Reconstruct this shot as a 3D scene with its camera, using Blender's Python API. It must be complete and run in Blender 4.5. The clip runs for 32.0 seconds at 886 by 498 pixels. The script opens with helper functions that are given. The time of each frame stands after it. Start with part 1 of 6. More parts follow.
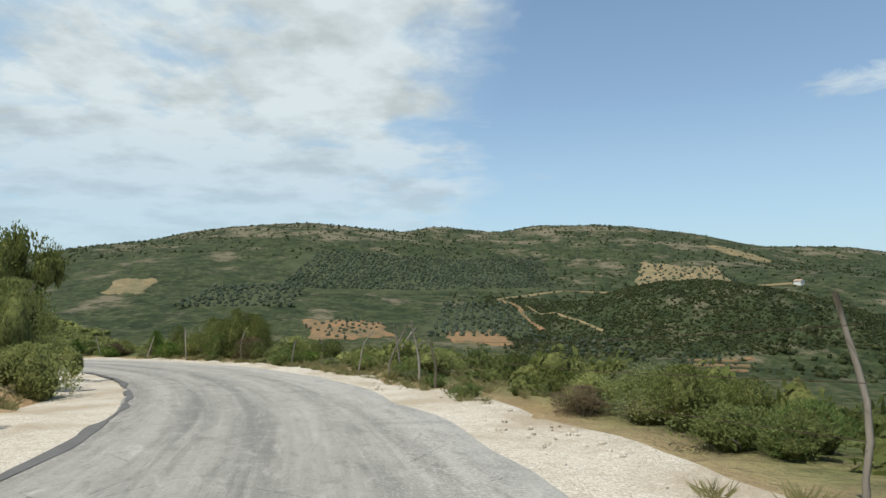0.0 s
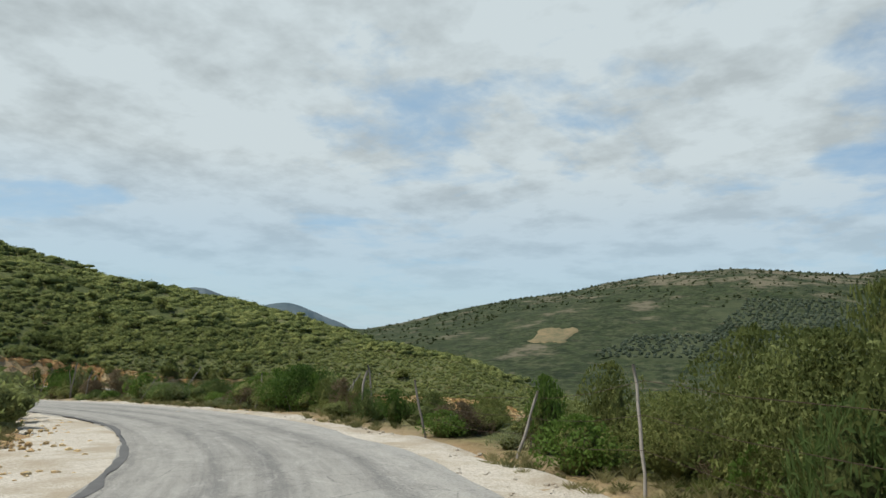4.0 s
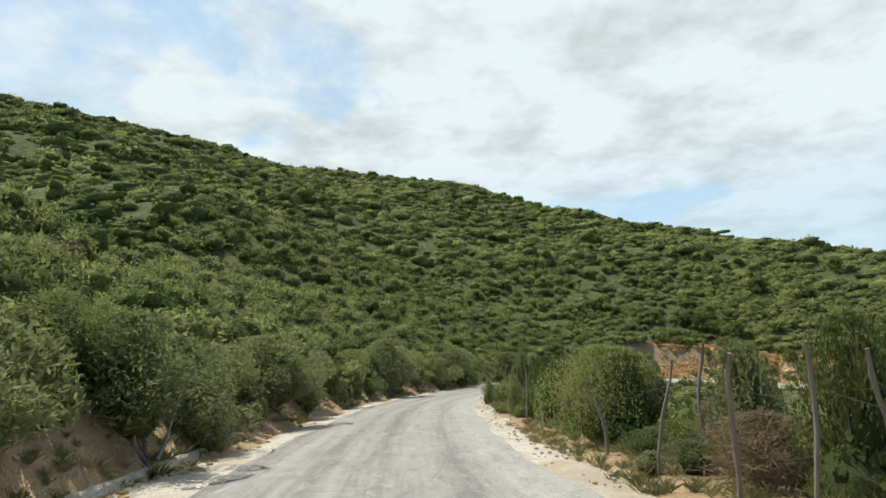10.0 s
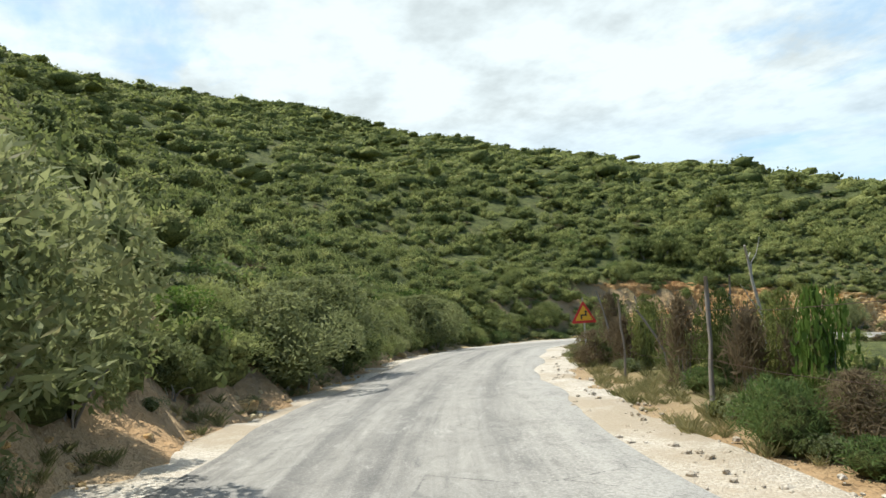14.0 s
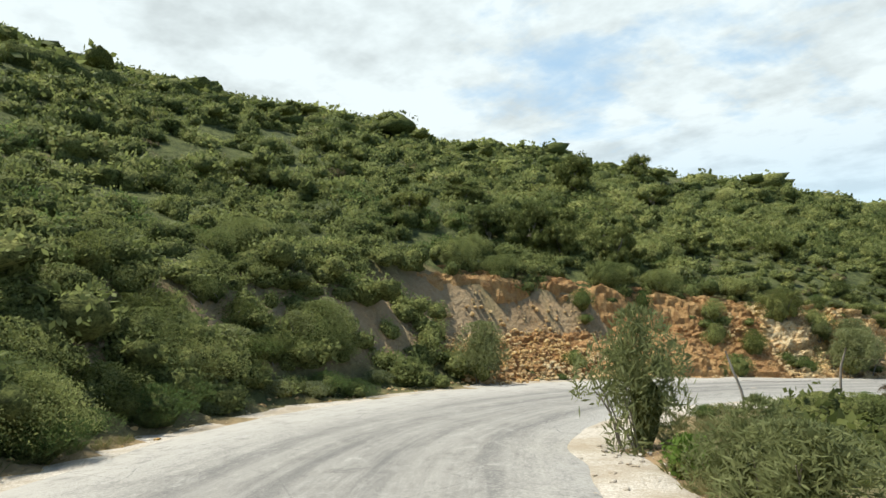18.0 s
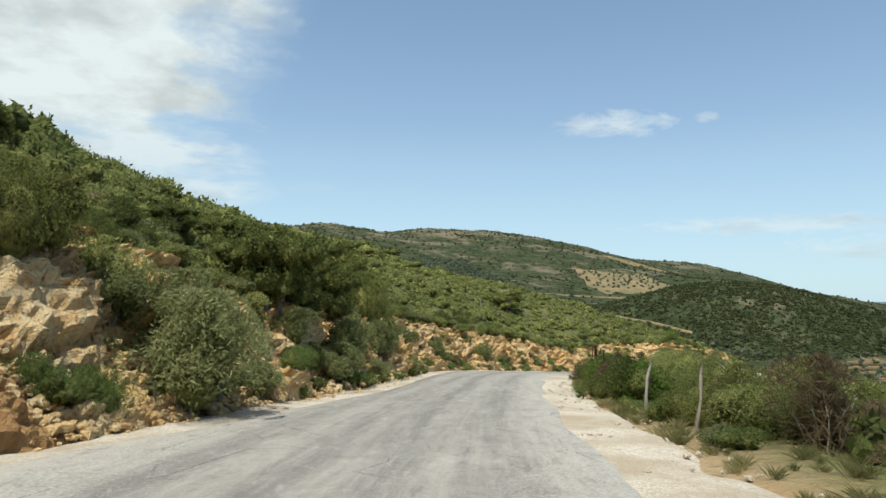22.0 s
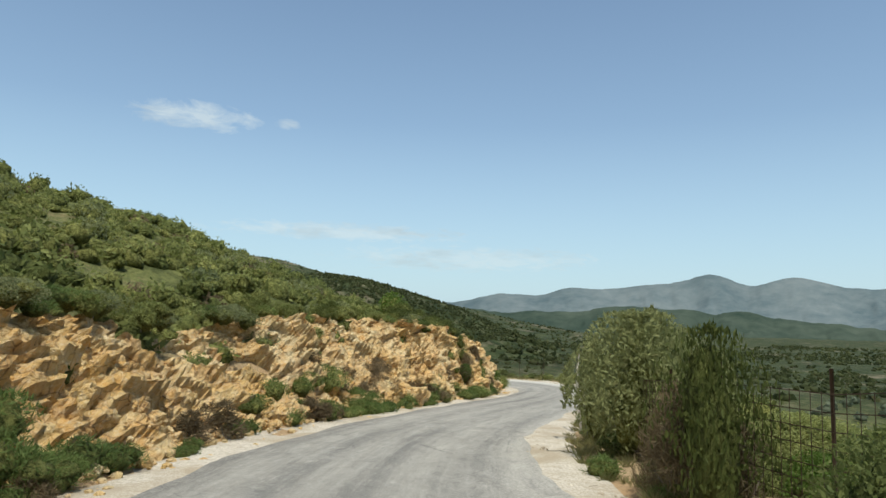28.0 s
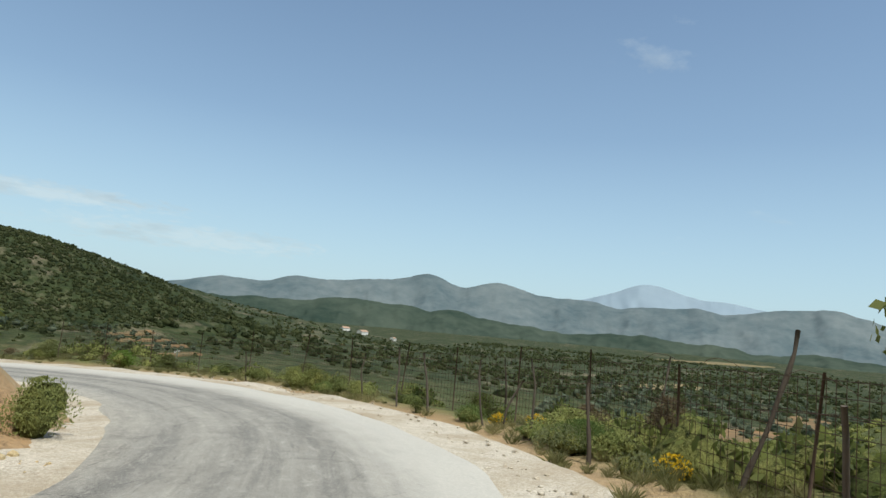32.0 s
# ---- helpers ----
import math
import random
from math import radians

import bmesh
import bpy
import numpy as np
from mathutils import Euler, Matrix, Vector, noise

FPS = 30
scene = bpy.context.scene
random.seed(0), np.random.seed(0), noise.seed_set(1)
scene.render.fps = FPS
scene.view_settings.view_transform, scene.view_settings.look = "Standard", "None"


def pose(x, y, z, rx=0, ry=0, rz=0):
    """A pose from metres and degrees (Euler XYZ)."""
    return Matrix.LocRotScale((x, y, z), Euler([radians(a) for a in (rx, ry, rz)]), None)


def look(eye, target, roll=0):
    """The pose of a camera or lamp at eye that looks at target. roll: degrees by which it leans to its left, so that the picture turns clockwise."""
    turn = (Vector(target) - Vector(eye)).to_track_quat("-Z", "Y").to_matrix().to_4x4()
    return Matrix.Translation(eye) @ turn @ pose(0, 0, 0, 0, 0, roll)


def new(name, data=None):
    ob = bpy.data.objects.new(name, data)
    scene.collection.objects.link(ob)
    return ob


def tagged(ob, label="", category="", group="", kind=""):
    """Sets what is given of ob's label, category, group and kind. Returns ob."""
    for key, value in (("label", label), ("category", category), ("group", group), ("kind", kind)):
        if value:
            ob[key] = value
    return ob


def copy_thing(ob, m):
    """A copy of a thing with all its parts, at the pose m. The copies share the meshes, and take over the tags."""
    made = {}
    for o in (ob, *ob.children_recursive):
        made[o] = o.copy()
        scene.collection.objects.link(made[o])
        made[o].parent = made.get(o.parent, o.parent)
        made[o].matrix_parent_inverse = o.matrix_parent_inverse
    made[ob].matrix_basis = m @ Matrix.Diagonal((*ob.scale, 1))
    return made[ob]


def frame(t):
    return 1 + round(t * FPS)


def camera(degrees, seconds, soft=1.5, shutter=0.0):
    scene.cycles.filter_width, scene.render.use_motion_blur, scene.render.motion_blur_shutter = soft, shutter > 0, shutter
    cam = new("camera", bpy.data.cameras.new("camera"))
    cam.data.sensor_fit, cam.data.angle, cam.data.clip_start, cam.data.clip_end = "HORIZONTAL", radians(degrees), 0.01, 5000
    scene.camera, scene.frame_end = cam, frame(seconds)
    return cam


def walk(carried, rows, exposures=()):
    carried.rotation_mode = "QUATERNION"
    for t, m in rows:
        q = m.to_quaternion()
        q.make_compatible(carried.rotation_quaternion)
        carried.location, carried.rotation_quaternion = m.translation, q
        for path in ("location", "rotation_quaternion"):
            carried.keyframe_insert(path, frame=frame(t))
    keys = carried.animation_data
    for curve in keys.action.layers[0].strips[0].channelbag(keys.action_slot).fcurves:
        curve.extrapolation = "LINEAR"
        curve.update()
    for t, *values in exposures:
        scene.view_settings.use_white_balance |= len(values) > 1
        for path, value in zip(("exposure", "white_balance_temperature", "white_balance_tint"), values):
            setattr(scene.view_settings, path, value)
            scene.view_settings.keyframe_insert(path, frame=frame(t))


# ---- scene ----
cam = camera(67.2, 32.0, 1.5)
PATH = [
    (0.0, (0.00, 0.00, 1.45), (0.000, 9.976, 2.148), 0.00),
    (0.5, (-0.62, 3.73, 1.30), (-1.173, 13.650, 2.411), -0.18),
    (1.0, (-1.24, 7.25, 1.13), (-2.433, 17.097, 2.397), 0.28),
    (1.5, (-2.27, 10.77, 0.96), (-4.058, 20.520, 2.293), 1.43),
    (2.0, (-3.50, 14.51, 0.61), (-6.049, 24.082, 2.009), 2.33),
    (2.5, (-4.94, 18.04, 0.44), (-8.326, 27.329, 1.928), 1.87),
    (3.0, (-6.80, 21.56, 0.27), (-10.961, 30.545, 1.653), 1.38),
    (3.5, (-8.86, 24.88, 0.09), (-13.801, 33.454, 1.496), 1.10),
    (5.5, (-19.78, 36.50, -0.75), (-27.151, 43.107, 0.641), 2.89),
    (6.0, (-23.07, 38.79, -1.00), (-30.947, 44.765, 0.500), 3.10),
    (6.5, (-26.78, 40.65, -1.08), (-35.163, 45.902, 0.391), 3.41),
    (7.0, (-30.28, 42.12, -1.39), (-39.131, 46.546, 0.058), 3.20),
    (7.5, (-34.20, 43.57, -1.49), (-43.371, 47.271, -0.029), 2.43),
    (8.0, (-38.11, 44.41, -1.64), (-47.535, 47.460, -0.276), 1.01),
    (8.5, (-42.44, 45.26, -1.99), (-52.049, 47.703, -0.725), -0.02),
    (9.0, (-46.76, 45.68, -2.17), (-56.516, 47.458, -0.862), -0.27),
    (9.5, (-51.09, 45.90, -2.36), (-60.907, 47.251, -1.033), -1.05),
    (10.0, (-55.62, 46.12, -2.55), (-65.490, 47.074, -1.253), -1.73),
    (10.5, (-60.36, 46.36, -2.95), (-70.244, 47.236, -1.724), -1.63),
    (11.0, (-65.10, 46.37, -3.15), (-74.975, 47.464, -2.054), -2.14),
    (11.5, (-69.83, 46.80, -3.33), (-79.702, 48.027, -2.275), -3.25),
    (12.0, (-74.98, 47.03, -3.73), (-84.833, 48.528, -2.858), -2.05),
    (12.5, (-79.93, 47.27, -4.12), (-89.750, 49.009, -3.428), -1.46),
    (13.0, (-84.87, 47.69, -4.30), (-94.600, 49.902, -3.608), -2.40),
    (13.5, (-89.82, 48.32, -4.46), (-99.411, 51.057, -3.786), -2.96),
    (14.0, (-94.55, 49.38, -4.80), (-103.992, 52.602, -4.075), -3.92),
    (14.5, (-99.09, 50.64, -5.13), (-108.253, 54.553, -4.318), -4.93),
    (15.0, (-103.82, 52.50, -5.20), (-112.577, 57.244, -4.245), -1.49),
    (15.5, (-108.36, 54.18, -5.50), (-116.961, 59.136, -4.333), -0.24),
    (17.5, (-125.04, 62.89, -6.13), (-132.927, 68.981, -5.250), -0.74),
    (18.0, (-128.75, 65.18, -6.38), (-136.205, 71.783, -5.450), -1.91),
    (18.5, (-132.46, 67.49, -6.84), (-139.187, 74.812, -5.805), -1.90),
    (19.0, (-135.55, 70.19, -7.06), (-141.475, 78.199, -6.243), -2.72),
    (19.5, (-137.81, 72.89, -7.29), (-141.507, 82.118, -6.210), -5.62),
    (20.0, (-139.67, 76.00, -7.48), (-141.576, 85.753, -6.386), -6.24),
    (20.5, (-140.90, 79.11, -7.68), (-141.627, 89.038, -6.725), -5.61),
    (21.0, (-141.32, 82.43, -7.86), (-141.124, 92.372, -6.834), -3.18),
    (21.5, (-141.11, 85.95, -8.03), (-139.335, 95.735, -6.993), -1.61),
    (22.0, (-140.49, 89.06, -8.22), (-137.197, 98.458, -7.321), 1.08),
    (22.5, (-139.46, 92.38, -8.40), (-135.419, 101.475, -7.471), -0.22),
    (23.0, (-138.02, 95.69, -8.59), (-133.329, 104.481, -7.708), -1.48),
    (23.5, (-136.58, 99.42, -8.74), (-131.584, 108.041, -7.872), -0.90),
    (24.0, (-134.93, 103.16, -9.10), (-129.849, 111.731, -8.217), -0.34),
    (24.5, (-133.28, 107.11, -9.44), (-128.045, 115.601, -8.740), -0.20),
    (26.5, (-124.56, 122.85, -10.24), (-117.745, 130.157, -9.716), 0.00),
    (27.0, (-121.55, 126.78, -10.65), (-114.424, 133.783, -10.166), -0.43),
    (27.5, (-118.26, 130.45, -11.02), (-110.686, 136.938, -10.326), -0.13),
    (28.0, (-115.09, 133.36, -11.37), (-106.963, 139.104, -10.356), 1.49),
    (28.5, (-111.57, 136.35, -11.71), (-102.995, 141.386, -10.669), 2.25),
    (29.0, (-107.97, 138.81, -12.06), (-98.991, 143.078, -11.038), 3.00),
    (29.5, (-104.36, 140.92, -12.43), (-95.072, 144.520, -11.576), 3.10),
    (30.0, (-100.54, 142.77, -12.75), (-91.036, 145.722, -11.776), 4.02),
    (30.5, (-96.78, 144.34, -12.99), (-87.136, 146.828, -12.080), 4.79),
    (31.0, (-92.83, 145.61, -13.28), (-83.114, 147.687, -12.193), 4.59),
    (31.5, (-88.96, 146.74, -13.53), (-79.258, 148.895, -12.388), 3.51),
    (32.0, (-85.11, 147.91, -13.78), (-75.396, 150.008, -12.694), 5.10),
]
walk(cam, [(t, look(eye, target, roll)) for t, eye, target, roll in PATH], [(0, 0.08, 6350, 7), (3, -0.12, 6250, 7), (6, -0.04, 6450, 7), (9, 0.2, 6450, 6.5), (13, 0.52, 6350, 6.5), (18, 0.44, 6450, 6.5), (20, 0.28, 6550, 6.5), (22, 0.24, 6550, 6), (32, 0.07, 6450, 5.5)])

# ---- world and sun ----
SUN_YAW, SUN_EL = 141.0, 66.0
sun_way = Vector((-math.sin(radians(SUN_YAW)) * math.cos(radians(SUN_EL)),
                  math.cos(radians(SUN_YAW)) * math.cos(radians(SUN_EL)), math.sin(radians(SUN_EL))))
sun = new("sun", bpy.data.lights.new("sun", "SUN"))
sun.data.energy, sun.data.angle, sun.data.color = 4.4, radians(0.6), (1.0, 0.95, 0.87)
sun.matrix_world = look((0, 0, 200), Vector((0, 0, 200)) - sun_way)


def nodes_of(tree):
    """Short helpers to add nodes and to link them."""
    def add(kind, **values):
        n = tree.nodes.new(kind)
        for key, value in values.items():
            if key in n.inputs:
                n.inputs[key].default_value = value
        return n
    return add, tree.links.new


def math_node(tree, op, a, b=None, c=None, clamp=False):
    n = tree.nodes.new("ShaderNodeMath")
    n.operation, n.use_clamp = op, clamp
    for i, v in enumerate((a, b, c)):
        if v is None:
            continue
        if isinstance(v, (int, float)):
            n.inputs[i].default_value = v
        else:
            tree.links.new(v, n.inputs[i])
    return n.outputs[0]


def mix_colour(tree, fac, a, b, blend="MIX"):
    n = tree.nodes.new("ShaderNodeMix")
    n.data_type, n.blend_type, n.clamp_factor = "RGBA", blend, True
    for i, v in ((0, fac), (6, a), (7, b)):
        if isinstance(v, (int, float)):
            n.inputs[i].default_value = v
        elif isinstance(v, tuple):
            n.inputs[i].default_value = (*v[:3], 1)
        else:
            tree.links.new(v, n.inputs[i])
    return n.outputs[2]


def ramp(tree, fac, stops):
    n = tree.nodes.new("ShaderNodeValToRGB")
    while len(n.color_ramp.elements) < len(stops):
        n.color_ramp.elements.new(0.5)
    for e, (p, c) in zip(n.color_ramp.elements, stops):
        e.position = p
        e.color = (c, c, c, 1) if isinstance(c, (int, float)) else (*c, 1)
    tree.links.new(fac, n.inputs[0])
    return n.outputs[0]


def noise_node(tree, vector, scale, detail=4.0, rough=0.55, distort=0.0):
    n = tree.nodes.new("ShaderNodeTexNoise")
    n.inputs["Scale"].default_value, n.inputs["Detail"].default_value = scale, detail
    n.inputs["Roughness"].default_value, n.inputs["Distortion"].default_value = rough, distort
    if vector is not None:
        tree.links.new(vector, n.inputs["Vector"])
    return n.outputs["Fac"]


world = bpy.data.worlds.new("sky")
scene.world = world
world.use_nodes = True
wt = world.node_tree
wt.nodes.clear()
w_add, w_link = nodes_of(wt)
sky = w_add("ShaderNodeTexSky")
sky.sky_type, sky.sun_disc = "NISHITA", False
sky.sun_elevation, sky.sun_rotation = radians(SUN_EL), radians(-SUN_YAW)
sky.air_density, sky.dust_density, sky.ozone_density = 1.0, 0.8, 2.6
coord = w_add("ShaderNodeTexCoord").outputs["Generated"]
xyz = w_add("ShaderNodeSeparateXYZ")
w_link(coord, xyz.inputs[0])
up = math_node(wt, "MAXIMUM", xyz.outputs[2], 0.0)
flat = math_node(wt, "ADD", up, 0.16)
plane = w_add("ShaderNodeCombineXYZ")
w_link(math_node(wt, "DIVIDE", xyz.outputs[0], flat), plane.inputs[0])
w_link(math_node(wt, "DIVIDE", xyz.outputs[1], flat), plane.inputs[1])
n1 = noise_node(wt, plane.outputs[0], 0.95, 9.0, 0.58, 0.35)
n2 = noise_node(wt, plane.outputs[0], 5.0, 6.0, 0.6, 0.3)


def facing(yaw, el=0.0):
    """How far a direction of the sky turns towards this yaw and elevation."""
    v = Vector((-math.sin(radians(yaw)) * math.cos(radians(el)), math.cos(radians(yaw)) * math.cos(radians(el)), math.sin(radians(el))))
    d = w_add("ShaderNodeVectorMath")
    d.operation = "DOT_PRODUCT"
    w_link(coord, d.inputs[0])
    d.inputs[1].default_value = v
    return d.outputs["Value"]


# broken cloud over the west, open blue over the east
west = ramp(wt, math_node(wt, "MULTIPLY_ADD", facing(88.0), 0.5, 0.5), [(0.40, 0.0), (0.57, 1.0)])
cover = math_node(wt, "ADD", math_node(wt, "MULTIPLY_ADD", n1, 0.8, math_node(wt, "MULTIPLY", n2, 0.2)), math_node(wt, "MULTIPLY_ADD", west, 0.30, -0.22))
cloud = ramp(wt, cover, [(0.425, 0.0), (0.475, 0.25), (0.55, 1.0)])
cloud = math_node(wt, "MULTIPLY", cloud, ramp(wt, up, [(0.07, 0.25), (0.26, 1.0)]))


def wisp(yaw, el, wide, high, strength):
    """A small lens of cloud, torn at its edges."""
    side = facing(yaw - 90.0)
    rise = math_node(wt, "ADD", xyz.outputs[2], -math.sin(radians(el)))
    u, v = math_node(wt, "DIVIDE", side, wide), math_node(wt, "DIVIDE", rise, high)
    r = math_node(wt, "ADD", math_node(wt, "MULTIPLY", u, u), math_node(wt, "MULTIPLY", v, v))
    r = math_node(wt, "ADD", r, math_node(wt, "MULTIPLY_ADD", noise_node(wt, plane.outputs[0], 9.0, 6.0, 0.65, 0.6), 3.2, -1.6))
    ahead = math_node(wt, "GREATER_THAN", facing(yaw), 0.3)
    return math_node(wt, "MULTIPLY", ahead, ramp(wt, r, [(0.0, strength), (1.1, 0.0)]))


small = math_node(wt, "MAXIMUM", wisp(-33.5, 15.6, 0.085, 0.020, 0.6), wisp(-41.0, 15.6, 0.02, 0.008, 0.4))
streak_u = math_node(wt, "MAXIMUM", wisp(-46.0, 7.0, 0.20, 0.014, 0.5), wisp(-57.0, 5.0, 0.2, 0.02, 0.4))
cloud = math_node(wt, "MAXIMUM", cloud, math_node(wt, "MAXIMUM", small, streak_u))
low = ramp(wt, up, [(0.0, 0.78), (0.10, 0.58), (0.28, 0.22), (0.6, 0.05)])
shade = ramp(wt, noise_node(wt, plane.outputs[0], 2.6, 5.0, 0.6), [(0.36, 0.74), (0.54, 1.0)])
cloud_colour = mix_colour(wt, 1.0, (5.4, 5.9, 6.05), shade, "MULTIPLY")
low = math_node(wt, "MAXIMUM", low, math_node(wt, "MULTIPLY", west, 0.5))
veiled = mix_colour(wt, low, sky.outputs[0], (3.9, 5.4, 6.4))
whole = mix_colour(wt, cloud, veiled, cloud_colour)
back = w_add("ShaderNodeBackground", Strength=0.125)
w_link(whole, back.inputs[0])
w_link(back.outputs[0], w_add("ShaderNodeOutputWorld").inputs[0])

# ---- the road's line ----
# x, y, z of the centre; left verge, bank height, bank run, slope above, height of the hill; right verge, right slope
STRETCH_A = [
    (2.0, -560.0, 26.0, 1.5, 1.0, 1.5, 0.3, 14, 2.0, 0.22),
    (2.0, -140.0, 6.0, 1.5, 1.0, 1.5, 0.3, 14, 2.0, 0.22),
    (1.6, -60.0, 2.6, 1.5, 1.0, 1.5, 0.3, 14, 2.0, 0.22),
    (0.8, -18.0, 0.9, 1.5, 1.1, 1.5, 0.3, 14, 1.8, 0.22),
    (-1.1, -0.1, 0.0, 2.3, 1.1, 1.5, 0.3, 14, 1.2, 0.22),
    (-4.5, 14.1, -0.77, 2.4, 1.1, 1.5, 0.3, 14, 1.1, 0.22),
    (-12.0, 27.3, -1.58, 2.4, 1.0, 1.5, 0.3, 14, 1.0, 0.24),
    (-20.5, 35.7, -2.2, 2.8, 0.8, 1.5, 0.3, 14, 1.0, 0.26),
    (-30.7, 41.2, -2.77, 2.4, 0.8, 1.5, 0.33, 22, 0.9, 0.28),
]
STRETCH_B = [
    (-42.6, 44.1, -3.38, 1.9, 1.6, 1.5, 0.42, 45.0, 0.8, 0.3),
    (-55.7, 45.1, -4.07, 1.4, 2.2, 1.5, 0.56, 202.4, 0.7, 0.3),
    (-75.0, 45.9, -5.17, 1.2, 2.2, 1.5, 0.61, 259.6, 0.6, 0.28),
    (-94.8, 48.5, -6.25, 1.1, 1.8, 1.4, 0.64, 268.0, 0.8, 0.26),
    (-108.7, 53.1, -6.92, 1.1, 1.8, 1.4, 0.67, 278.3, 0.9, 0.24),
    (-121.9, 59.6, -7.42, 1.5, 2.0, 1.6, 0.69, 293.7, 0.8, 0.22),
    (-133.1, 66.8, -8.2, 2.7, 2.8, 2.4, 0.62, 219.1, 0.8, 0.22),
    (-140.5, 75.6, -8.94, 3.9, 4.97, 5.4, 0.49, 121.9, 1.0, 0.24),
    (-142.3, 82.3, -9.31, 4.3, 5.28, 5.2, 0.45, 92.6, 1.2, 0.28),
]
STRETCH_C = [
    (-141.6, 89.2, -9.66, 3.9, 4.73, 5.0, 0.54, 60.3, 1.4, 0.3),
    (-137.7, 99.9, -10.28, 1.9, 3.41, 3.0, 0.66, 34.6, 1.5, 0.3),
    (-132.3, 111.4, -11.04, 1.2, 2.23, 2.0, 0.56, 20.4, 1.3, 0.3),
    (-125.2, 123.8, -11.74, 1.1, 2.67, 2.0, 0.61, 22.7, 1.2, 0.28),
    (-115.7, 134.2, -12.88, 1.1, 2.49, 2.0, 0.7, 20.3, 1.0, 0.28),
    (-104.8, 141.9, -13.9, 1.0, 1.9, 2.2, 0.42, 11.6, 0.25, 0.26),
    (-93.0, 146.3, -14.78, 0.8, 3.0, 2.4, 0.43, 11.3, 0.05, 0.26),
    (-84.1, 148.8, -15.36, 0.8, 3.0, 1.9, 0.4, 7.9, 0.3, 0.26),
    (-72.3, 154.0, -16.1, 1.7, 1.82, 2.0, 0.3, 10.0, 1.3, 0.3),
]
STRETCH_D = [
    (-64.6, 162.8, -16.8, 1.8, 1.5, 2.5, 0.3, 10.0, 1.5, 0.32),
    (-61.5, 175.0, -17.5, 1.2, 1.5, 2.0, 0.3, 12, 1.4, 0.3),
    (-64.0, 192.0, -18.6, 1.0, 1.5, 2.0, 0.3, 12, 1.2, 0.3),
    (-74.0, 215.0, -21.0, 1.0, 0.6, 2.0, 0.25, 10, 1.2, 0.3),
    (-96.0, 262.0, -24.0, 1.0, 0.0, 2.0, 0.2, 8, 1.2, 0.3),
    (-125.0, 350.0, -29.0, 1.0, 0.0, 2.0, 0.2, 6, 1.2, 0.3),
    (-200.0, 700.0, -32.0, 1.0, 0.0, 2.0, 0.2, 6, 1.2, 0.3),
]
LINE = np.array(STRETCH_A + STRETCH_B + STRETCH_C + STRETCH_D, dtype=float)
HALF = 2.10           # from the centre to the asphalt's uphill edge
MORE = 1.20           # what it reaches further downhill


def widen(s):
    """What the asphalt reaches further uphill where the road widens in the bend."""
    return np.interp(s, [700, 712, 722, 732, 741, 748, 753, 759, 766, 837, 845, 849, 857, 868], [0.0, 0.5, 1.6, 2.9, 3.3, 2.8, 2.0, 0.9, 0.0, 0.0, 0.6, 0.9, 0.9, 0.2])


def narrow(s):
    """What the asphalt falls short downhill on the last bend."""
    return np.interp(s, [804, 816, 846, 860], [0.0, 0.75, 0.75, 0.2])


def spline(points, step):
    """A centripetal curve through the points, cut to even steps; all columns are carried along."""
    out = []
    n = len(points)
    for i in range(n - 1):
        p0, p1, p2, p3 = (points[min(max(i + k, 0), n - 1)] for k in (-1, 0, 1, 2))
        d = [max(np.linalg.norm(b[:2] - a[:2]), 1e-3) for a, b in ((p0, p1), (p1, p2), (p2, p3))]
        m1 = d[1] * ((p1 - p0) / d[0] - (p2 - p0) / (d[0] + d[1]) + (p2 - p1) / d[1]) if i > 0 else p2 - p1
        m2 = d[1] * ((p2 - p1) / d[1] - (p3 - p1) / (d[1] + d[2]) + (p3 - p2) / d[2]) if i < n - 2 else p2 - p1
        for u in np.linspace(0, 1, max(2, int(d[1] * 6)), endpoint=False):
            row = (2 * u**3 - 3 * u**2 + 1) * p1 + (u**3 - 2 * u**2 + u) * m1 + (3 * u**2 - 2 * u**3) * p2 + (u**3 - u**2) * m2
            row[3:] = p1[3:] * (1 - u) + p2[3:] * u
            out.append(row)
    out = np.array(out)
    s = np.r_[0, np.cumsum(np.linalg.norm(np.diff(out[:, :2], axis=0), axis=1))]
    at = np.arange(0, s[-1], step)
    return np.column_stack([np.interp(at, s, out[:, k]) for k in range(out.shape[1])])


ROAD = spline(LINE, 1.0)
TANG = np.gradient(ROAD[:, :2], axis=0)
TANG /= np.linalg.norm(TANG, axis=1)[:, None]
NORM = np.column_stack([-TANG[:, 1], TANG[:, 0]])      # to the left


def station(x, y):
    """The road's station nearest to a place."""
    return float(np.argmin((ROAD[:, 0] - x) ** 2 + (ROAD[:, 1] - y) ** 2))


def on_road(s, d):
    """The place d metres left of the centre at station s (metres), with the road's height."""
    i = np.clip(np.asarray(s, float), 0, len(ROAD) - 1.001)
    k = i.astype(int)
    f = (i - k)[..., None]
    p = ROAD[k, :3] * (1 - f) + ROAD[k + 1, :3] * f
    n = NORM[k] * (1 - f) + NORM[k + 1] * f
    return p + np.concatenate([n * np.asarray(d)[..., None], np.zeros(n.shape[:-1] + (1,))], -1)


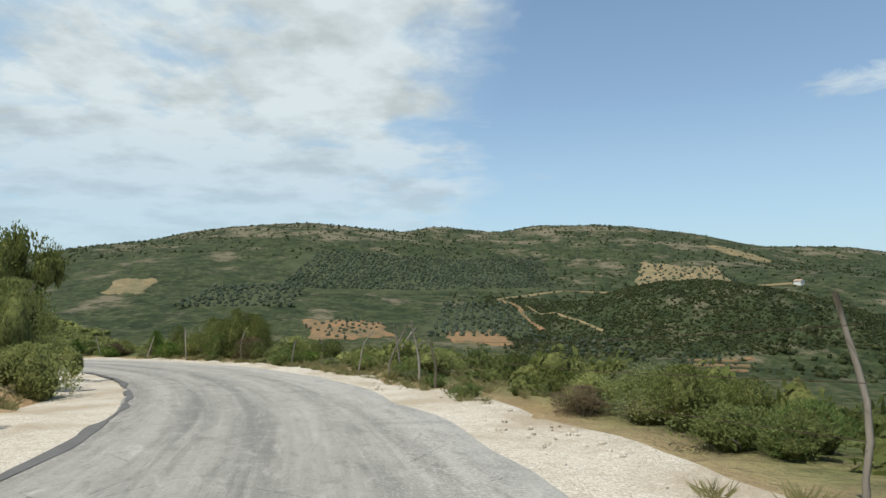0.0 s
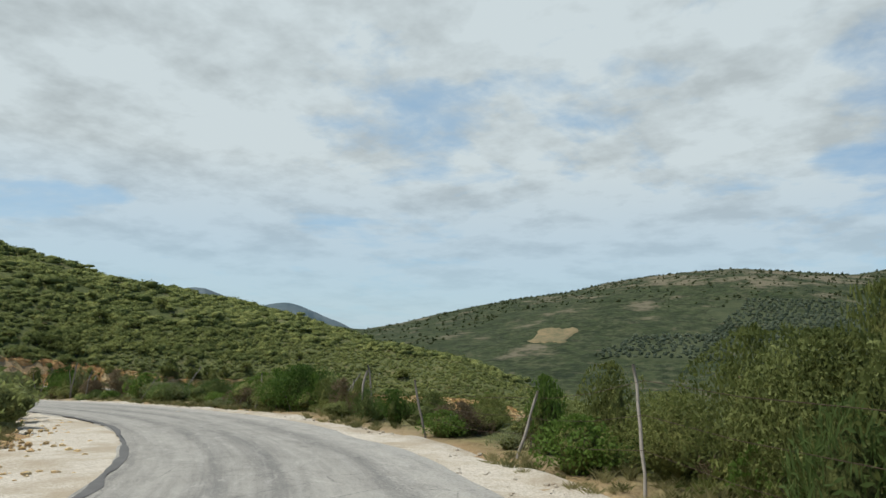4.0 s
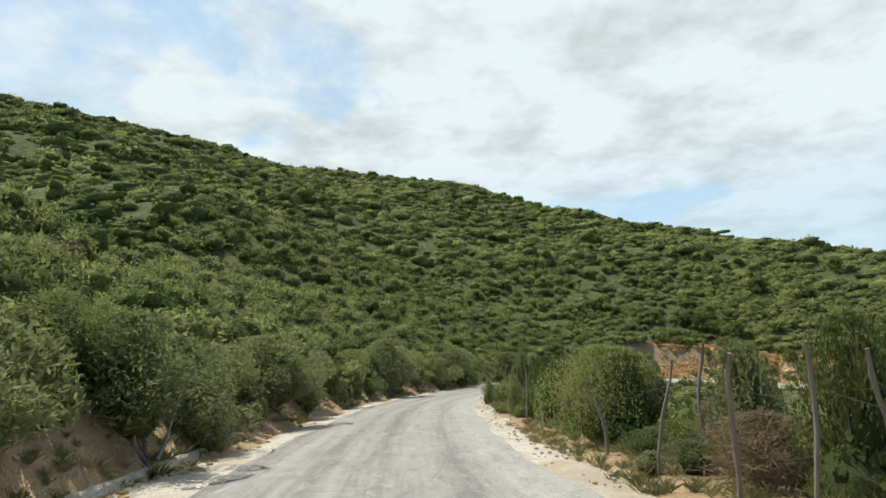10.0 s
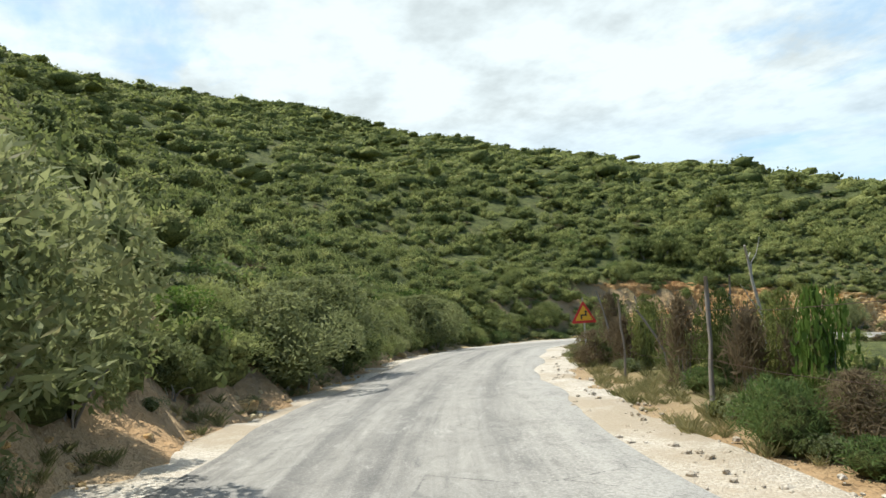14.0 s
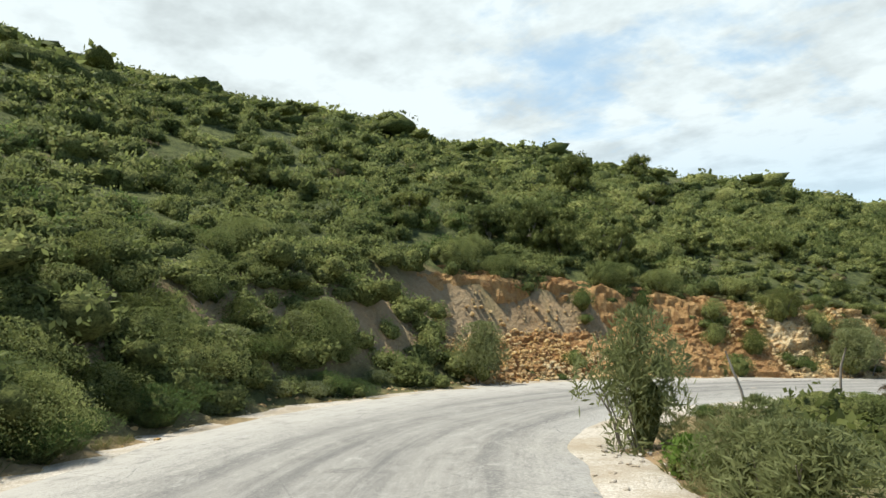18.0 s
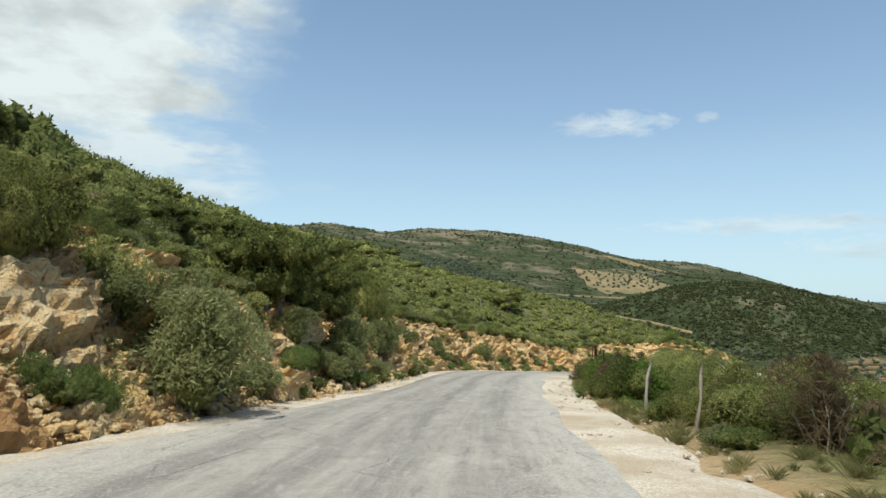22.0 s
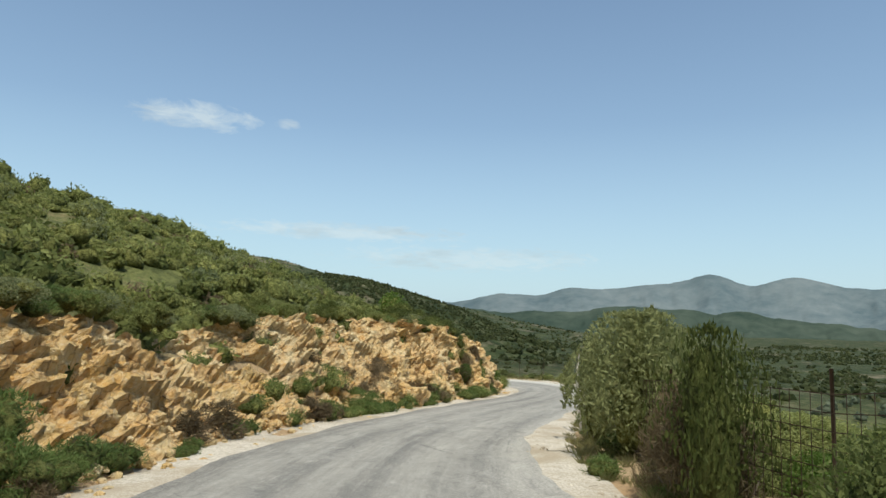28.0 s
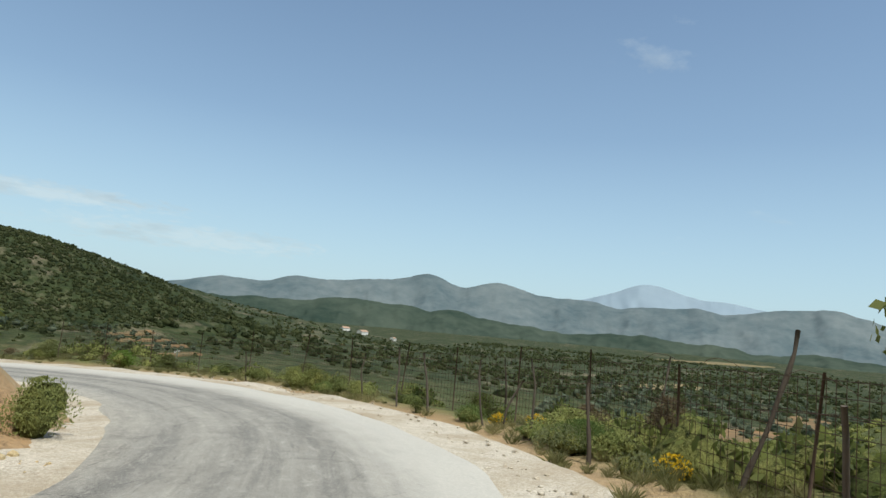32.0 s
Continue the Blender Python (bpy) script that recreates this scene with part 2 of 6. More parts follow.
# ---- height of the land ----
def value_noise(x, y, seed=0):
    """Smooth noise from -1 to 1 on a lattice one unit wide."""
    xi, yi = np.floor(x).astype(np.int64), np.floor(y).astype(np.int64)
    fx, fy = x - xi, y - yi
    fx, fy = fx * fx * (3 - 2 * fx), fy * fy * (3 - 2 * fy)

    def h(a, b):
        v = (a * 374761393 + b * 668265263 + seed * 982451653) & 0xFFFFFFFF
        v = ((v ^ (v >> 13)) * 1274126177) & 0xFFFFFFFF
        return ((v ^ (v >> 16)) & 0xFFFF) / 32767.5 - 1.0
    return (h(xi, yi) * (1 - fx) + h(xi + 1, yi) * fx) * (1 - fy) + (h(xi, yi + 1) * (1 - fx) + h(xi + 1, yi + 1) * fx) * fy


def fractal(x, y, size, octaves=4, seed=0):
    total, amp = 0.0, 1.0
    for k in range(octaves):
        total = total + amp * value_noise(x / size * 2**k + 17.3 * k, y / size * 2**k - 9.1 * k, seed + k)
        amp *= 0.5
    return total


def smooth(a, b, v):
    u = np.clip((v - a) / (b - a), 0, 1)
    return u * u * (3 - 2 * u)


# x, y, height, length, width, turn of the long axis
HILLS = [
    (-196, 969, 104, 268, 332, 3), (212, 1029, 110, 281, 312, -12), (555, 967, 72, 181, 242, -36), (-445, 871, 54, 206, 291, 25),
    (-800, 760, 20, 300, 300, 30), (345, 605, 15, 142, 129, -39), (512, 721, 6, 145, 191, -15), (-2, 962, 90, 98, 211, 6),
    (128, 980, 49, 88, 200, 1), (-369, 768, 24, 86, 121, 20),
]
SPUR = (154, 407, 10, 98, 67, -26)       # the low green spur beyond the last bend


def far_land(x, y):
    low = -46 - 0.020 * np.clip(x - 300, 0, 3000) + 0 * y
    h = np.exp((low + 46) / 14)
    for hx, hy, top, a, b, turn in HILLS:
        c, s = math.cos(radians(turn)), math.sin(radians(turn))
        u, v = ((x - hx) * c + (y - hy) * s) / a, (-(x - hx) * s + (y - hy) * c) / b
        h = h + np.exp((top + 46) * np.exp(-0.5 * (u * u + v * v)) / 14) - 1
    h = 14 * np.log(h) - 46
    r = np.hypot(x + 60, y - 90)
    rough = np.clip(r / 900, 0.1, 1)
    return h + 5 * rough * fractal(x, y, 150.0, 5, 40)


def bank_shape(v, s):
    """The bank's rise over its run, from 0 to 1: an even cut, or a talus under a steep scarp where the clay has slumped."""
    even = 0.75 * smooth(0, 1, v) + 0.25 * np.clip(v, 0, 1)
    slump = 0.46 * np.clip(v / 0.74, 0, 1) ** 0.9 + 0.54 * smooth(0.72, 0.90, v)
    f = smooth(738.5, 742.5, s) * smooth(757, 751, s)
    return even * (1 - f) + slump * f


def near_land(x, y):
    """Height by the road's line, and the signed distance from it."""
    x, y = np.atleast_1d(x).astype(float), np.atleast_1d(y).astype(float)
    out, dist, sta = np.empty_like(x), np.empty_like(x), np.empty_like(x)
    for a in range(0, len(x), 20000):
        px, py = x[a:a + 20000], y[a:a + 20000]
        dd = np.hypot(px[:, None] - ROAD[None, :, 0], py[:, None] - ROAD[None, :, 1]).astype(np.float32)
        i = np.argmin(dd, axis=1)
        rx, ry = px - ROAD[i, 0], py - ROAD[i, 1]
        along = rx * TANG[i, 0] + ry * TANG[i, 1]
        across = rx * NORM[i, 0] + ry * NORM[i, 1]
        near = dd[np.arange(len(i)), i]
        d = np.where(across >= 0, 1, -1) * np.where(near < 3, np.abs(across), near)
        soft = 0.35 + 0.16 * near
        w = np.exp(-(dd - near[:, None]) / soft[:, None])
        w /= w.sum(axis=1)[:, None]
        v = w @ ROAD[:, 2:].astype(np.float32)
        exact = ROAD[i, 2] + along * (ROAD[np.minimum(i + 1, len(ROAD) - 1), 2] - ROAD[np.maximum(i - 1, 0), 2]) / 2
        f = smooth(3.0, 12.0, near)
        z = exact * (1 - f) + v[:, 0] * f
        lv, bh, br, ls, top, rv, rs = v[:, 1:].T
        e = np.maximum(np.where(d > 0, d - HALF, -d - HALF - MORE), 0)
        el = np.maximum(e - lv, 0)
        bank = bh * bank_shape(el / br, i + along)
        hill = np.maximum(el - br, 0)
        left = bank + top * (1 - np.exp(-hill * ls / top))
        u, v2 = (px + 200) / 100, (py - 90) / 100
        ridge = np.minimum(26.48 - 24.87 * u - 22.74 * v2 - 3.91 * u * u + 18.75 * u * v2 - 2.33 * v2 * v2, 130) - z
        crest = smooth(-60, -110, px) * smooth(200, 140, py)
        lower = np.minimum(left, ridge) - 1.2 * np.exp(-np.abs(left - ridge) / 5)
        left = np.where(left > 8, left * (1 - crest) + np.maximum(lower, 8) * crest, left)
        er = np.maximum(e - rv, 0)
        right = -34 * (1 - np.exp(-np.maximum(er - 6, 0) * rs / 34)) + 0.15 * smooth(0, 1.5, er) - 0.05 * np.minimum(er, 8)
        rough = 0.10 * fractal(px, py, 1.3, 3, 3) + 0.45 * smooth(2, 10, er + el) * fractal(px, py, 9.0, 4, 8)
        rough = rough * smooth(0, 1.2, er + el) + smooth(12, 60, er + el) * 2.2 * fractal(px, py, 34.0, 3, 11)
        sunk = 0.4 * smooth(0.1, 0.7, el) * (1 - smooth(br + 0.2, br + 1.6, el)) * smooth(738, 744, i) * smooth(846, 840, i) * (d > 0)
        out[a:a + 20000] = z - 0.07 - sunk + np.where(d > 0, left, right) + rough
        dist[a:a + 20000], sta[a:a + 20000] = d, i + along
    return out, dist, sta


def land(x, y):
    """The height of the land at many places."""
    x, y = np.atleast_1d(x).astype(float), np.atleast_1d(y).astype(float)
    h = far_land(x, y)
    dist, sta = np.full(len(x), 999.0), np.zeros(len(x))
    close = (np.abs(x + 70) < 520) & (np.abs(y - 90) < 520)
    n, d, s = near_land(x[close], y[close])
    w = np.where(d > 0, smooth(130, 330, d), smooth(45, 170, -d))
    w = np.maximum(w, smooth(885, 960, s))
    h[close] = n * (1 - w) + h[close] * w
    dist[close], sta[close] = d, s
    hx, hy, top, a, b, turn = SPUR
    c, si = math.cos(radians(turn)), math.sin(radians(turn))
    u, v = ((x - hx) * c + (y - hy) * si) / a, (-(x - hx) * si + (y - hy) * c) / b
    spur = -46 + (top + 46) * np.exp(-0.5 * (u * u + v * v)) + 1.2 * fractal(x, y, 26.0, 3, 29)
    h = np.where(np.abs(dist) > 14, np.maximum(h, spur), h)
    return h, dist, sta

# ---- materials ----
def material(name, build, rough=0.9, spec=0.2):
    m = bpy.data.materials.new(name)
    m.use_nodes = True
    t = m.node_tree
    p = t.nodes["Principled BSDF"]
    p.inputs["Roughness"].default_value, p.inputs["Specular IOR Level"].default_value = rough, spec
    build(t, p)
    return m


def place_of(t, kind="Object"):
    return t.nodes.new("ShaderNodeTexCoord").outputs[kind]


def relief(t, p, height, strength, distance):
    b = t.nodes.new("ShaderNodeBump")
    b.inputs["Strength"].default_value, b.inputs["Distance"].default_value = strength, distance
    t.links.new(height, b.inputs["Height"])
    t.links.new(b.outputs[0], p.inputs["Normal"])


def attribute(t, name):
    n = t.nodes.new("ShaderNodeAttribute")
    n.attribute_name = name
    return n


def leaf_material(name, dark, light, dry=(0.22, 0.17, 0.09), through_light=0.52, gloss=0.62):
    """Leaves: the shrub's own tint, a change from leaf to leaf, light that shines through."""
    def build(t, p):
        tint = attribute(t, "tint").outputs["Fac"]
        info = t.nodes.new("ShaderNodeObjectInfo").outputs["Random"]
        isl = t.nodes.new("ShaderNodeNewGeometry").outputs["Random Per Island"]
        body = math_node(t, "FRACT", math_node(t, "ADD", tint, info))
        f = math_node(t, "ADD", math_node(t, "MULTIPLY", body, 0.72), math_node(t, "MULTIPLY", isl, 0.28))
        c = mix_colour(t, f, dark, light)
        c = mix_colour(t, ramp(t, math_node(t, "ADD", math_node(t, "MULTIPLY", isl, 0.7), math_node(t, "MULTIPLY", body, 0.3)), [(0.88, 0.0), (0.95, 0.5)]), c, dry)
        t.links.new(c, p.inputs["Base Color"])
        tr = t.nodes.new("ShaderNodeBsdfTranslucent")
        t.links.new(c, tr.inputs[0])
        mx = t.nodes.new("ShaderNodeMixShader")
        mx.inputs[0].default_value = through_light
        t.links.new(p.outputs[0], mx.inputs[1])
        t.links.new(tr.outputs[0], mx.inputs[2])
        t.links.new(mx.outputs[0], t.nodes["Material Output"].inputs[0])
    return material(name, build, gloss, 0.15)


LEAF_MASTIC = leaf_material("mastic_leaves", (0.102, 0.131, 0.042), (0.335, 0.358, 0.125))
LEAF_SAGE = leaf_material("sage_leaves", (0.125, 0.150, 0.068), (0.265, 0.285, 0.140))
LEAF_OLIVE = leaf_material("grey_green_leaves", (0.135, 0.158, 0.058), (0.31, 0.325, 0.145))
LEAF_BROOM = leaf_material("broom_twigs", (0.075, 0.118, 0.035), (0.190, 0.250, 0.075))
LEAF_DRY = leaf_material("dry_twigs", (0.105, 0.080, 0.046), (0.235, 0.180, 0.105), (0.28, 0.22, 0.13))
LEAF_FIG = leaf_material("bright_leaves", (0.040, 0.080, 0.014), (0.170, 0.255, 0.050))
LEAF_DARK = leaf_material("oak_leaves", (0.058, 0.078, 0.022), (0.195, 0.215, 0.062))
LEAF_STRAW = leaf_material("dry_grass", (0.115, 0.130, 0.045), (0.38, 0.34, 0.165), (0.50, 0.42, 0.24))
LEAF_FAR = leaf_material("far_leaves", (0.035, 0.048, 0.020), (0.105, 0.122, 0.050))
LEAF_GROVE = leaf_material("olive_grove_leaves", (0.075, 0.100, 0.062), (0.185, 0.215, 0.145))
FLOWER = leaf_material("yellow_flowers", (0.55, 0.33, 0.02), (0.80, 0.55, 0.03), (0.6, 0.4, 0.05))


def build_bark(t, p):
    co = place_of(t)
    n = noise_node(t, co, 14.0, 6.0, 0.65)
    t.links.new(mix_colour(t, n, (0.10, 0.085, 0.07), (0.36, 0.32, 0.27)), p.inputs["Base Color"])
    relief(t, p, n, 0.6, 0.02)


BARK = material("grey_bark", build_bark)


def build_core(t, p):
    """The dense inside of a shrub: twigs and old leaves, in the shrub's own tint."""
    n = noise_node(t, place_of(t), 7.0, 7.0, 0.8)
    tint = math_node(t, "FRACT", math_node(t, "ADD", attribute(t, "tint").outputs["Fac"], t.nodes.new("ShaderNodeObjectInfo").outputs["Random"]))
    lit = mix_colour(t, tint, (0.125, 0.150, 0.046), (0.31, 0.315, 0.100))
    t.links.new(mix_colour(t, ramp(t, n, [(0.38, 0.0), (0.58, 1.0)]), (0.050, 0.060, 0.020), lit), p.inputs["Base Color"])
    relief(t, p, n, 1.0, 0.18)


CORE = material("inner_twigs", build_core, 0.95, 0.1)


def build_ground(t, p):
    """Reddish soil, stones and low scrub; bare where it is steep."""
    co = place_of(t)
    geo = t.nodes.new("ShaderNodeNewGeometry")
    sep = t.nodes.new("ShaderNodeSeparateXYZ")
    t.links.new(geo.outputs["Normal"], sep.inputs[0])
    big, mid, fine = noise_node(t, co, 0.012, 5.0, 0.6), noise_node(t, co, 0.22, 5.0, 0.6), noise_node(t, co, 5.0, 5.0, 0.65)
    soil = mix_colour(t, fine, (0.27, 0.175, 0.09), (0.45, 0.345, 0.215))
    soil = mix_colour(t, ramp(t, mid, [(0.45, 0.0), (0.70, 0.6)]), soil, (0.36, 0.205, 0.09))
    scrub = mix_colour(t, ramp(t, noise_node(t, co, 1.1, 8.0, 0.75), [(0.40, 0.0), (0.62, 1.0)]), (0.050, 0.060, 0.022), (0.150, 0.160, 0.056))
    scrub = mix_colour(t, ramp(t, big, [(0.42, 0.0), (0.58, 0.45)]), scrub, (0.055, 0.072, 0.026))
    height = t.nodes.new("ShaderNodeSeparateXYZ")
    t.links.new(co, height.inputs[0])
    bare = math_node(t, "ADD", noise_node(t, co, 0.02, 9.0, 0.74), ramp(t, math_node(t, "MULTIPLY_ADD", height.outputs[2], 0.008, 0.1), [(0.35, 0.0), (0.9, 0.09)]))
    far_rock = math_node(t, "MULTIPLY", attribute(t, "far").outputs["Fac"], ramp(t, bare, [(0.55, 0.0), (0.63, 0.6)]))
    bush = t.nodes.new("ShaderNodeTexVoronoi")
    bush.inputs["Scale"].default_value = 0.30
    t.links.new(co, bush.inputs["Vector"])
    gap = math_node(t, "MULTIPLY_ADD", noise_node(t, co, 0.05, 6.0, 0.7), 0.9, math_node(t, "MULTIPLY", bush.outputs["Distance"], 0.55))
    distant = mix_colour(t, ramp(t, noise_node(t, co, 0.10, 9.0, 0.8), [(0.40, 0.0), (0.60, 1.0)]), (0.013, 0.021, 0.008), (0.043, 0.057, 0.022))
    distant = mix_colour(t, ramp(t, gap, [(0.74, 0.0), (0.94, 0.55)]), distant, (0.088, 0.088, 0.048))
    scrub = mix_colour(t, attribute(t, "far").outputs["Fac"], scrub, distant)
    scrub = mix_colour(t, far_rock, scrub, (0.20, 0.165, 0.115))
    cover = ramp(t, math_node(t, "ADD", math_node(t, "MULTIPLY", mid, 0.55), math_node(t, "MULTIPLY", fine, 0.45)), [(0.30, 0.45), (0.46, 1.0)])
    wild = attribute(t, "wild").outputs["Fac"]
    cover = math_node(t, "MULTIPLY", cover, math_node(t, "MULTIPLY", wild, ramp(t, sep.outputs[2], [(0.62, 0.1), (0.80, 1.0)])))
    cover = math_node(t, "MAXIMUM", cover, math_node(t, "MULTIPLY", wild, math_node(t, "MULTIPLY", attribute(t, "far").outputs["Fac"], 1.0)))
    c = mix_colour(t, cover, soil, scrub)
    t.links.new(c, p.inputs["Base Color"])
    relief(t, p, math_node(t, "ADD", math_node(t, "MULTIPLY", noise_node(t, co, 0.7, 6.0, 0.7), 1.2), math_node(t, "MULTIPLY", fine, 0.2)), 0.8, 0.6)


GROUND = material("scrubland", build_ground, 0.95, 0.15)


def build_rock(t, p, one=(0.66, 0.44, 0.165), two=(0.70, 0.565, 0.33), stain=(0.64, 0.345, 0.10), wash=(0.72, 0.60, 0.41), joint=0.85):
    """Ochre limestone or clay, cut by dark joints, washed pale."""
    co = place_of(t)
    geo = t.nodes.new("ShaderNodeNewGeometry")
    a, b, c = noise_node(t, co, 0.35, 5.0, 0.6, 0.4), noise_node(t, co, 2.2, 6.0, 0.65, 0.5), noise_node(t, co, 11.0, 5.0, 0.7)
    base = mix_colour(t, ramp(t, a, [(0.38, 0.0), (0.60, 1.0)]), one, two)
    base = mix_colour(t, ramp(t, b, [(0.42, 0.0), (0.62, 0.75)]), base, stain)
    base = mix_colour(t, ramp(t, c, [(0.45, 0.0), (0.7, 0.7)]), base, wash)
    vor = t.nodes.new("ShaderNodeTexVoronoi")
    vor.feature = "DISTANCE_TO_EDGE"
    vor.inputs["Scale"].default_value = 1.5
    warp = t.nodes.new("ShaderNodeMapping")
    warp.inputs["Scale"].default_value = (1, 1, 1.7)
    t.links.new(co, warp.inputs[0])
    t.links.new(warp.outputs[0], vor.inputs["Vector"])
    crack = ramp(t, math_node(t, "ADD", vor.outputs["Distance"], math_node(t, "MULTIPLY_ADD", c, 0.12, -0.06)), [(0.0, joint), (0.035, 0.0)])
    base = mix_colour(t, math_node(t, "MULTIPLY", crack, ramp(t, b, [(0.4, 0.2), (0.6, 1.0)])), base, (0.13, 0.070, 0.034))
    base = mix_colour(t, ramp(t, noise_node(t, co, 0.8, 6.0, 0.7, 0.8), [(0.52, 0.0), (0.68, 0.5)]), base, (0.40, 0.215, 0.085))
    t.links.new(base, p.inputs["Base Color"])
    relief(t, p, math_node(t, "ADD", math_node(t, "MULTIPLY", b, 1.0), math_node(t, "MULTIPLY", c, 0.45)), 1.0, 0.3)


ROCK = material("ochre_rock", build_rock, 0.92, 0.2)
CLAY = material("orange_clay", lambda t, p: build_rock(t, p, (0.40, 0.225, 0.095), (0.50, 0.315, 0.135), (0.33, 0.160, 0.060), (0.48, 0.315, 0.150), 0.2), 0.95, 0.15)


def build_asphalt(t, p):
    """Old pale asphalt: chippings, darker wheel paths, tar, patches and cracks."""
    uv = t.nodes.new("ShaderNodeUVMap").outputs[0]
    co = place_of(t)
    sep = t.nodes.new("ShaderNodeSeparateXYZ")
    t.links.new(uv, sep.inputs[0])
    d = sep.outputs[0]
    stretch = t.nodes.new("ShaderNodeMapping")
    stretch.inputs["Scale"].default_value = (1.7, 0.07, 1)
    t.links.new(uv, stretch.inputs[0])
    streak, blot, chips = noise_node(t, stretch.outputs[0], 1.0, 5.0, 0.65, 0.3), noise_node(t, co, 0.45, 6.0, 0.65), noise_node(t, co, 42.0, 4.0, 0.8)
    grit = noise_node(t, co, 24.0, 5.0, 0.75)
    thin = t.nodes.new("ShaderNodeMapping")
    thin.inputs["Scale"].default_value = (4.6, 0.16, 1)
    t.links.new(uv, thin.inputs[0])
    fine_streak = noise_node(t, thin.outputs[0], 1.0, 7.0, 0.7, 0.5)

    def lane(centre, width):
        return ramp(t, math_node(t, "ABSOLUTE", math_node(t, "SUBTRACT", math_node(t, "ADD", d, math_node(t, "MULTIPLY_ADD", blot, 0.7, -0.35)), centre)), [(0.0, 1.0), (width, 0.0)])
    wheels = math_node(t, "MAXIMUM", math_node(t, "MAXIMUM", lane(-1.95, 0.55), lane(-0.45, 0.55)), math_node(t, "MAXIMUM", lane(0.55, 0.5), lane(1.8, 0.5)))
    c = mix_colour(t, blot, (0.215, 0.202, 0.177), (0.335, 0.316, 0.277))
    c = mix_colour(t, math_node(t, "MULTIPLY", wheels, ramp(t, streak, [(0.36, 0.05), (0.56, 0.8)])), c, (0.105, 0.100, 0.092))
    c = mix_colour(t, ramp(t, fine_streak, [(0.47, 0.0), (0.64, 0.4)]), c, (0.125, 0.119, 0.108))
    c = mix_colour(t, ramp(t, fine_streak, [(0.32, 0.35), (0.46, 0.0)]), c, (0.35, 0.335, 0.30))
    c = mix_colour(t, ramp(t, math_node(t, "ADD", math_node(t, "MULTIPLY", math_node(t, "ABSOLUTE", d), 0.1), math_node(t, "MULTIPLY", grit, 0.9)), [(0.66, 0.0), (0.80, 0.7)]), c, (0.44, 0.415, 0.365))
    c = mix_colour(t, ramp(t, chips, [(0.5, 0.0), (0.78, 0.55)]), c, (0.50, 0.49, 0.46))
    c = mix_colour(t, ramp(t, chips, [(0.22, 0.5), (0.45, 0.0)]), c, (0.10, 0.10, 0.10))
    vor = t.nodes.new("ShaderNodeTexVoronoi")
    vor.feature = "DISTANCE_TO_EDGE"
    vor.inputs["Scale"].default_value = 0.55
    t.links.new(co, vor.inputs["Vector"])
    crack = ramp(t, math_node(t, "ADD", vor.outputs["Distance"], math_node(t, "MULTIPLY_ADD", grit, 0.05, -0.02)), [(0.0, 1.0), (0.012, 0.0)])
    c = mix_colour(t, math_node(t, "MULTIPLY", crack, ramp(t, blot, [(0.46, 0.0), (0.56, 0.9)])), c, (0.05, 0.05, 0.05))
    patch = noise_node(t, co, 1.3, 7.0, 0.72)
    c = mix_colour(t, ramp(t, patch, [(0.54, 0.0), (0.66, 0.35)]), c, (0.125, 0.118, 0.106))
    c = mix_colour(t, ramp(t, noise_node(t, co, 7.0, 6.0, 0.75), [(0.54, 0.0), (0.70, 0.35)]), c, (0.40, 0.38, 0.335))
    worn = t.nodes.new("ShaderNodeMapping")
    worn.inputs["Scale"].default_value = (1.0, 0.32, 1)
    t.links.new(uv, worn.inputs[0])
    mottle = noise_node(t, worn.outputs[0], 3.2, 9.0, 0.82, 0.6)
    c = mix_colour(t, ramp(t, mottle, [(0.34, 0.55), (0.47, 0.0)]), c, (0.105, 0.102, 0.096))
    c = mix_colour(t, ramp(t, mottle, [(0.54, 0.0), (0.66, 0.55)]), c, (0.43, 0.41, 0.365))
    # gravel dust ground into the outer lane of the last bend
    outer = math_node(t, "MULTIPLY", ramp(t, math_node(t, "MULTIPLY_ADD", blot, 0.8, math_node(t, "MULTIPLY_ADD", d, 0.5, 1.0)), [(0.5, 1.0), (1.15, 0.0)]), ramp(t, math_node(t, "MULTIPLY_ADD", sep.outputs[1], 0.05, -41.5), [(0.0, 0.0), (0.5, 1.0)]))
    c = mix_colour(t, math_node(t, "MULTIPLY", outer, 0.75), c, mix_colour(t, grit, (0.36, 0.345, 0.31), (0.62, 0.59, 0.53)))
    t.links.new(c, p.inputs["Base Color"])
    relief(t, p, math_node(t, "ADD", chips, math_node(t, "MULTIPLY", grit, 1.5)), 0.35, 0.02)


ASPHALT = material("worn_asphalt", build_asphalt, 0.85, 0.3)


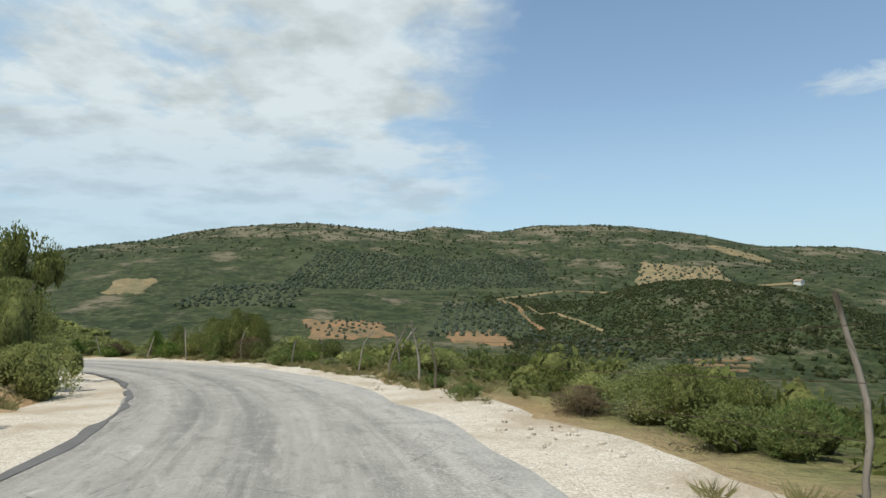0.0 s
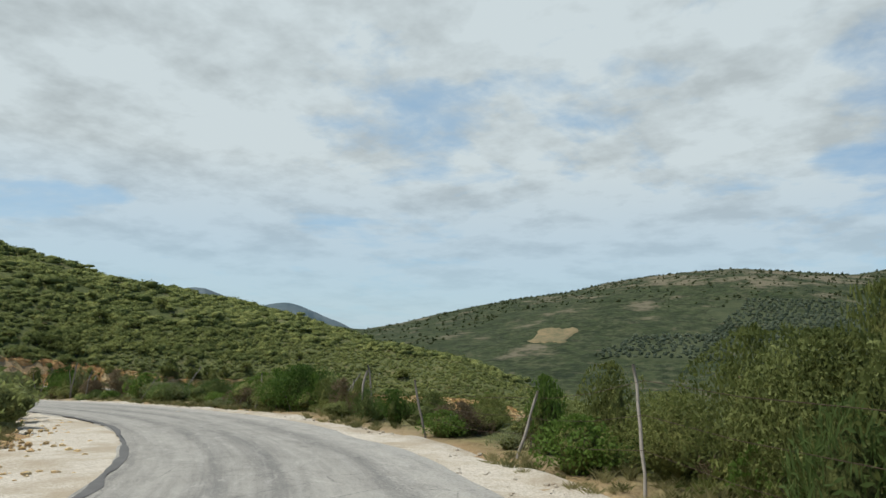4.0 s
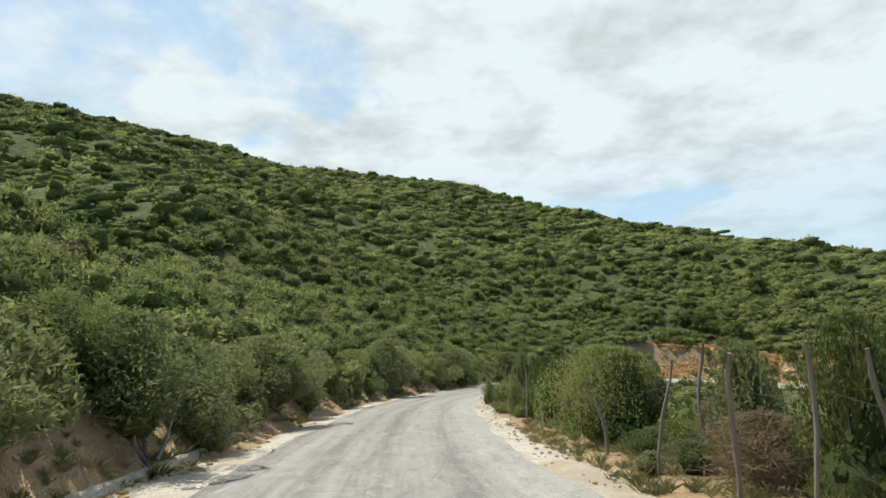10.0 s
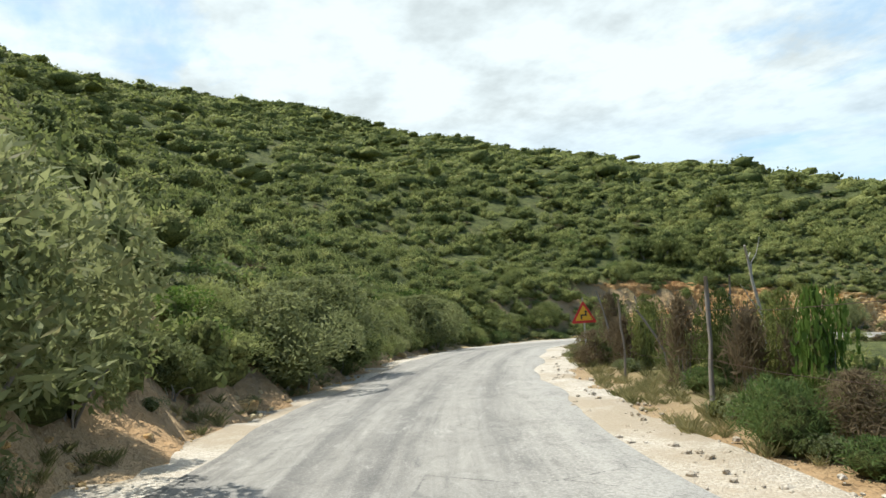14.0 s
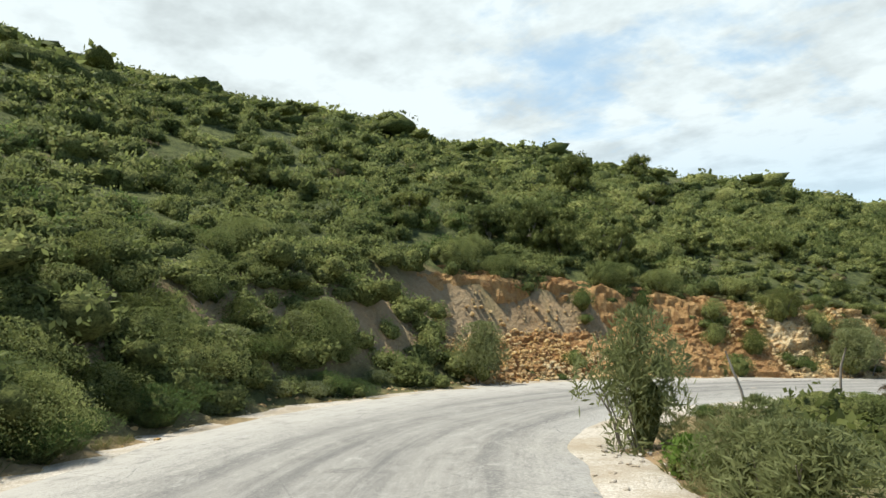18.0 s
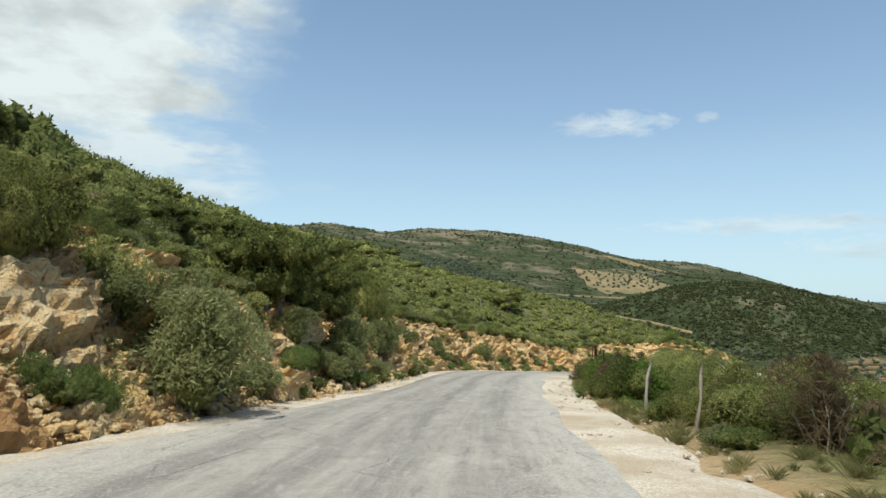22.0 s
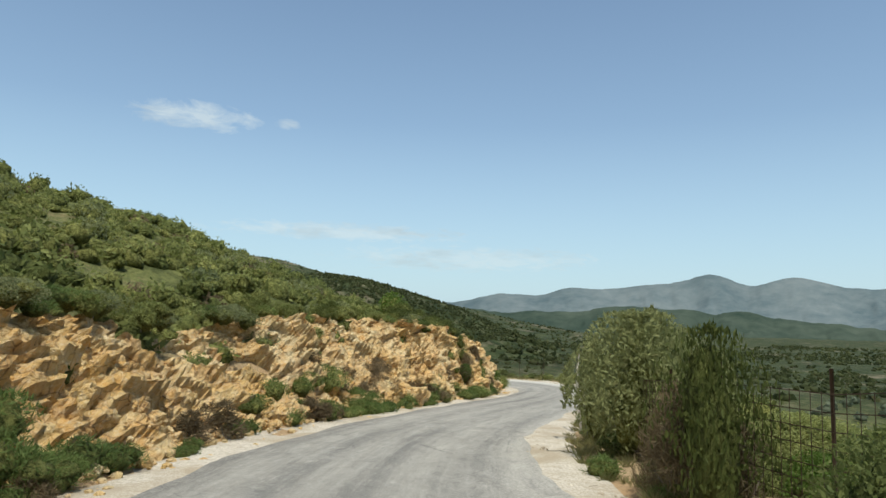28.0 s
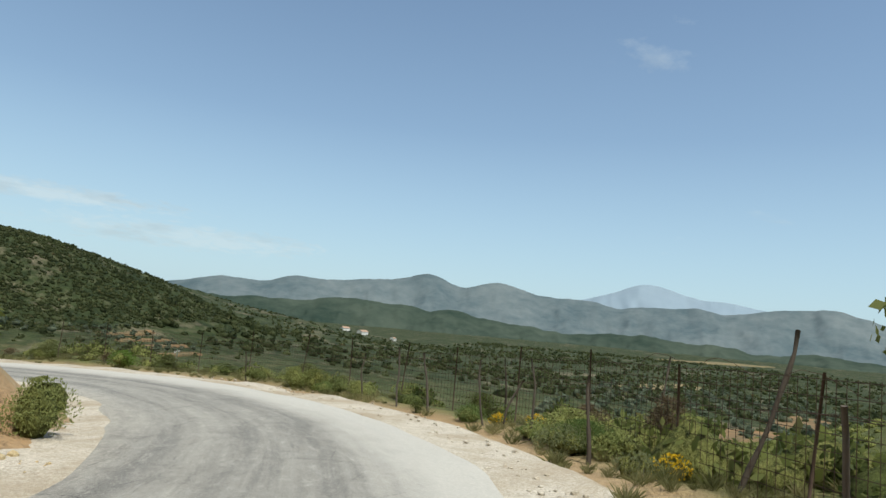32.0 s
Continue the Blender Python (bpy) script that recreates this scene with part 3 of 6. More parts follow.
def build_gravel(t, p):
    co = place_of(t)
    big, fine = noise_node(t, co, 0.5, 4.0, 0.6), noise_node(t, co, 26.0, 4.0, 0.75)
    vor = t.nodes.new("ShaderNodeTexVoronoi")
    vor.inputs["Scale"].default_value = 38.0
    t.links.new(co, vor.inputs["Vector"])
    stone = t.nodes.new("ShaderNodeSeparateColor")
    t.links.new(vor.outputs["Color"], stone.inputs[0])
    c = mix_colour(t, stone.outputs[0], (0.37, 0.325, 0.26), (0.62, 0.565, 0.475))
    c = mix_colour(t, ramp(t, big, [(0.44, 0.0), (0.62, 0.75)]), c, (0.33, 0.265, 0.18))
    c = mix_colour(t, ramp(t, noise_node(t, co, 3.0, 6.0, 0.7), [(0.50, 0.0), (0.66, 0.5)]), c, (0.34, 0.285, 0.21))
    c = mix_colour(t, ramp(t, fine, [(0.25, 0.6), (0.42, 0.0)]), c, (0.17, 0.135, 0.10))
    t.links.new(c, p.inputs["Base Color"])
    relief(t, p, math_node(t, "SUBTRACT", fine, vor.outputs["Distance"]), 0.6, 0.03)


GRAVEL = material("pale_gravel", build_gravel, 0.95, 0.2)


def build_tar(t, p):
    n = noise_node(t, place_of(t), 3.0, 5.0, 0.7)
    t.links.new(mix_colour(t, n, (0.075, 0.073, 0.07), (0.16, 0.155, 0.15)), p.inputs["Base Color"])


TAR = material("dark_tar", build_tar, 0.95, 0.1)


# ---- meshes ----
def quick_mesh(name, verts, faces, mat, smooth_faces=False, uv=None, values=None, kinds=None):
    """A mesh from arrays: verts (n, 3), faces (m, 3 or 4) or a list of two such arrays."""
    me = bpy.data.meshes.new(name)
    groups = faces if isinstance(faces, list) else [faces]
    groups = [g for g in groups if len(g)]
    loops = np.concatenate([g.ravel() for g in groups]).astype(np.int32)
    sizes = np.concatenate([np.full(len(g), g.shape[1], np.int32) for g in groups])
    me.vertices.add(len(verts))
    me.vertices.foreach_set("co", np.ascontiguousarray(verts, np.float32).ravel())
    me.loops.add(len(loops))
    me.loops.foreach_set("vertex_index", loops)
    me.polygons.add(len(sizes))
    me.polygons.foreach_set("loop_start", np.r_[0, np.cumsum(sizes)[:-1]].astype(np.int32))
    me.polygons.foreach_set("use_smooth", np.full(len(sizes), smooth_faces))
    for m in (mat if isinstance(mat, (list, tuple)) else [mat]):
        me.materials.append(m)
    if kinds is not None:
        me.polygons.foreach_set("material_index", np.asarray(kinds, np.int32))
    if uv is not None:
        me.uv_layers.new(name="UVMap").data.foreach_set("uv", np.ascontiguousarray(uv[loops], np.float32).ravel())
    for key, v in (values or {}).items():
        me.attributes.new(key, "FLOAT", "POINT").data.foreach_set("value", np.ascontiguousarray(v, np.float32))
    if kinds is not None:
        me.polygons.foreach_set("use_smooth", np.asarray(kinds) == 1)
    me.update(calc_edges=True)
    return me


def grid_faces(rows, cols):
    i = (np.arange(rows - 1)[:, None] * cols + np.arange(cols - 1)[None, :]).ravel()
    return np.column_stack([i, i + 1, i + cols + 1, i + cols])


# ---- the ground, one sheet out to the horizon ----
def axis(middle, inner, step, growth, reach):
    half = list(np.arange(0, inner, step))
    while half[-1] < reach:
        half.append(half[-1] + step)
        step *= growth
    half = np.array(half)
    return middle + np.r_[-half[:0:-1], half]


gx, gy = axis(-72, 105, 1.1, 1.040, 4800), axis(95, 105, 1.1, 1.040, 4800)
GX, GY = np.meshgrid(gx, gy)
gz, gd, gs = land(GX.ravel(), GY.ravel())
wild = np.maximum(smooth(0.5, 3.0, np.abs(gd) - HALF - 1.6), smooth(880, 890, gs))
ground = new("ground", quick_mesh("ground", np.column_stack([GX.ravel(), GY.ravel(), gz]), grid_faces(len(gy), len(gx)), GROUND, True, values={"wild": wild, "far": smooth(120, 280, np.hypot(GX + 60, GY - 90).ravel())}))
tagged(ground, "scrub covered hillside of reddish stony soil", "ground", kind="structure")


def sheet(x, y):
    """The height of the ground's own mesh at many places."""
    x, y = np.atleast_1d(x).astype(float), np.atleast_1d(y).astype(float)
    i, j = np.clip(np.searchsorted(gx, x) - 1, 0, len(gx) - 2), np.clip(np.searchsorted(gy, y) - 1, 0, len(gy) - 2)
    u, v = (x - gx[i]) / (gx[i + 1] - gx[i]), (y - gy[j]) / (gy[j + 1] - gy[j])
    h = gz.reshape(len(gy), len(gx))
    return (h[j, i] * (1 - u) + h[j, i + 1] * u) * (1 - v) + (h[j + 1, i] * (1 - u) + h[j + 1, i + 1] * u) * v


# ---- road and verges ----
def ribbon(name, s0, s1, step, offsets, heights, mat, wobble=0.0, size=1.5, seed=5):
    """A strip along the road; offsets and heights are functions of the station; the outer edges wander."""
    st = np.arange(s0, s1, step)
    cols = len(offsets(st[:1])[0])
    off, hei = offsets(st), heights(st)
    off = off.copy()
    off[:, 0] += wobble * fractal(st, st * 0 + 3.7, size, 3, seed)
    off[:, -1] += wobble * fractal(st, st * 0 + 91.2, size, 3, seed + 7)
    if cols > 6:
        off[:, 1] += wobble * fractal(st, st * 0 + 3.7, size, 3, seed)
        off[:, -2] += wobble * fractal(st, st * 0 + 91.2, size, 3, seed + 7)
    p = on_road(np.repeat(st, cols), off.ravel())
    p[:, 2] += hei.ravel()
    uv = np.column_stack([off.ravel(), np.repeat(st, cols)])
    return quick_mesh(name, p, grid_faces(len(st), cols), mat, True, uv=uv)


S_END = 884.0
ROAD_COLS = np.array([-1.0, -0.97, -0.7, -0.35, 0.0, 0.35, 0.7, 0.97, 1.0])
road = new("road", ribbon("road", 535, S_END, 0.5, lambda s: np.outer(HALF + (MORE - narrow(s) + widen(s)) / 2, ROAD_COLS) + (widen(s) + narrow(s) - MORE)[:, None] / 2,
                          lambda s: np.outer(np.ones_like(s), [-0.05, 0.02, 0.03, 0.04, 0.045, 0.04, 0.03, 0.02, -0.05]), ASPHALT, 0.17, 3.0))
tagged(road, "narrow old grey asphalt road with worn wheel paths", "road", kind="structure")


def verge_width(s, column):
    return np.interp(s, np.arange(len(ROAD)), ROAD[:, column])


def verge(name, side, column, label):
    def offs(s):
        more = widen(s) if side > 0 else MORE - narrow(s)
        w = verge_width(s, column) - (widen(s) if side > 0 else -narrow(s))
        w = w + (np.interp(s, [560, 576, 604, 640], [0.9, 0.7, 0.35, 0.0]) if side < 0 else 0.0)
        return np.column_stack([side * (HALF + more - 0.4 + f * (w + 0.9)) for f in (0.0, 0.25, 0.5, 0.75, 1.0)])

    def heis(s):
        h = np.column_stack([0 * s - 0.02, 0.03 * fractal(s, s * 0 + 1, 3.0), 0.05 * fractal(s, s * 0 + 2, 2.0) - 0.01, 0.06 * fractal(s, s * 0 + 4, 2.0) - 0.02, 0 * s - 0.22])
        return h
    ob = new(name, ribbon(name, 535, S_END, 0.5, offs, heis, GRAVEL, 0.25, 2.5, 21 + side))
    tagged(ob, label, "verge", kind="structure")


verge("verge_uphill", 1, 3, "pale sandy gravel verge under the cut bank")
verge("verge_downhill", -1, 8, "pale loose gravel verge above the slope")


# ---- the cut bank of rock and clay ----
def blocks(u, v, size, seed):
    """Angular blocks: each cell has its own height and tilt."""
    u, v = u / size, v / size
    iu, iv = np.floor(u), np.floor(v)
    best, out = np.full(u.shape, 9.0), np.zeros(u.shape)

    def rnd(a, b, k):
        return np.modf(np.abs(np.sin(a * 127.1 + b * 311.7 + k * 74.7 + seed * 19.3) * 43758.5453))[0]
    for du in (-1, 0, 1):
        for dv in (-1, 0, 1):
            a, b = iu + du, iv + dv
            cu, cv = a + rnd(a, b, 1), b + rnd(a, b, 2)
            r = np.maximum(np.abs(u - cu), np.abs(v - cv)) + 0.25 * np.minimum(np.abs(u - cu), np.abs(v - cv))
            h = rnd(a, b, 3) - 0.5 + (rnd(a, b, 4) - 0.5) * 1.3 * (u - cu) + (rnd(a, b, 5) - 0.5) * 1.3 * (v - cv)
            near = r < best
            best, out = np.where(near, r, best), np.where(near, h, out)
    return out


def rock_bank(name, s0, s1, blocky, mat, label):
    st, vv = np.arange(s0, s1, 0.095), np.linspace(-0.12, 1.35, 76)
    S, V = np.meshgrid(st, vv, indexing="ij")
    lv, bh, br, ls = (verge_width(S.ravel(), k).reshape(S.shape) for k in (3, 4, 5, 6))
    el = V * br
    h = bh * bank_shape(V, S) + np.maximum(el - br, 0) * ls
    up = np.hypot(bh, br)
    face = np.hypot(h, el) * np.sign(V)
    lump = fractal(S, face, 3.4, 3, 31)
    bent_u, bent_v = S * 0.85 + 0.08 * face + 0.5 * fractal(S, face, 2.6, 3, 33), face * 1.6 + 0.10 * S + 0.5 * fractal(S, face, 2.6, 3, 35)
    out = 0.10 + 0.34 * lump + blocky * (0.42 * blocks(bent_u, bent_v * 0.7, 2.1, 1) + 0.34 * blocks(bent_u * 0.9, bent_v * 1.1, 0.85, 2) + 0.24 * blocks(bent_u, bent_v, 0.42, 3) + 0.13 * blocks(bent_u, bent_v, 0.23, 6))
    out += (1 - blocky) * (0.22 * blocks(bent_u, bent_v, 0.6, 4) + 0.20 * blocks(bent_u, bent_v, 0.27, 5) + 0.12 * fractal(S, face, 1.1, 3, 37))
    out *= smooth(-0.12, 0.12, V) * smooth(1.35, 1.08, V)
    ends = smooth(s0, s0 + 4, S) * smooth(s1, s1 - 4, S)
    out = out * ends - 0.5 * (1 - ends) - 0.35 * smooth(1.12, 1.35, V)
    p = on_road(S.ravel(), (HALF + lv + el - out * bh / up).ravel())
    p[:, 2] += (h + out * br / up - 0.1 * (V < 0)).ravel()
    ob = new(name, quick_mesh(name, p, grid_faces(len(st), len(vv)), mat, False))
    return tagged(ob, label, "rock bank", kind="structure")


rock_bank("clay_bank", 739, 759, 0.35, CLAY, "steep slumped bank of orange clay and rubble")
rock_bank("rock_bank", 754, 843, 1.0, ROCK, "cut face of fractured ochre rock beside the road")

# ---- shrubs ----
def ball(n=2):
    bm = bmesh.new()
    bmesh.ops.create_icosphere(bm, subdivisions=n, radius=1.0)
    bm.verts.ensure_lookup_table()
    v = np.array([x.co[:] for x in bm.verts])
    f = np.array([[x.index for x in fc.verts] for fc in bm.faces])
    bm.free()
    return v, f


BALL1, BALL2 = ball(1), ball(2)


def shrub_shape(seed, leaves, leaf, lumps=6, spread=0.55, tall=0.8, slim=0.45, droop=0.0, core=0.80, core_ball=BALL1, stiff=0.3, fan=False):
    """A shrub one metre in radius: lumps of twigs inside, leaves outside. Returns verts, triangles, quads."""
    rng = np.random.default_rng(seed)
    c = np.column_stack([rng.normal(0, spread * 0.6, lumps), rng.normal(0, spread * 0.6, lumps), rng.uniform(0.25, 0.75, lumps) * tall])
    r = rng.uniform(0.32, 0.55, lumps)
    c[0], r[0] = (0, 0, 0.35 * tall), 0.68
    if fan:
        az, tilt, reach = rng.uniform(0, 6.283, lumps), np.abs(rng.normal(0, 0.62, lumps)), rng.uniform(0.30, 0.85, lumps)
        c = np.column_stack([np.cos(az) * np.sin(tilt) * reach, np.sin(az) * np.sin(tilt) * reach, np.cos(tilt) * reach * tall + 0.05])
        r = rng.uniform(0.15, 0.27, lumps)
        c[:3], r[:3] = c[:3] * 0.55, 0.30
    verts, tris = [], []
    inner = min(lumps, 3)
    if core > 0:
        bv, bf = core_ball
        for k in range(inner):
            rough = 1 + 0.16 * rng.normal(size=(len(bv), 1))
            verts.append(c[k] + bv * rough * r[k] * core * np.array([1, 1, 0.85 * tall / 0.8]))
            tris.append(bf + k * len(bv))
    base = len(verts) * len(core_ball[0])
    k = rng.choice(lumps, leaves, p=r**2 / (r**2).sum())
    w = rng.normal(size=(leaves, 3))
    w[:, 2] = np.abs(w[:, 2]) * 1.1 - 0.35
    w /= np.linalg.norm(w, axis=1)[:, None]
    at = c[k] + w * (r[k] * rng.uniform(0.66, 1.08, leaves))[:, None] * np.array([1, 1, tall / 0.8])
    at[:, 2] = np.abs(at[:, 2])
    grow = stiff * w + 0.75 * rng.normal(size=(leaves, 3)) + np.array([0, 0, 0.35 * stiff - droop])
    grow /= np.linalg.norm(grow, axis=1)[:, None]
    side = np.cross(grow, w + 0.55 * rng.normal(size=(leaves, 3)))
    side /= np.linalg.norm(side, axis=1)[:, None] + 1e-9
    size = (leaf * rng.uniform(0.6, 1.4, leaves))[:, None]
    q = np.stack([at - grow * size * 0.5, at + side * size * slim * 0.5, at + grow * size * 0.6, at - side * size * slim * 0.5], axis=1)
    quads = base + np.arange(leaves * 4).reshape(-1, 4)
    v = np.concatenate(verts + [q.reshape(-1, 3)])
    t = np.concatenate(tris) if tris else np.zeros((0, 3), int)
    return v, t, quads


def scatter(name, shapes, places, sizes, mats, label, category, seed=1, squash=0.25, sink=0.12):
    """Many shrubs in one mesh, each turned and stretched by itself."""
    rng = np.random.default_rng(seed)
    V, T, Q, tint = [], [], [], []
    n = 0
    pick = rng.integers(0, len(shapes), len(places))
    turn = rng.uniform(0, 2 * math.pi, len(places))
    sq = 1 + squash * rng.uniform(-1, 1, (len(places), 3))
    hue = np.clip(0.42 + 0.42 * fractal(places[:, 0], places[:, 1], 22.0, 3, 17) + rng.normal(0, 0.22, len(places)), 0.0, 0.98)
    for k in range(len(places)):
        v, t, q = shapes[pick[k]]
        c, s = math.cos(turn[k]), math.sin(turn[k])
        w = v * (sizes[k] * sq[k])
        w = np.column_stack([w[:, 0] * c - w[:, 1] * s, w[:, 0] * s + w[:, 1] * c, w[:, 2] - sink * sizes[k]]) + places[k]
        V.append(w)
        T.append(t + n)
        Q.append(q + n)
        tint.append(np.full(len(v), hue[k]))
        n += len(v)
    T, Q = np.concatenate(T), np.concatenate(Q)
    me = quick_mesh(name, np.concatenate(V), [T, Q], mats, False, values={"tint": np.concatenate(tint)}, kinds=np.r_[np.ones(len(T)), np.zeros(len(Q))])
    ob = new(name, me)
    return tagged(ob, label, category, kind="stuff")


def sow(count, box, keep, seed, gap=0.0):
    """Random places within a box of the plan that keep() allows; heights from the land."""
    rng = np.random.default_rng(seed)
    x, y = rng.uniform(box[0], box[1], count), rng.uniform(box[2], box[3], count)
    _, d, s = land(x, y)
    z = sheet(x, y)
    ok = keep(x, y, z, d, s, rng.uniform(0, 1, count))
    return np.column_stack([x, y, z])[ok], d[ok], s[ok]


NEAR = [shrub_shape(k, 440, 0.125, 4, 0.6, 0.8, 0.5, core=0.84, stiff=0.4) for k in range(8)]
DOME = [shrub_shape(80 + k, 230, 0.165, 3, 0.6, 0.72, 0.55, core=0.90, stiff=0.5) for k in range(8)]
MID = [(v * np.array([1.35, 1.35, 0.95]), t, q) for v, t, q in (shrub_shape(20 + k, 100, 0.155, 2, 0.62, 0.66, 0.75, core=1.0, stiff=0.6) for k in range(10))]
LOW = [shrub_shape(60 + k, 110, 0.20, 2, 0.6, 0.7, 0.5, core=0.88, stiff=0.4) for k in range(8)]
FAR = [shrub_shape(40 + k, 12, 0.62, 1, 0.4, 0.75, 0.8, core=1.0) for k in range(4)]


def edge(d, s):
    """Metres beyond the verge, for either side; uphill beyond the bank."""
    i = np.clip(s.astype(int), 0, len(ROAD) - 1)
    return np.where(d > 0, d - HALF - ROAD[i, 3] - ROAD[i, 5], -d - HALF - MORE - ROAD[i, 8])


def bands(lo, hi, side, density, gaps=0.45):
    def keep(x, y, z, d, s, u):
        e = edge(d, s)
        thick = 1 - gaps + gaps * smooth(-0.5, 0.3, fractal(x, y, 14.0, 3, 77))
        return (e > lo) & (e < hi) & (d * side > 0) & (s > 530) & (s < 960) & (u < density * thick)
    return keep


def sizes_of(n, lo, hi, seed):
    return lo + (hi - lo) * np.random.default_rng(seed).beta(1.6, 2.6, n)


def cover(name, shapes, count, box, keep, seed, small, large, leaf, label, low=0, high=2000):
    p, d, s = sow(count, box, keep, seed)
    p = p[(s > low) & (s < high)]
    scatter(name, shapes, p, sizes_of(len(p), small, large, seed), [leaf, CORE], label, "scrub", seed, 0.3, 0.30 if large > 2.5 else 0.2)


SLOPE = (-235, 0, -10, 250)
cover("hillside_scrub", NEAR, 60000, SLOPE, bands(-0.6, 9, 1, 0.55, 0.1), 1, 0.5, 1.7, LEAF_MASTIC, "dense green mastic scrub on the slope", 0, 756)


def on_bank(x, y, z, d, s, u):
    e = edge(d, s)
    i = np.clip(s.astype(int), 0, len(ROAD) - 1)
    return (d > HALF + ROAD[i, 3] + 0.5) & (e < 0) & (s > 606) & (s < 742) & (u < 0.9)


cover("bank_scrub", NEAR, 90000, SLOPE, on_bank, 13, 0.55, 1.5, LEAF_MASTIC, "green scrub growing on the bank")
cover("dark_scrub", NEAR, 30000, SLOPE, bands(-0.5, 12, 1, 0.34, 0.4), 6, 0.5, 1.5, LEAF_BROOM, "dark green broom scrub on the slope", 0, 756)
cover("grey_scrub", NEAR, 30000, SLOPE, bands(-0.3, 11, 1, 0.20, 0.6), 7, 0.4, 1.2, LEAF_SAGE, "grey-green cushions of sage between the mastic")
cover("upper_scrub", DOME, 50000, SLOPE, bands(8, 27, 1, 0.52, 0.1), 8, 0.8, 2.1, LEAF_MASTIC, "rounded domes of green mastic higher on the slope", 0, 790)
cover("upper_dark_scrub", DOME, 30000, SLOPE, bands(8, 27, 1, 0.28, 0.4), 9, 0.8, 2.0, LEAF_DARK, "dark evergreen scrub higher on the slope", 0, 790)
cover("low_scrub", LOW, 20000, (-165, -55, 85, 200), bands(-0.6, 27, 1, 0.45, 0.1), 11, 0.4, 1.05, LEAF_MASTIC, "low green scrub above the rock face", 752)
cover("low_dark_scrub", LOW, 20000, (-165, -55, 85, 200), bands(-0.6, 27, 1, 0.42, 0.3), 12, 0.35, 1.0, LEAF_DARK, "dark low scrub above the rock face", 752)
cover("low_dry_scrub", LOW, 20000, (-165, -55, 85, 200), bands(-0.6, 27, 1, 0.13, 0.5), 14, 0.3, 0.8, LEAF_DRY, "brown withered scrub above the rock face", 752)
cover("brown_scrub", NEAR, 30000, SLOPE, bands(-0.3, 20, 1, 0.07, 0.4), 15, 0.4, 1.1, LEAF_DRY, "brown withered bushes among the green scrub", 0, 756)
cover("roadside_scrub", LOW, 30000, (-150, 30, -25, 200), bands(1.6, 24, -1, 0.5, 0.3), 2, 0.4, 1.4, LEAF_DARK, "mixed green scrub below the road")
cover("maquis", MID, 42000, (-390, -60, -60, 250), bands(25, 200, 1, 0.42, 0.3), 3, 0.9, 2.9, LEAF_MASTIC, "dense green maquis covering the hill")
cover("dark_maquis", MID, 30000, (-390, -60, -60, 250), bands(25, 200, 1, 0.38, 0.3), 10, 1.0, 3.0, LEAF_DARK, "dark evergreen maquis covering the hill")
cover("valley_scrub", MID, 20000, (-140, 130, 0, 330), bands(20, 130, -1, 0.34), 4, 0.7, 1.9, LEAF_DARK, "green scrub on the slope down to the valley")


def on_spur(x, y, z, d, s, u):
    return (np.abs(d) > 40) & (u < 0.5 + 0.5 * smooth(-0.3, 0.3, fractal(x, y, 18.0, 3, 44)))


p, d, s = sow(19000, (30, 290, 310, 500), on_spur, 16)
scatter("spur_scrub", FAR, p, sizes_of(len(p), 0.6, 1.6, 16), [LEAF_FAR, LEAF_FAR], "dark green scrub on the spur beyond the bend", "scrub", 16)


def tufts(name, count, s0, s1, side, lo, hi, seed, label):
    """Dry grass in tufts along a strip beside the verge."""
    rng = np.random.default_rng(seed)
    shapes = []
    for k in range(6):
        n = 70
        foot = np.column_stack([rng.normal(0, 0.22, (n, 2)), np.zeros(n)])
        tip = foot + np.column_stack([rng.normal(0, 0.45, (n, 2)), rng.uniform(0.5, 1.2, n)])
        w = np.column_stack([rng.normal(0, 0.0045, (n, 2)), np.zeros(n)])
        q = np.stack([foot - w, foot + w, (foot + tip) / 2 + w * 0.9 + (0, 0, 0.12), tip], axis=1)
        shapes.append((q.reshape(-1, 3), np.zeros((0, 3), int), np.arange(4 * n).reshape(-1, 4)))
    st = rng.uniform(s0, s1, count)
    e = lo + (hi - lo) * rng.beta(1.0, 1.7, count)
    i = st.astype(int)
    near = HALF + ROAD[i, 3] if side > 0 else HALF + MORE + ROAD[i, 8]
    p = on_road(st, side * (near + e))
    p[:, 2] = sheet(p[:, 0], p[:, 1])
    ok = fractal(p[:, 0], p[:, 1], 5.0, 3, 55) > -0.25
    scatter(name, shapes, p[ok], rng.uniform(0.10, 0.25, ok.sum()), [LEAF_STRAW], label, "grass", seed, sink=0.05)


tufts("dry_grass", 4600, 562, 876, -1, 0.0, 5.0, 41, "straw-coloured dry grass in tufts beside the verge")
tufts("bank_grass", 1800, 562, 730, 1, -0.3, 2.0, 42, "straw-coloured dry grass at the foot of the bank")


def far_keep(x, y, z, d, s, u):
    return (np.abs(d) > 150) & (u < 0.35 + 0.65 * smooth(-0.3, 0.4, fractal(x, y, 120.0, 4, 91)))


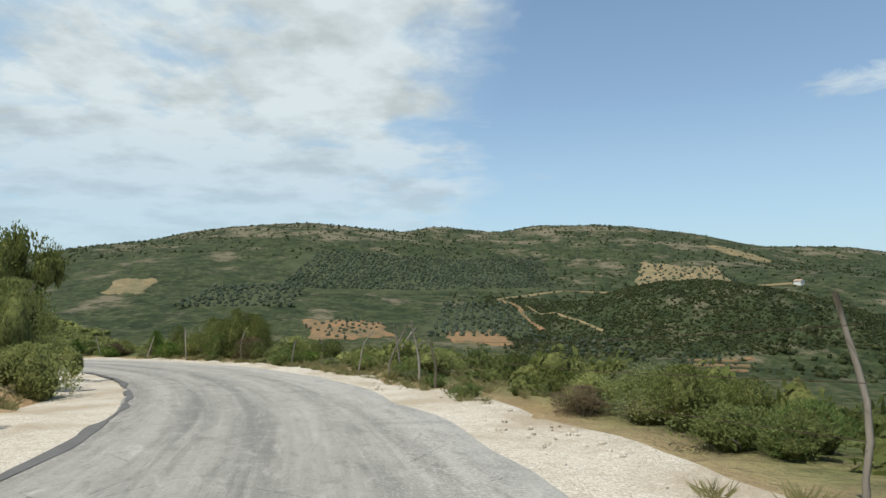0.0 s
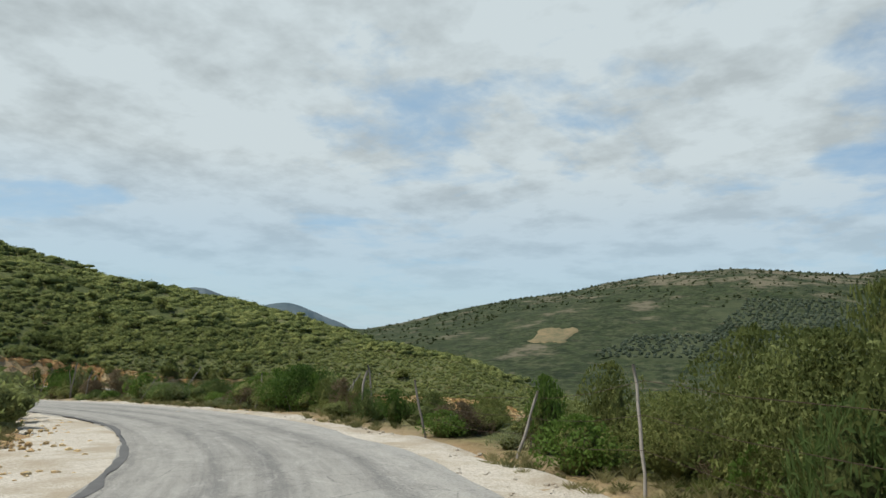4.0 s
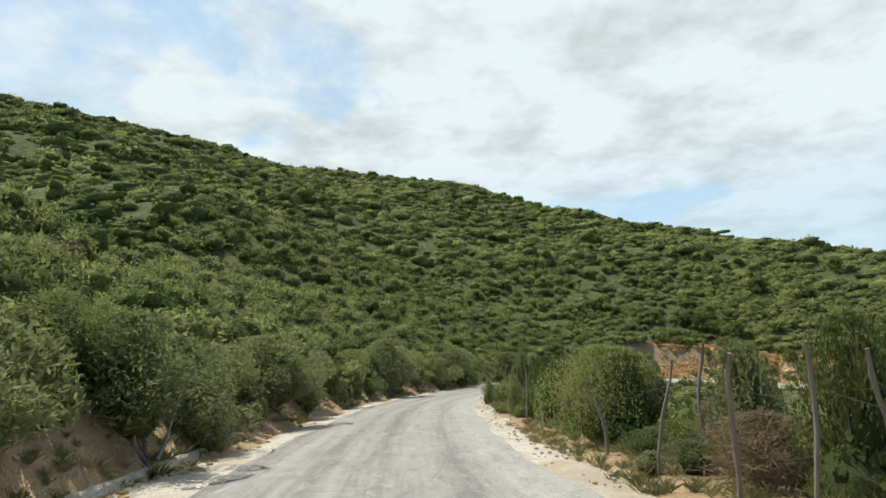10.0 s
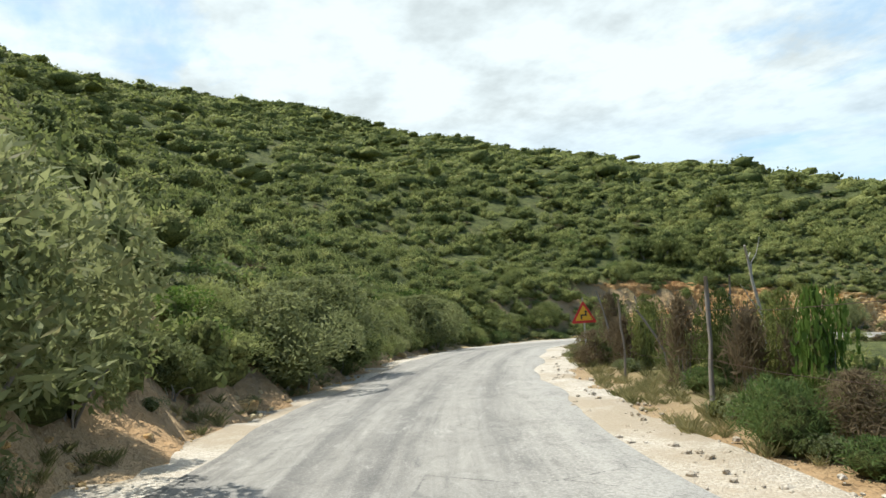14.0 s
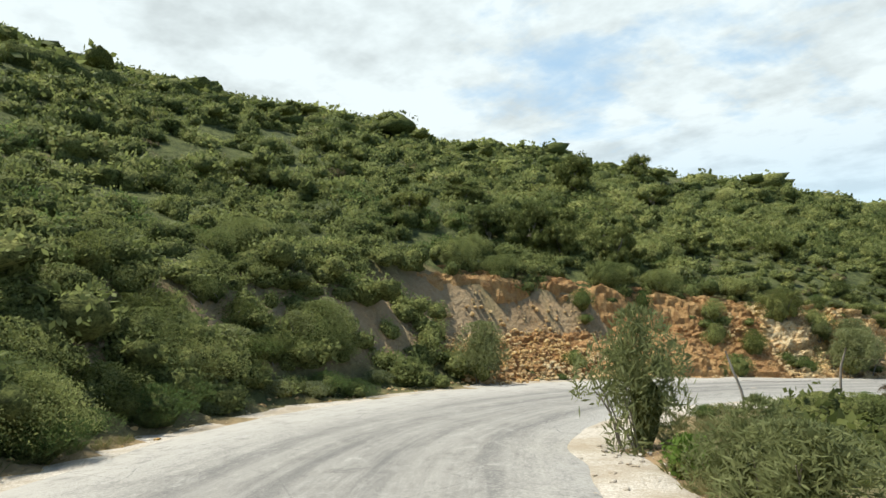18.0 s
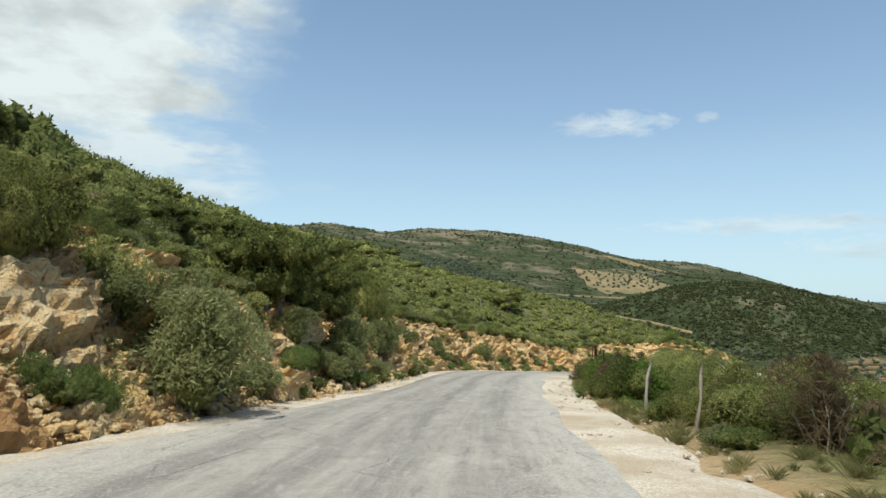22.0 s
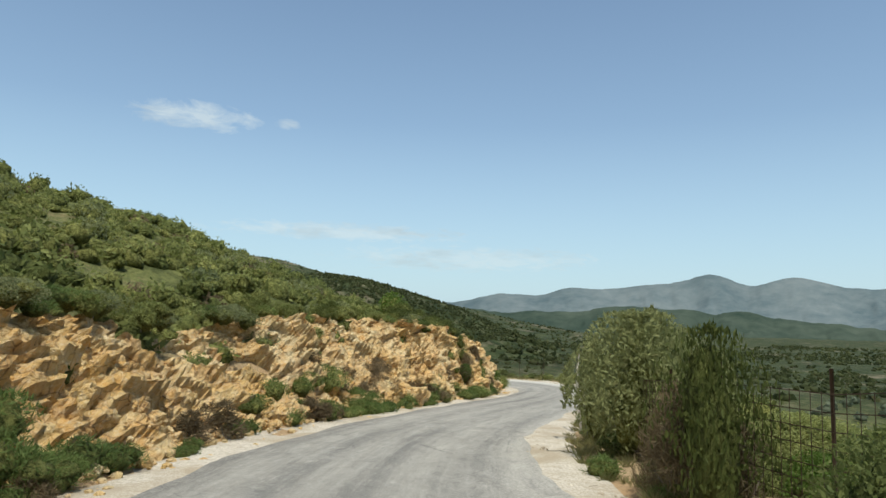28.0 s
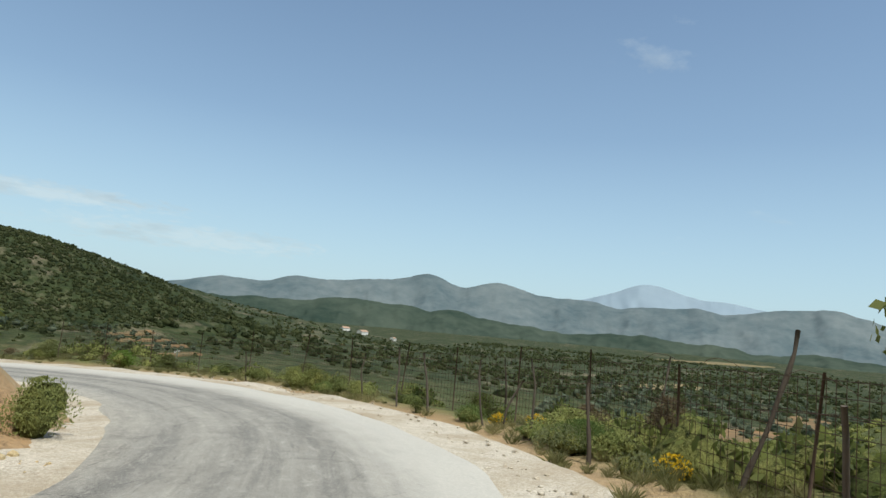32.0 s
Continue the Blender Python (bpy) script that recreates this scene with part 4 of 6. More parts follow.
p, d, s = sow(16000, (-650, 800, 260, 1120), far_keep, 5)
scatter("far_scrub", FAR, p, sizes_of(len(p), 0.7, 2.5, 5), [LEAF_FAR, LEAF_FAR], "dark green scrub on the hill across the valley", "scrub", 5)
p, d, s = sow(6000, (150, 1150, -260, 330), lambda x, y, z, d, s, u: (np.abs(d) > 140) & (u < 0.2 + 0.8 * smooth(-0.2, 0.4, fractal(x, y, 140.0, 4, 97))), 18)
scatter("plain_trees", FAR, p, sizes_of(len(p), 1.5, 4.5, 18), [LEAF_FAR, LEAF_FAR], "dark trees and hedges over the valley floor", "trees", 18)

# ---- things beside the road ----
def part(name, me, parent, label=""):
    ob = new(name, me)
    ob.parent = parent
    return tagged(ob, label) if label else ob


def tube(points, radii, sides=6):
    """A tapered, bent rod through the points. Returns verts and quads."""
    pts, n = np.asarray(points, float), len(points)
    way = np.gradient(pts, axis=0)
    way /= np.linalg.norm(way, axis=1)[:, None] + 1e-9
    ref = np.array([0.0, 0.0, 1.0]) if abs(way[0, 2]) < 0.8 else np.array([1.0, 0.0, 0.0])
    a = np.cross(way, ref)
    a /= np.linalg.norm(a, axis=1)[:, None] + 1e-9
    b = np.cross(way, a)
    ang = np.linspace(0, 2 * math.pi, sides, endpoint=False)
    v = pts[:, None] + np.asarray(radii, float)[:, None, None] * (a[:, None] * np.cos(ang)[None, :, None] + b[:, None] * np.sin(ang)[None, :, None])
    f = []
    for i in range(n - 1):
        for k in range(sides):
            j = (k + 1) % sides
            f.append((i * sides + k, i * sides + j, (i + 1) * sides + j, (i + 1) * sides + k))
    v = np.concatenate([v.reshape(-1, 3), pts[:1], pts[-1:]])
    caps = [(k, (k + 1) % sides, n * sides) for k in range(sides)] + [((n - 1) * sides + (k + 1) % sides, (n - 1) * sides + k, n * sides + 1) for k in range(sides)]
    return v, np.array(f), np.array(caps)


def join(shapes):
    V, F, T, n = [], [], [], 0
    for v, f, t in shapes:
        V.append(v)
        F.append(f + n)
        T.append(t + n)
        n += len(v)
    return np.concatenate(V), [np.concatenate(F), np.concatenate(T)]


def crooked(rng, start, way, length, radius, bend=0.12, steps=6, tip=0.5):
    """A bent stick from start along way."""
    way = np.asarray(way, float) / np.linalg.norm(way)
    p = [np.asarray(start, float)]
    for _ in range(steps):
        way = way + bend * rng.normal(size=3)
        way /= np.linalg.norm(way)
        p.append(p[-1] + way * length / steps)
    r = radius * np.linspace(1, tip, steps + 1) * (1 + 0.12 * rng.normal(size=steps + 1))
    return tube(p, np.abs(r), 6)


PLANTS = {}


def plant_kind(kind, label, leaf_mat, seed, leaves, leaf, lumps, spread, tall, slim, droop, core, stems, category="shrub", fan=False):
    """Small and large shapes of a kind, one metre in radius and in height: an Empty with its crown and its stems."""
    PLANTS[kind] = []
    for k in range(5):
        size = (0, 0, 1, 1, 2)[k]
        rng = np.random.default_rng(seed + k)
        v, t, q = shrub_shape(seed + 7 * k, int(leaves * (0.40, 1.3, 3.6)[size]), leaf * (1.2, 0.66, 0.40)[size], lumps + (0, 6, 14)[size], spread, tall, slim, droop, core, BALL2 if core > 0 else BALL1, 0.75 if slim < 0.4 else 0.35, fan)
        wide, high = np.percentile(np.hypot(v[:, 0], v[:, 1]), 93), np.percentile(v[:, 2], 97)
        v = v / np.array([wide, wide, high])
        inner = v[:len(v) - 4 * len(q)]
        inner[:, :2] *= 0.88 * np.clip(np.sqrt(np.clip(1.0 - ((inner[:, 2:3] - 0.42) / 0.64) ** 2, 0.03, 1)), 0.17, 1)
        inner[:, 2] = np.minimum(inner[:, 2], 0.86 + 0.2 * (inner[:, 2] - 0.86))
        leaf_v = v[len(v) - 4 * len(q):].reshape(-1, 4, 3)
        mid = leaf_v.mean(axis=1)
        far = np.hypot(mid[:, 0], mid[:, 1])
        leaf_v[:, :, :2] += (mid[:, :2] * (np.minimum(1, (1 + 0.25 * (far - 1)) / np.maximum(far, 0.1)) - 1)[:, None])[:, None, :] * (far > 1)[:, None, None]
        leaf_v[:, :, 2] -= (0.8 * np.maximum(mid[:, 2] - 0.95, 0))[:, None]
        dome = np.clip(np.sqrt(np.clip(1.02 - ((mid[:, 2] - 0.42) / 0.66) ** 2, 0.05, 1)), 0.25, 1)
        leaf_v[:, :, :2] += (mid[:, :2] * (dome - 1)[:, None])[:, None, :]
        root = new(kind)
        tagged(root, label, category, kind.replace("_", " ") + "s beside the road")
        me = quick_mesh("crown", v, [t, q], [leaf_mat, CORE], False, values={"tint": np.zeros(len(v))}, kinds=np.r_[np.ones(len(t)), np.zeros(len(q))])
        part("crown", me, root)
        for _ in range(stems):
            stick = crooked(rng, (0.1 * rng.normal(), 0.1 * rng.normal(), -0.15), (0.5 * rng.normal(), 0.5 * rng.normal(), 1.2), 0.9 * rng.uniform(0.7, 1.1), 0.022, 0.18, 5, 0.3)
            part("stem", quick_mesh("stem", *join([stick]), BARK, True), root)
        PLANTS[kind].append([root, False])


plant_kind("mastic_shrub", "rounded green mastic shrub on stony ground", LEAF_MASTIC, 100, 2500, 0.095, 12, 0.62, 0.95, 0.45, 0.0, 0.70, 2)
plant_kind("broom_shrub", "dense dark green cushion shrub with fine twigs", LEAF_BROOM, 120, 2300, 0.14, 8, 0.55, 0.85, 0.16, -0.3, 0.76, 2)
plant_kind("sage_shrub", "low grey-green sage shrub on gravel", LEAF_SAGE, 140, 2100, 0.085, 10, 0.6, 0.7, 0.5, 0.0, 0.74, 2)
plant_kind("evergreen_shrub", "dense dark evergreen shrub with small leathery leaves", LEAF_DARK, 260, 2500, 0.095, 13, 0.66, 1.0, 0.5, 0.0, 0.70, 3)
plant_kind("grey_green_shrub", "loose grey-green shrub with narrow leaves and bare stems", LEAF_OLIVE, 160, 2900, 0.105, 18, 0.8, 0.95, 0.34, 0.0, 0.62, 6, fan=True)
plant_kind("oleander", "tall oleander bush with long pale leaves", LEAF_OLIVE, 180, 3000, 0.125, 18, 0.75, 1.1, 0.20, -0.1, 0.55, 7, fan=True)
plant_kind("bright_shrub", "bright green leafy shrub under the fence", LEAF_FIG, 200, 2000, 0.115, 13, 0.68, 0.95, 0.62, 0.0, 0.70, 3)
plant_kind("dry_shrub", "brown half-dead shrub of bare twigs", LEAF_DRY, 220, 2300, 0.17, 14, 0.75, 1.0, 0.10, -0.1, 0.0, 7, fan=True)
plant_kind("flowering_broom", "small shrub covered in yellow flowers", FLOWER, 240, 900, 0.10, 7, 0.6, 0.9, 0.6, 0.0, 0.75, 2)


def oak(seed):
    """A small evergreen oak, one metre in crown radius: trunk, limbs, crown of many clumps."""
    rng = np.random.default_rng(seed)
    root = new("evergreen_oak")
    tagged(root, "small evergreen oak with a dark uneven crown", "tree", "oaks on the slope")
    sv, sf = join([crooked(rng, (0, 0, -0.2), (0.1, 0.05, 1), 0.75, 0.09, 0.10, 6, 0.6)])
    part("trunk", quick_mesh("trunk", sv, sf, BARK, True), root)
    ends = []
    for k in range(7):
        w = np.array([math.cos(k * 0.9 + rng.uniform(0, 0.5)), math.sin(k * 0.9), rng.uniform(0.5, 1.3)])
        s = crooked(rng, (0.05 * w[0], 0.05 * w[1], rng.uniform(0.15, 0.5)), w, rng.uniform(0.5, 0.8), 0.045, 0.16, 5, 0.35)
        part("limb", quick_mesh("limb", *join([s]), BARK, True), root)
        ends.append(s[0][-1])
    V, T, Q, n = [], [], [], 0
    for k, c in enumerate(ends + [np.array([0, 0, 0.95]), np.array([0.3, -0.1, 0.6]), np.array([-0.3, 0.2, 0.5]), np.array([0.0, 0.4, 0.3]), np.array([0.1, -0.5, 0.3]), np.array([-0.5, -0.2, 0.25]), np.array([0.55, 0.2, 0.25])]):
        v, t, q = shrub_shape(seed * 31 + k, 620, 0.115, 5, 0.7, 0.75, 0.6, 0.0, 0.68)
        sc = rng.uniform(0.36, 0.52)
        V.append(v * sc + c - np.array([0, 0, 0.3 * sc]))
        T.append(t + n)
        Q.append(q + n)
        n += len(v)
    v, T, Q = np.concatenate(V), np.concatenate(T), np.concatenate(Q)
    part("crown", quick_mesh("crown", v, [T, Q], [LEAF_DARK, CORE], False, values={"tint": np.zeros(len(v))}, kinds=np.r_[np.ones(len(T)), np.zeros(len(Q))]), root)
    return root


PLANTS["oak"] = [[oak(301), False], [oak(302), False]]
SHAPE = {"evergreen_shrub": 1.1, "mastic_shrub": 1.0, "broom_shrub": 0.85, "sage_shrub": 0.75, "grey_green_shrub": 1.35, "oleander": 1.8, "bright_shrub": 1.05, "dry_shrub": 1.2, "flowering_broom": 0.9, "oak": 1.5}
turns = np.random.default_rng(77)


def on_face(s, d):
    """A place on the ground or on the bank's face, d metres from the centre at station s."""
    p = on_road(np.array([s]), np.array([d]))[0]
    k = min(int(s), len(ROAD) - 1)
    z = sheet(p[0], p[1])[0]
    if 738 < s < 842 and d > HALF + ROAD[k, 3]:
        el, bh, br = d - HALF - ROAD[k, 3], ROAD[k, 4], ROAD[k, 5]
        v = el / br
        if v < 1.2:
            z = max(z, ROAD[k, 2] + bh * float(bank_shape(v, s)) + max(el - br, 0) * ROAD[k, 6])
    if s > 756 and d > HALF + ROAD[k, 3]:
        v = (d - HALF - ROAD[k, 3]) / ROAD[k, 5]
        z += 0.28 * float(smooth(0.15, 0.6, v)) * float(smooth(1.6, 1.2, v))
    p[2] = z
    return p


def plant(kind, rows, stretch=1.0):
    """Plants of a kind at stations and offsets, with radius and height."""
    for s, d, r, h in rows:
        slot = PLANTS[kind][int(turns.integers(0, 2)) if len(PLANTS[kind]) == 2 else min(int(turns.integers(0, 2)) + (0 if r < 0.55 else 2 if r < 1.1 else 4), 4)]
        r = min(r, 0.75 * h) if kind == "oak" else min(r, 1.3 * h)
        p = on_face(s, d)
        m = Matrix.Translation(p) @ Matrix.Rotation(turns.uniform(0, 6.28), 4, "Z") @ Matrix.Diagonal((r * stretch, r * stretch, h / (1.5 if kind == "oak" else 1.0), 1))
        if slot[1]:
            copy_thing(slot[0], m @ Matrix.Diagonal([1 / c for c in slot[0].scale] + [1]))
        else:
            slot[0].matrix_basis, slot[1] = m, True


plant("evergreen_shrub", [
    (573.2, -6.9, 0.8, 0.6), (594.5, -7.2, 1.17, 1.98), (596.3, -6.1, 1.5, 2.13), (625.4, -6.8, 1.24, 1.07),
    (677.3, -5.3, 0.52, 1.49), (774.1, -5.8, 0.54, 1.22), (800.1, -5.1, 0.8, 1.2), (849.8, -6.9, 0.7, 0.65),
    (856.5, -5.6, 0.7, 0.8),
])
plant("oak", [
    (585, 4.9, 1.445, 6.16), (740, 22, 1.5, 2.3), (744, 17, 1.5, 2.2), (747.4, 16, 1.3, 2.6),
    (748, 21, 1.4, 2), (748.6, 14.4, 1.6, 4), (749.6, 13.2, 1.3, 3.2), (752, 12.4, 1.3, 3),
    (752, 18, 1.3, 1.9), (764, 13, 1.2, 1.8), (767.9, 5.3, 0.98, 2.78), (768.4, 5.6, 1.6, 3.2),
    (773.4, 5.9, 1.5, 2.9), (781, 15, 1.1, 1.6), (783.4, 8.5, 1.47, 3.23), (829.5, 6, 0.67, 1.33),
])
plant("grey_green_shrub", [
    (620.4, 4.1, 1.2, 1.7), (623.1, 4, 0.8, 1.7), (636.7, 4.1, 1.2, 1.7), (647, 3.9, 1, 1.7),
    (654.1, 3.4, 1.2, 1.7), (658, 4, 0.91, 1.7), (661.2, 3.6, 1.2, 1.7), (665, 3.7, 1.2, 1.7),
    (720.1, 5, 1.7, 3.11), (720.9, 5.2, 1.7, 3.05),
    (760.5, 4.6, 1.36, 2.36), (769.6, 3.7, 0.95, 1.35), (770.3, 4, 0.81, 1.4),
    (775.8, 4.1, 0.82, 1.46), (776.9, 3.9, 0.69, 1.71),
])
plant("grey_green_shrub", [
    (777.4, -5.8, 0.8, 1.13), (801.8, -4.9, 0.74, 1.2), (813.2, -5.3, 0.9, 1.9), (815.4, -5.1, 1, 2.1),
    (817, -5.5, 1.5, 2.9), (819.2, -6.3, 1.3, 3), (835, -5.4, 0.7, 0.8),
])
plant("oleander", [
    (591.7, -7.5, 0.46, 0.82), (665.1, -4.7, 0.55, 1.52), (722, -4.4, 0.7, 1.0), (723.6, -4.7, 0.7, 1.1),
])
plant("mastic_shrub", [
    (567.3, -6.1, 0.69, 0.55), (571.7, 4.4, 0.65, 1.73), (578.5, 4, 1, 1.4), (581, 4.2, 1.1, 1.5),
    (582, 4.9, 1.34, 2.87), (589.7, -7.2, 0.8, 0.94), (596.2, -6.1, 1.15, 2.05), (653.3, -5.2, 1.27, 2.16),
    (699.2, -7.2, 0.61, 1.49), (736.4, 7.7, 1.47, 2.15),
    (778.6, 3.1, 0.82, 1.03), (794.3, 3.8, 0.96, 1.2),
    (796.1, 3.7, 0.44, 0.49), (798.4, -5.6, 0.64, 1.2),
])
plant("mastic_shrub", [
    (804, -4.7, 0.8, 1.2), (804.5, 5.7, 0.46, 0.79), (818.4, 3.7, 0.77, 0.71), (835.2, 3.5, 0.38, 0.76),
    (839, 3.6, 0.44, 0.72), (844, 3.6, 0.61, 0.85), (857.3, -5.5, 0.7, 0.8),
])
plant("broom_shrub", [
    (567.1, -7.1, 0.56, 0.63), (578.6, -6.0, 0.9, 0.6), (582.5, -5.9, 0.45, 0.52), (611.2, -6.1, 0.49, 0.6),
    (625.4, -6.6, 1.5, 1.12), (673.2, -4.8, 0.91, 1.22), (686.1, -4.9, 0.54, 0.72), (699.6, -5.4, 0.43, 0.57),
    (762.2, -5.5, 0.42, 0.42), (766.8, 4.3, 0.58, 0.63), (768.1, 4.2, 0.64, 0.7),
    (774.5, -5.3, 0.53, 0.42), (775, 3.4, 0.24, 0.42), (786.5, 3.7, 0.77, 0.86), (794.4, 3.8, 0.53, 0.74),
    (799.1, 3.8, 0.37, 0.41), (802.1, 4, 0.38, 0.54),
])
plant("broom_shrub", [
    (804.5, 3.8, 0.58, 0.51), (806.9, 3.7, 0.53, 0.6), (815.3, 3.7, 0.46, 0.55), (816.8, 3.7, 0.42, 0.47),
    (827.7, 3.4, 0.37, 0.64), (844.5, -5.5, 0.61, 0.58),
])
plant("sage_shrub", [
    (569.4, -6.3, 0.88, 0.53), (617.6, -7.5, 0.82, 0.59), (628.2, -5.6, 1.08, 0.98), (630.3, -6.2, 0.99, 1.1),
    (641.5, 4.2, 0.4, 0.44), (654.8, -4.9, 0.3, 0.32), (676.5, 3.4, 0.47, 0.94), (677.1, -4.6, 0.4, 0.51),
    (844.5, -5.1, 0.7, 0.52),
])
plant("bright_shrub", [
    (615.9, -6, 0.78, 0.98), (618, -6, 1.5, 1.33), (620.8, -7.2, 1.43, 1.58), (621.2, -6.6, 1.5, 1.41),
    (631.4, -5.9, 1, 1.5), (640.5, -5.8, 1.14, 1.7), (641.6, -6.1, 0.95, 2.11), (659.6, -5, 0.51, 1.12),
    (767.4, -6.1, 0.85, 1.2), (866.6, -5.5, 0.7, 0.8),
])
plant("dry_shrub", [
    (570.3, -5.8, 0.67, 0.48), (606.2, -6.1, 0.85, 0.85), (612.3, -6, 0.55, 0.9), (636.6, -5.7, 0.85, 1.1),
    (637.6, -5.8, 0.85, 1.1), (638.7, -6.6, 0.57, 1.1), (649.7, -6.2, 0.85, 1.1), (657.7, -5.7, 0.85, 1.1),
    (692.9, -7.3, 0.85, 1.1), (702.7, -7.1, 0.84, 1.1), (761.5, -6.6, 0.43, 0.99),
    (785.4, -5.2, 0.7, 1.0), (795.2, 3.8, 0.67, 1.1), (807.1, -4.7, 0.77, 1.1),
    (821.7, 3.6, 0.85, 0.88), (825.9, -4.6, 0.6, 0.8), (832.4, 3.6, 0.53, 1.05),
])
plant("dry_shrub", [
    (835.2, 3.8, 0.48, 1.05), (846.3, -7.1, 0.6, 0.7),
])
plant("flowering_broom", [
    (843, -6.4, 0.42, 0.42), (846.6, -6, 0.26, 0.32),
])


plant("evergreen_shrub", [
    (588, -5.8, 0.46, 0.82), (589.2, -6.2, 0.61, 0.9), (593.8, -6.6, 0.68, 2.23), (594.5, -6.6, 1.4, 2.4),
    (596.2, -7, 0.82, 2.7), (597.5, -6.3, 0.8, 2.27), (599.2, -6.5, 1.41, 1.35), (600.8, -6.4, 0.69, 1.87),
    (612.5, -6, 0.6, 1.32), (614.8, -6, 0.55, 1.34), (646.5, -6.2, 0.71, 2.19), (653, -5.8, 0.84, 1.93),
    (653.8, -6, 0.76, 1.49), (657, -6.2, 0.72, 1.51), (661.2, -5.6, 0.91, 1.46), (663.8, -5.8, 1.2, 2.14),
    (668.2, -6, 0.65, 1.69), (670.2, -6, 0.65, 1.86), (677.8, -5.6, 0.65, 1.77), (688, -6, 0.59, 1.73),
    (690.8, -6.2, 0.56, 1.84), (696.2, -5.8, 0.46, 1.47), (698, -6.2, 0.67, 2.02), (702.5, -7, 0.64, 1.9),
])
plant("evergreen_shrub", [
    (703.2, -6, 0.63, 2.21), (755.1, 5.7, 0.94, 1.31), (757.3, 6.2, 1.13, 1.72), (760.2, -6.5, 0.73, 1.29),
    (767.5, -5.7, 0.8, 1.4), (769.0, -5.0, 0.6, 0.7), (777.5, -5.4, 0.7, 1.1), (776.9, 4.7, 1.71, 2.6), (796.9, -5.2, 0.5, 1.73),
    (798, -5, 0.47, 2.18), (799.1, -4.8, 0.51, 1.99), (801.9, -4.7, 0.64, 2.22), (806.7, -4.5, 0.72, 2.18),
])
plant("broom_shrub", [
    (567.4, -6.2, 0.47, 0.44), (595.2, -5.3, 0.51, 1.32), (610.8, -5.4, 0.53, 1.06), (625.5, -6.9, 0.74, 0.93),
    (625.5, -6.6, 0.81, 1.04), (628.1, -5.3, 0.84, 0.96), (628.3, -5.3, 0.98, 0.88), (665.8, -4.9, 0.67, 0.46),
    (685.2, -4.7, 0.58, 0.74), (699.2, -5.2, 0.34, 0.64), (745, 6, 0.38, 0.3), (746.3, 6.7, 0.68, 0.8),
    (748.2, 6.5, 0.91, 0.98), (748.4, 9.3, 0.74, 1.02), (749.7, 5.5, 0.96, 1.08), (750.5, 8.3, 0.48, 0.75),
    (751, 8.6, 0.7, 1.19), (753.3, 4.9, 0.85, 1.06), (756.6, 5.1, 0.56, 0.59), (757.2, 4.7, 0.61, 0.64),
    (766.4, 4.2, 0.67, 0.7), (769.1, -4.4, 0.25, 0.22), (771.9, -4.6, 0.38, 0.24), (797.6, 3.8, 0.48, 0.44),
])
plant("broom_shrub", [
    (801.5, 3.7, 0.45, 0.61), (806.4, 3.4, 0.42, 0.62), (817.3, 3.8, 0.42, 0.46), (818.2, 3.8, 0.54, 0.63),
    (827.1, 3.1, 0.37, 0.43), (831.8, 3.5, 0.52, 0.79), (834.6, 3.3, 0.34, 0.76), (844.4, -5.4, 0.59, 0.62),
    (848.2, -5.3, 0.51, 0.42),
])
plant("bright_shrub", [
    (602.5, -6, 0.68, 1.62), (609.2, -5.6, 0.64, 1.11), (616, -6.2, 0.52, 1.6), (616.5, -6, 1.69, 1.93),
    (618, -6.5, 0.91, 1.6), (620, -6.8, 0.47, 1.79), (620.5, -6.4, 0.59, 1.63), (621.1, -6.9, 1.02, 1.32),
    (621.2, -5.8, 0.55, 1.22), (640.8, -6.2, 0.61, 1.87), (642, -6, 0.76, 1.79), (642, -5.9, 0.88, 1.98),
    (672, -5.8, 0.6, 1.96), (687, -6, 0.46, 1.73), (725.6, -4.5, 0.39, 0.55), (769.3, -5.8, 0.85, 1.25),
    (774.9, -5.8, 0.95, 1.35), (833.1, 7.9, 0.79, 1.64), (838.9, 3.6, 0.42, 0.73),
])
plant("oleander", [
    (589.5, -5.6, 0.45, 0.91), (639.5, -6, 0.41, 2.06), (654.4, 4, 1.12, 1.61), (667.7, 3.6, 0.73, 2.06),
    (673.9, -4, 0.48, 1.31), (687.1, 3.8, 0.79, 2.7), (728.7, -4.3, 0.96, 2.35),
])
plant("mastic_shrub", [
    (566.7, -6.6, 0.46, 0.46), (573.7, -6.9, 0.78, 0.57), (618.8, -5.8, 0.76, 1.49), (753.5, 6.6, 0.75, 1.18),
    (754.2, 7.5, 0.94, 1.17), (759.2, 5.6, 0.85, 1.18), (778.2, 4.1, 0.88, 1.59), (803.9, 3.5, 0.53, 0.57),
    (818.7, 5.1, 0.38, 0.65), (819.1, 4.6, 0.3, 0.42),
])
plant("sage_shrub", [
    (570.5, -5.9, 0.51, 0.37), (571.5, -8, 0.95, 0.77), (617.9, -7.4, 0.76, 0.46), (650.7, -5.3, 0.43, 0.46),
    (701.4, 3.7, 0.73, 0.8), (751.7, 5.4, 0.29, 0.7), (752.5, 5, 0.33, 0.52), (801.6, -4.4, 0.35, 0.41),
    (842.2, -5, 0.36, 0.42),
])
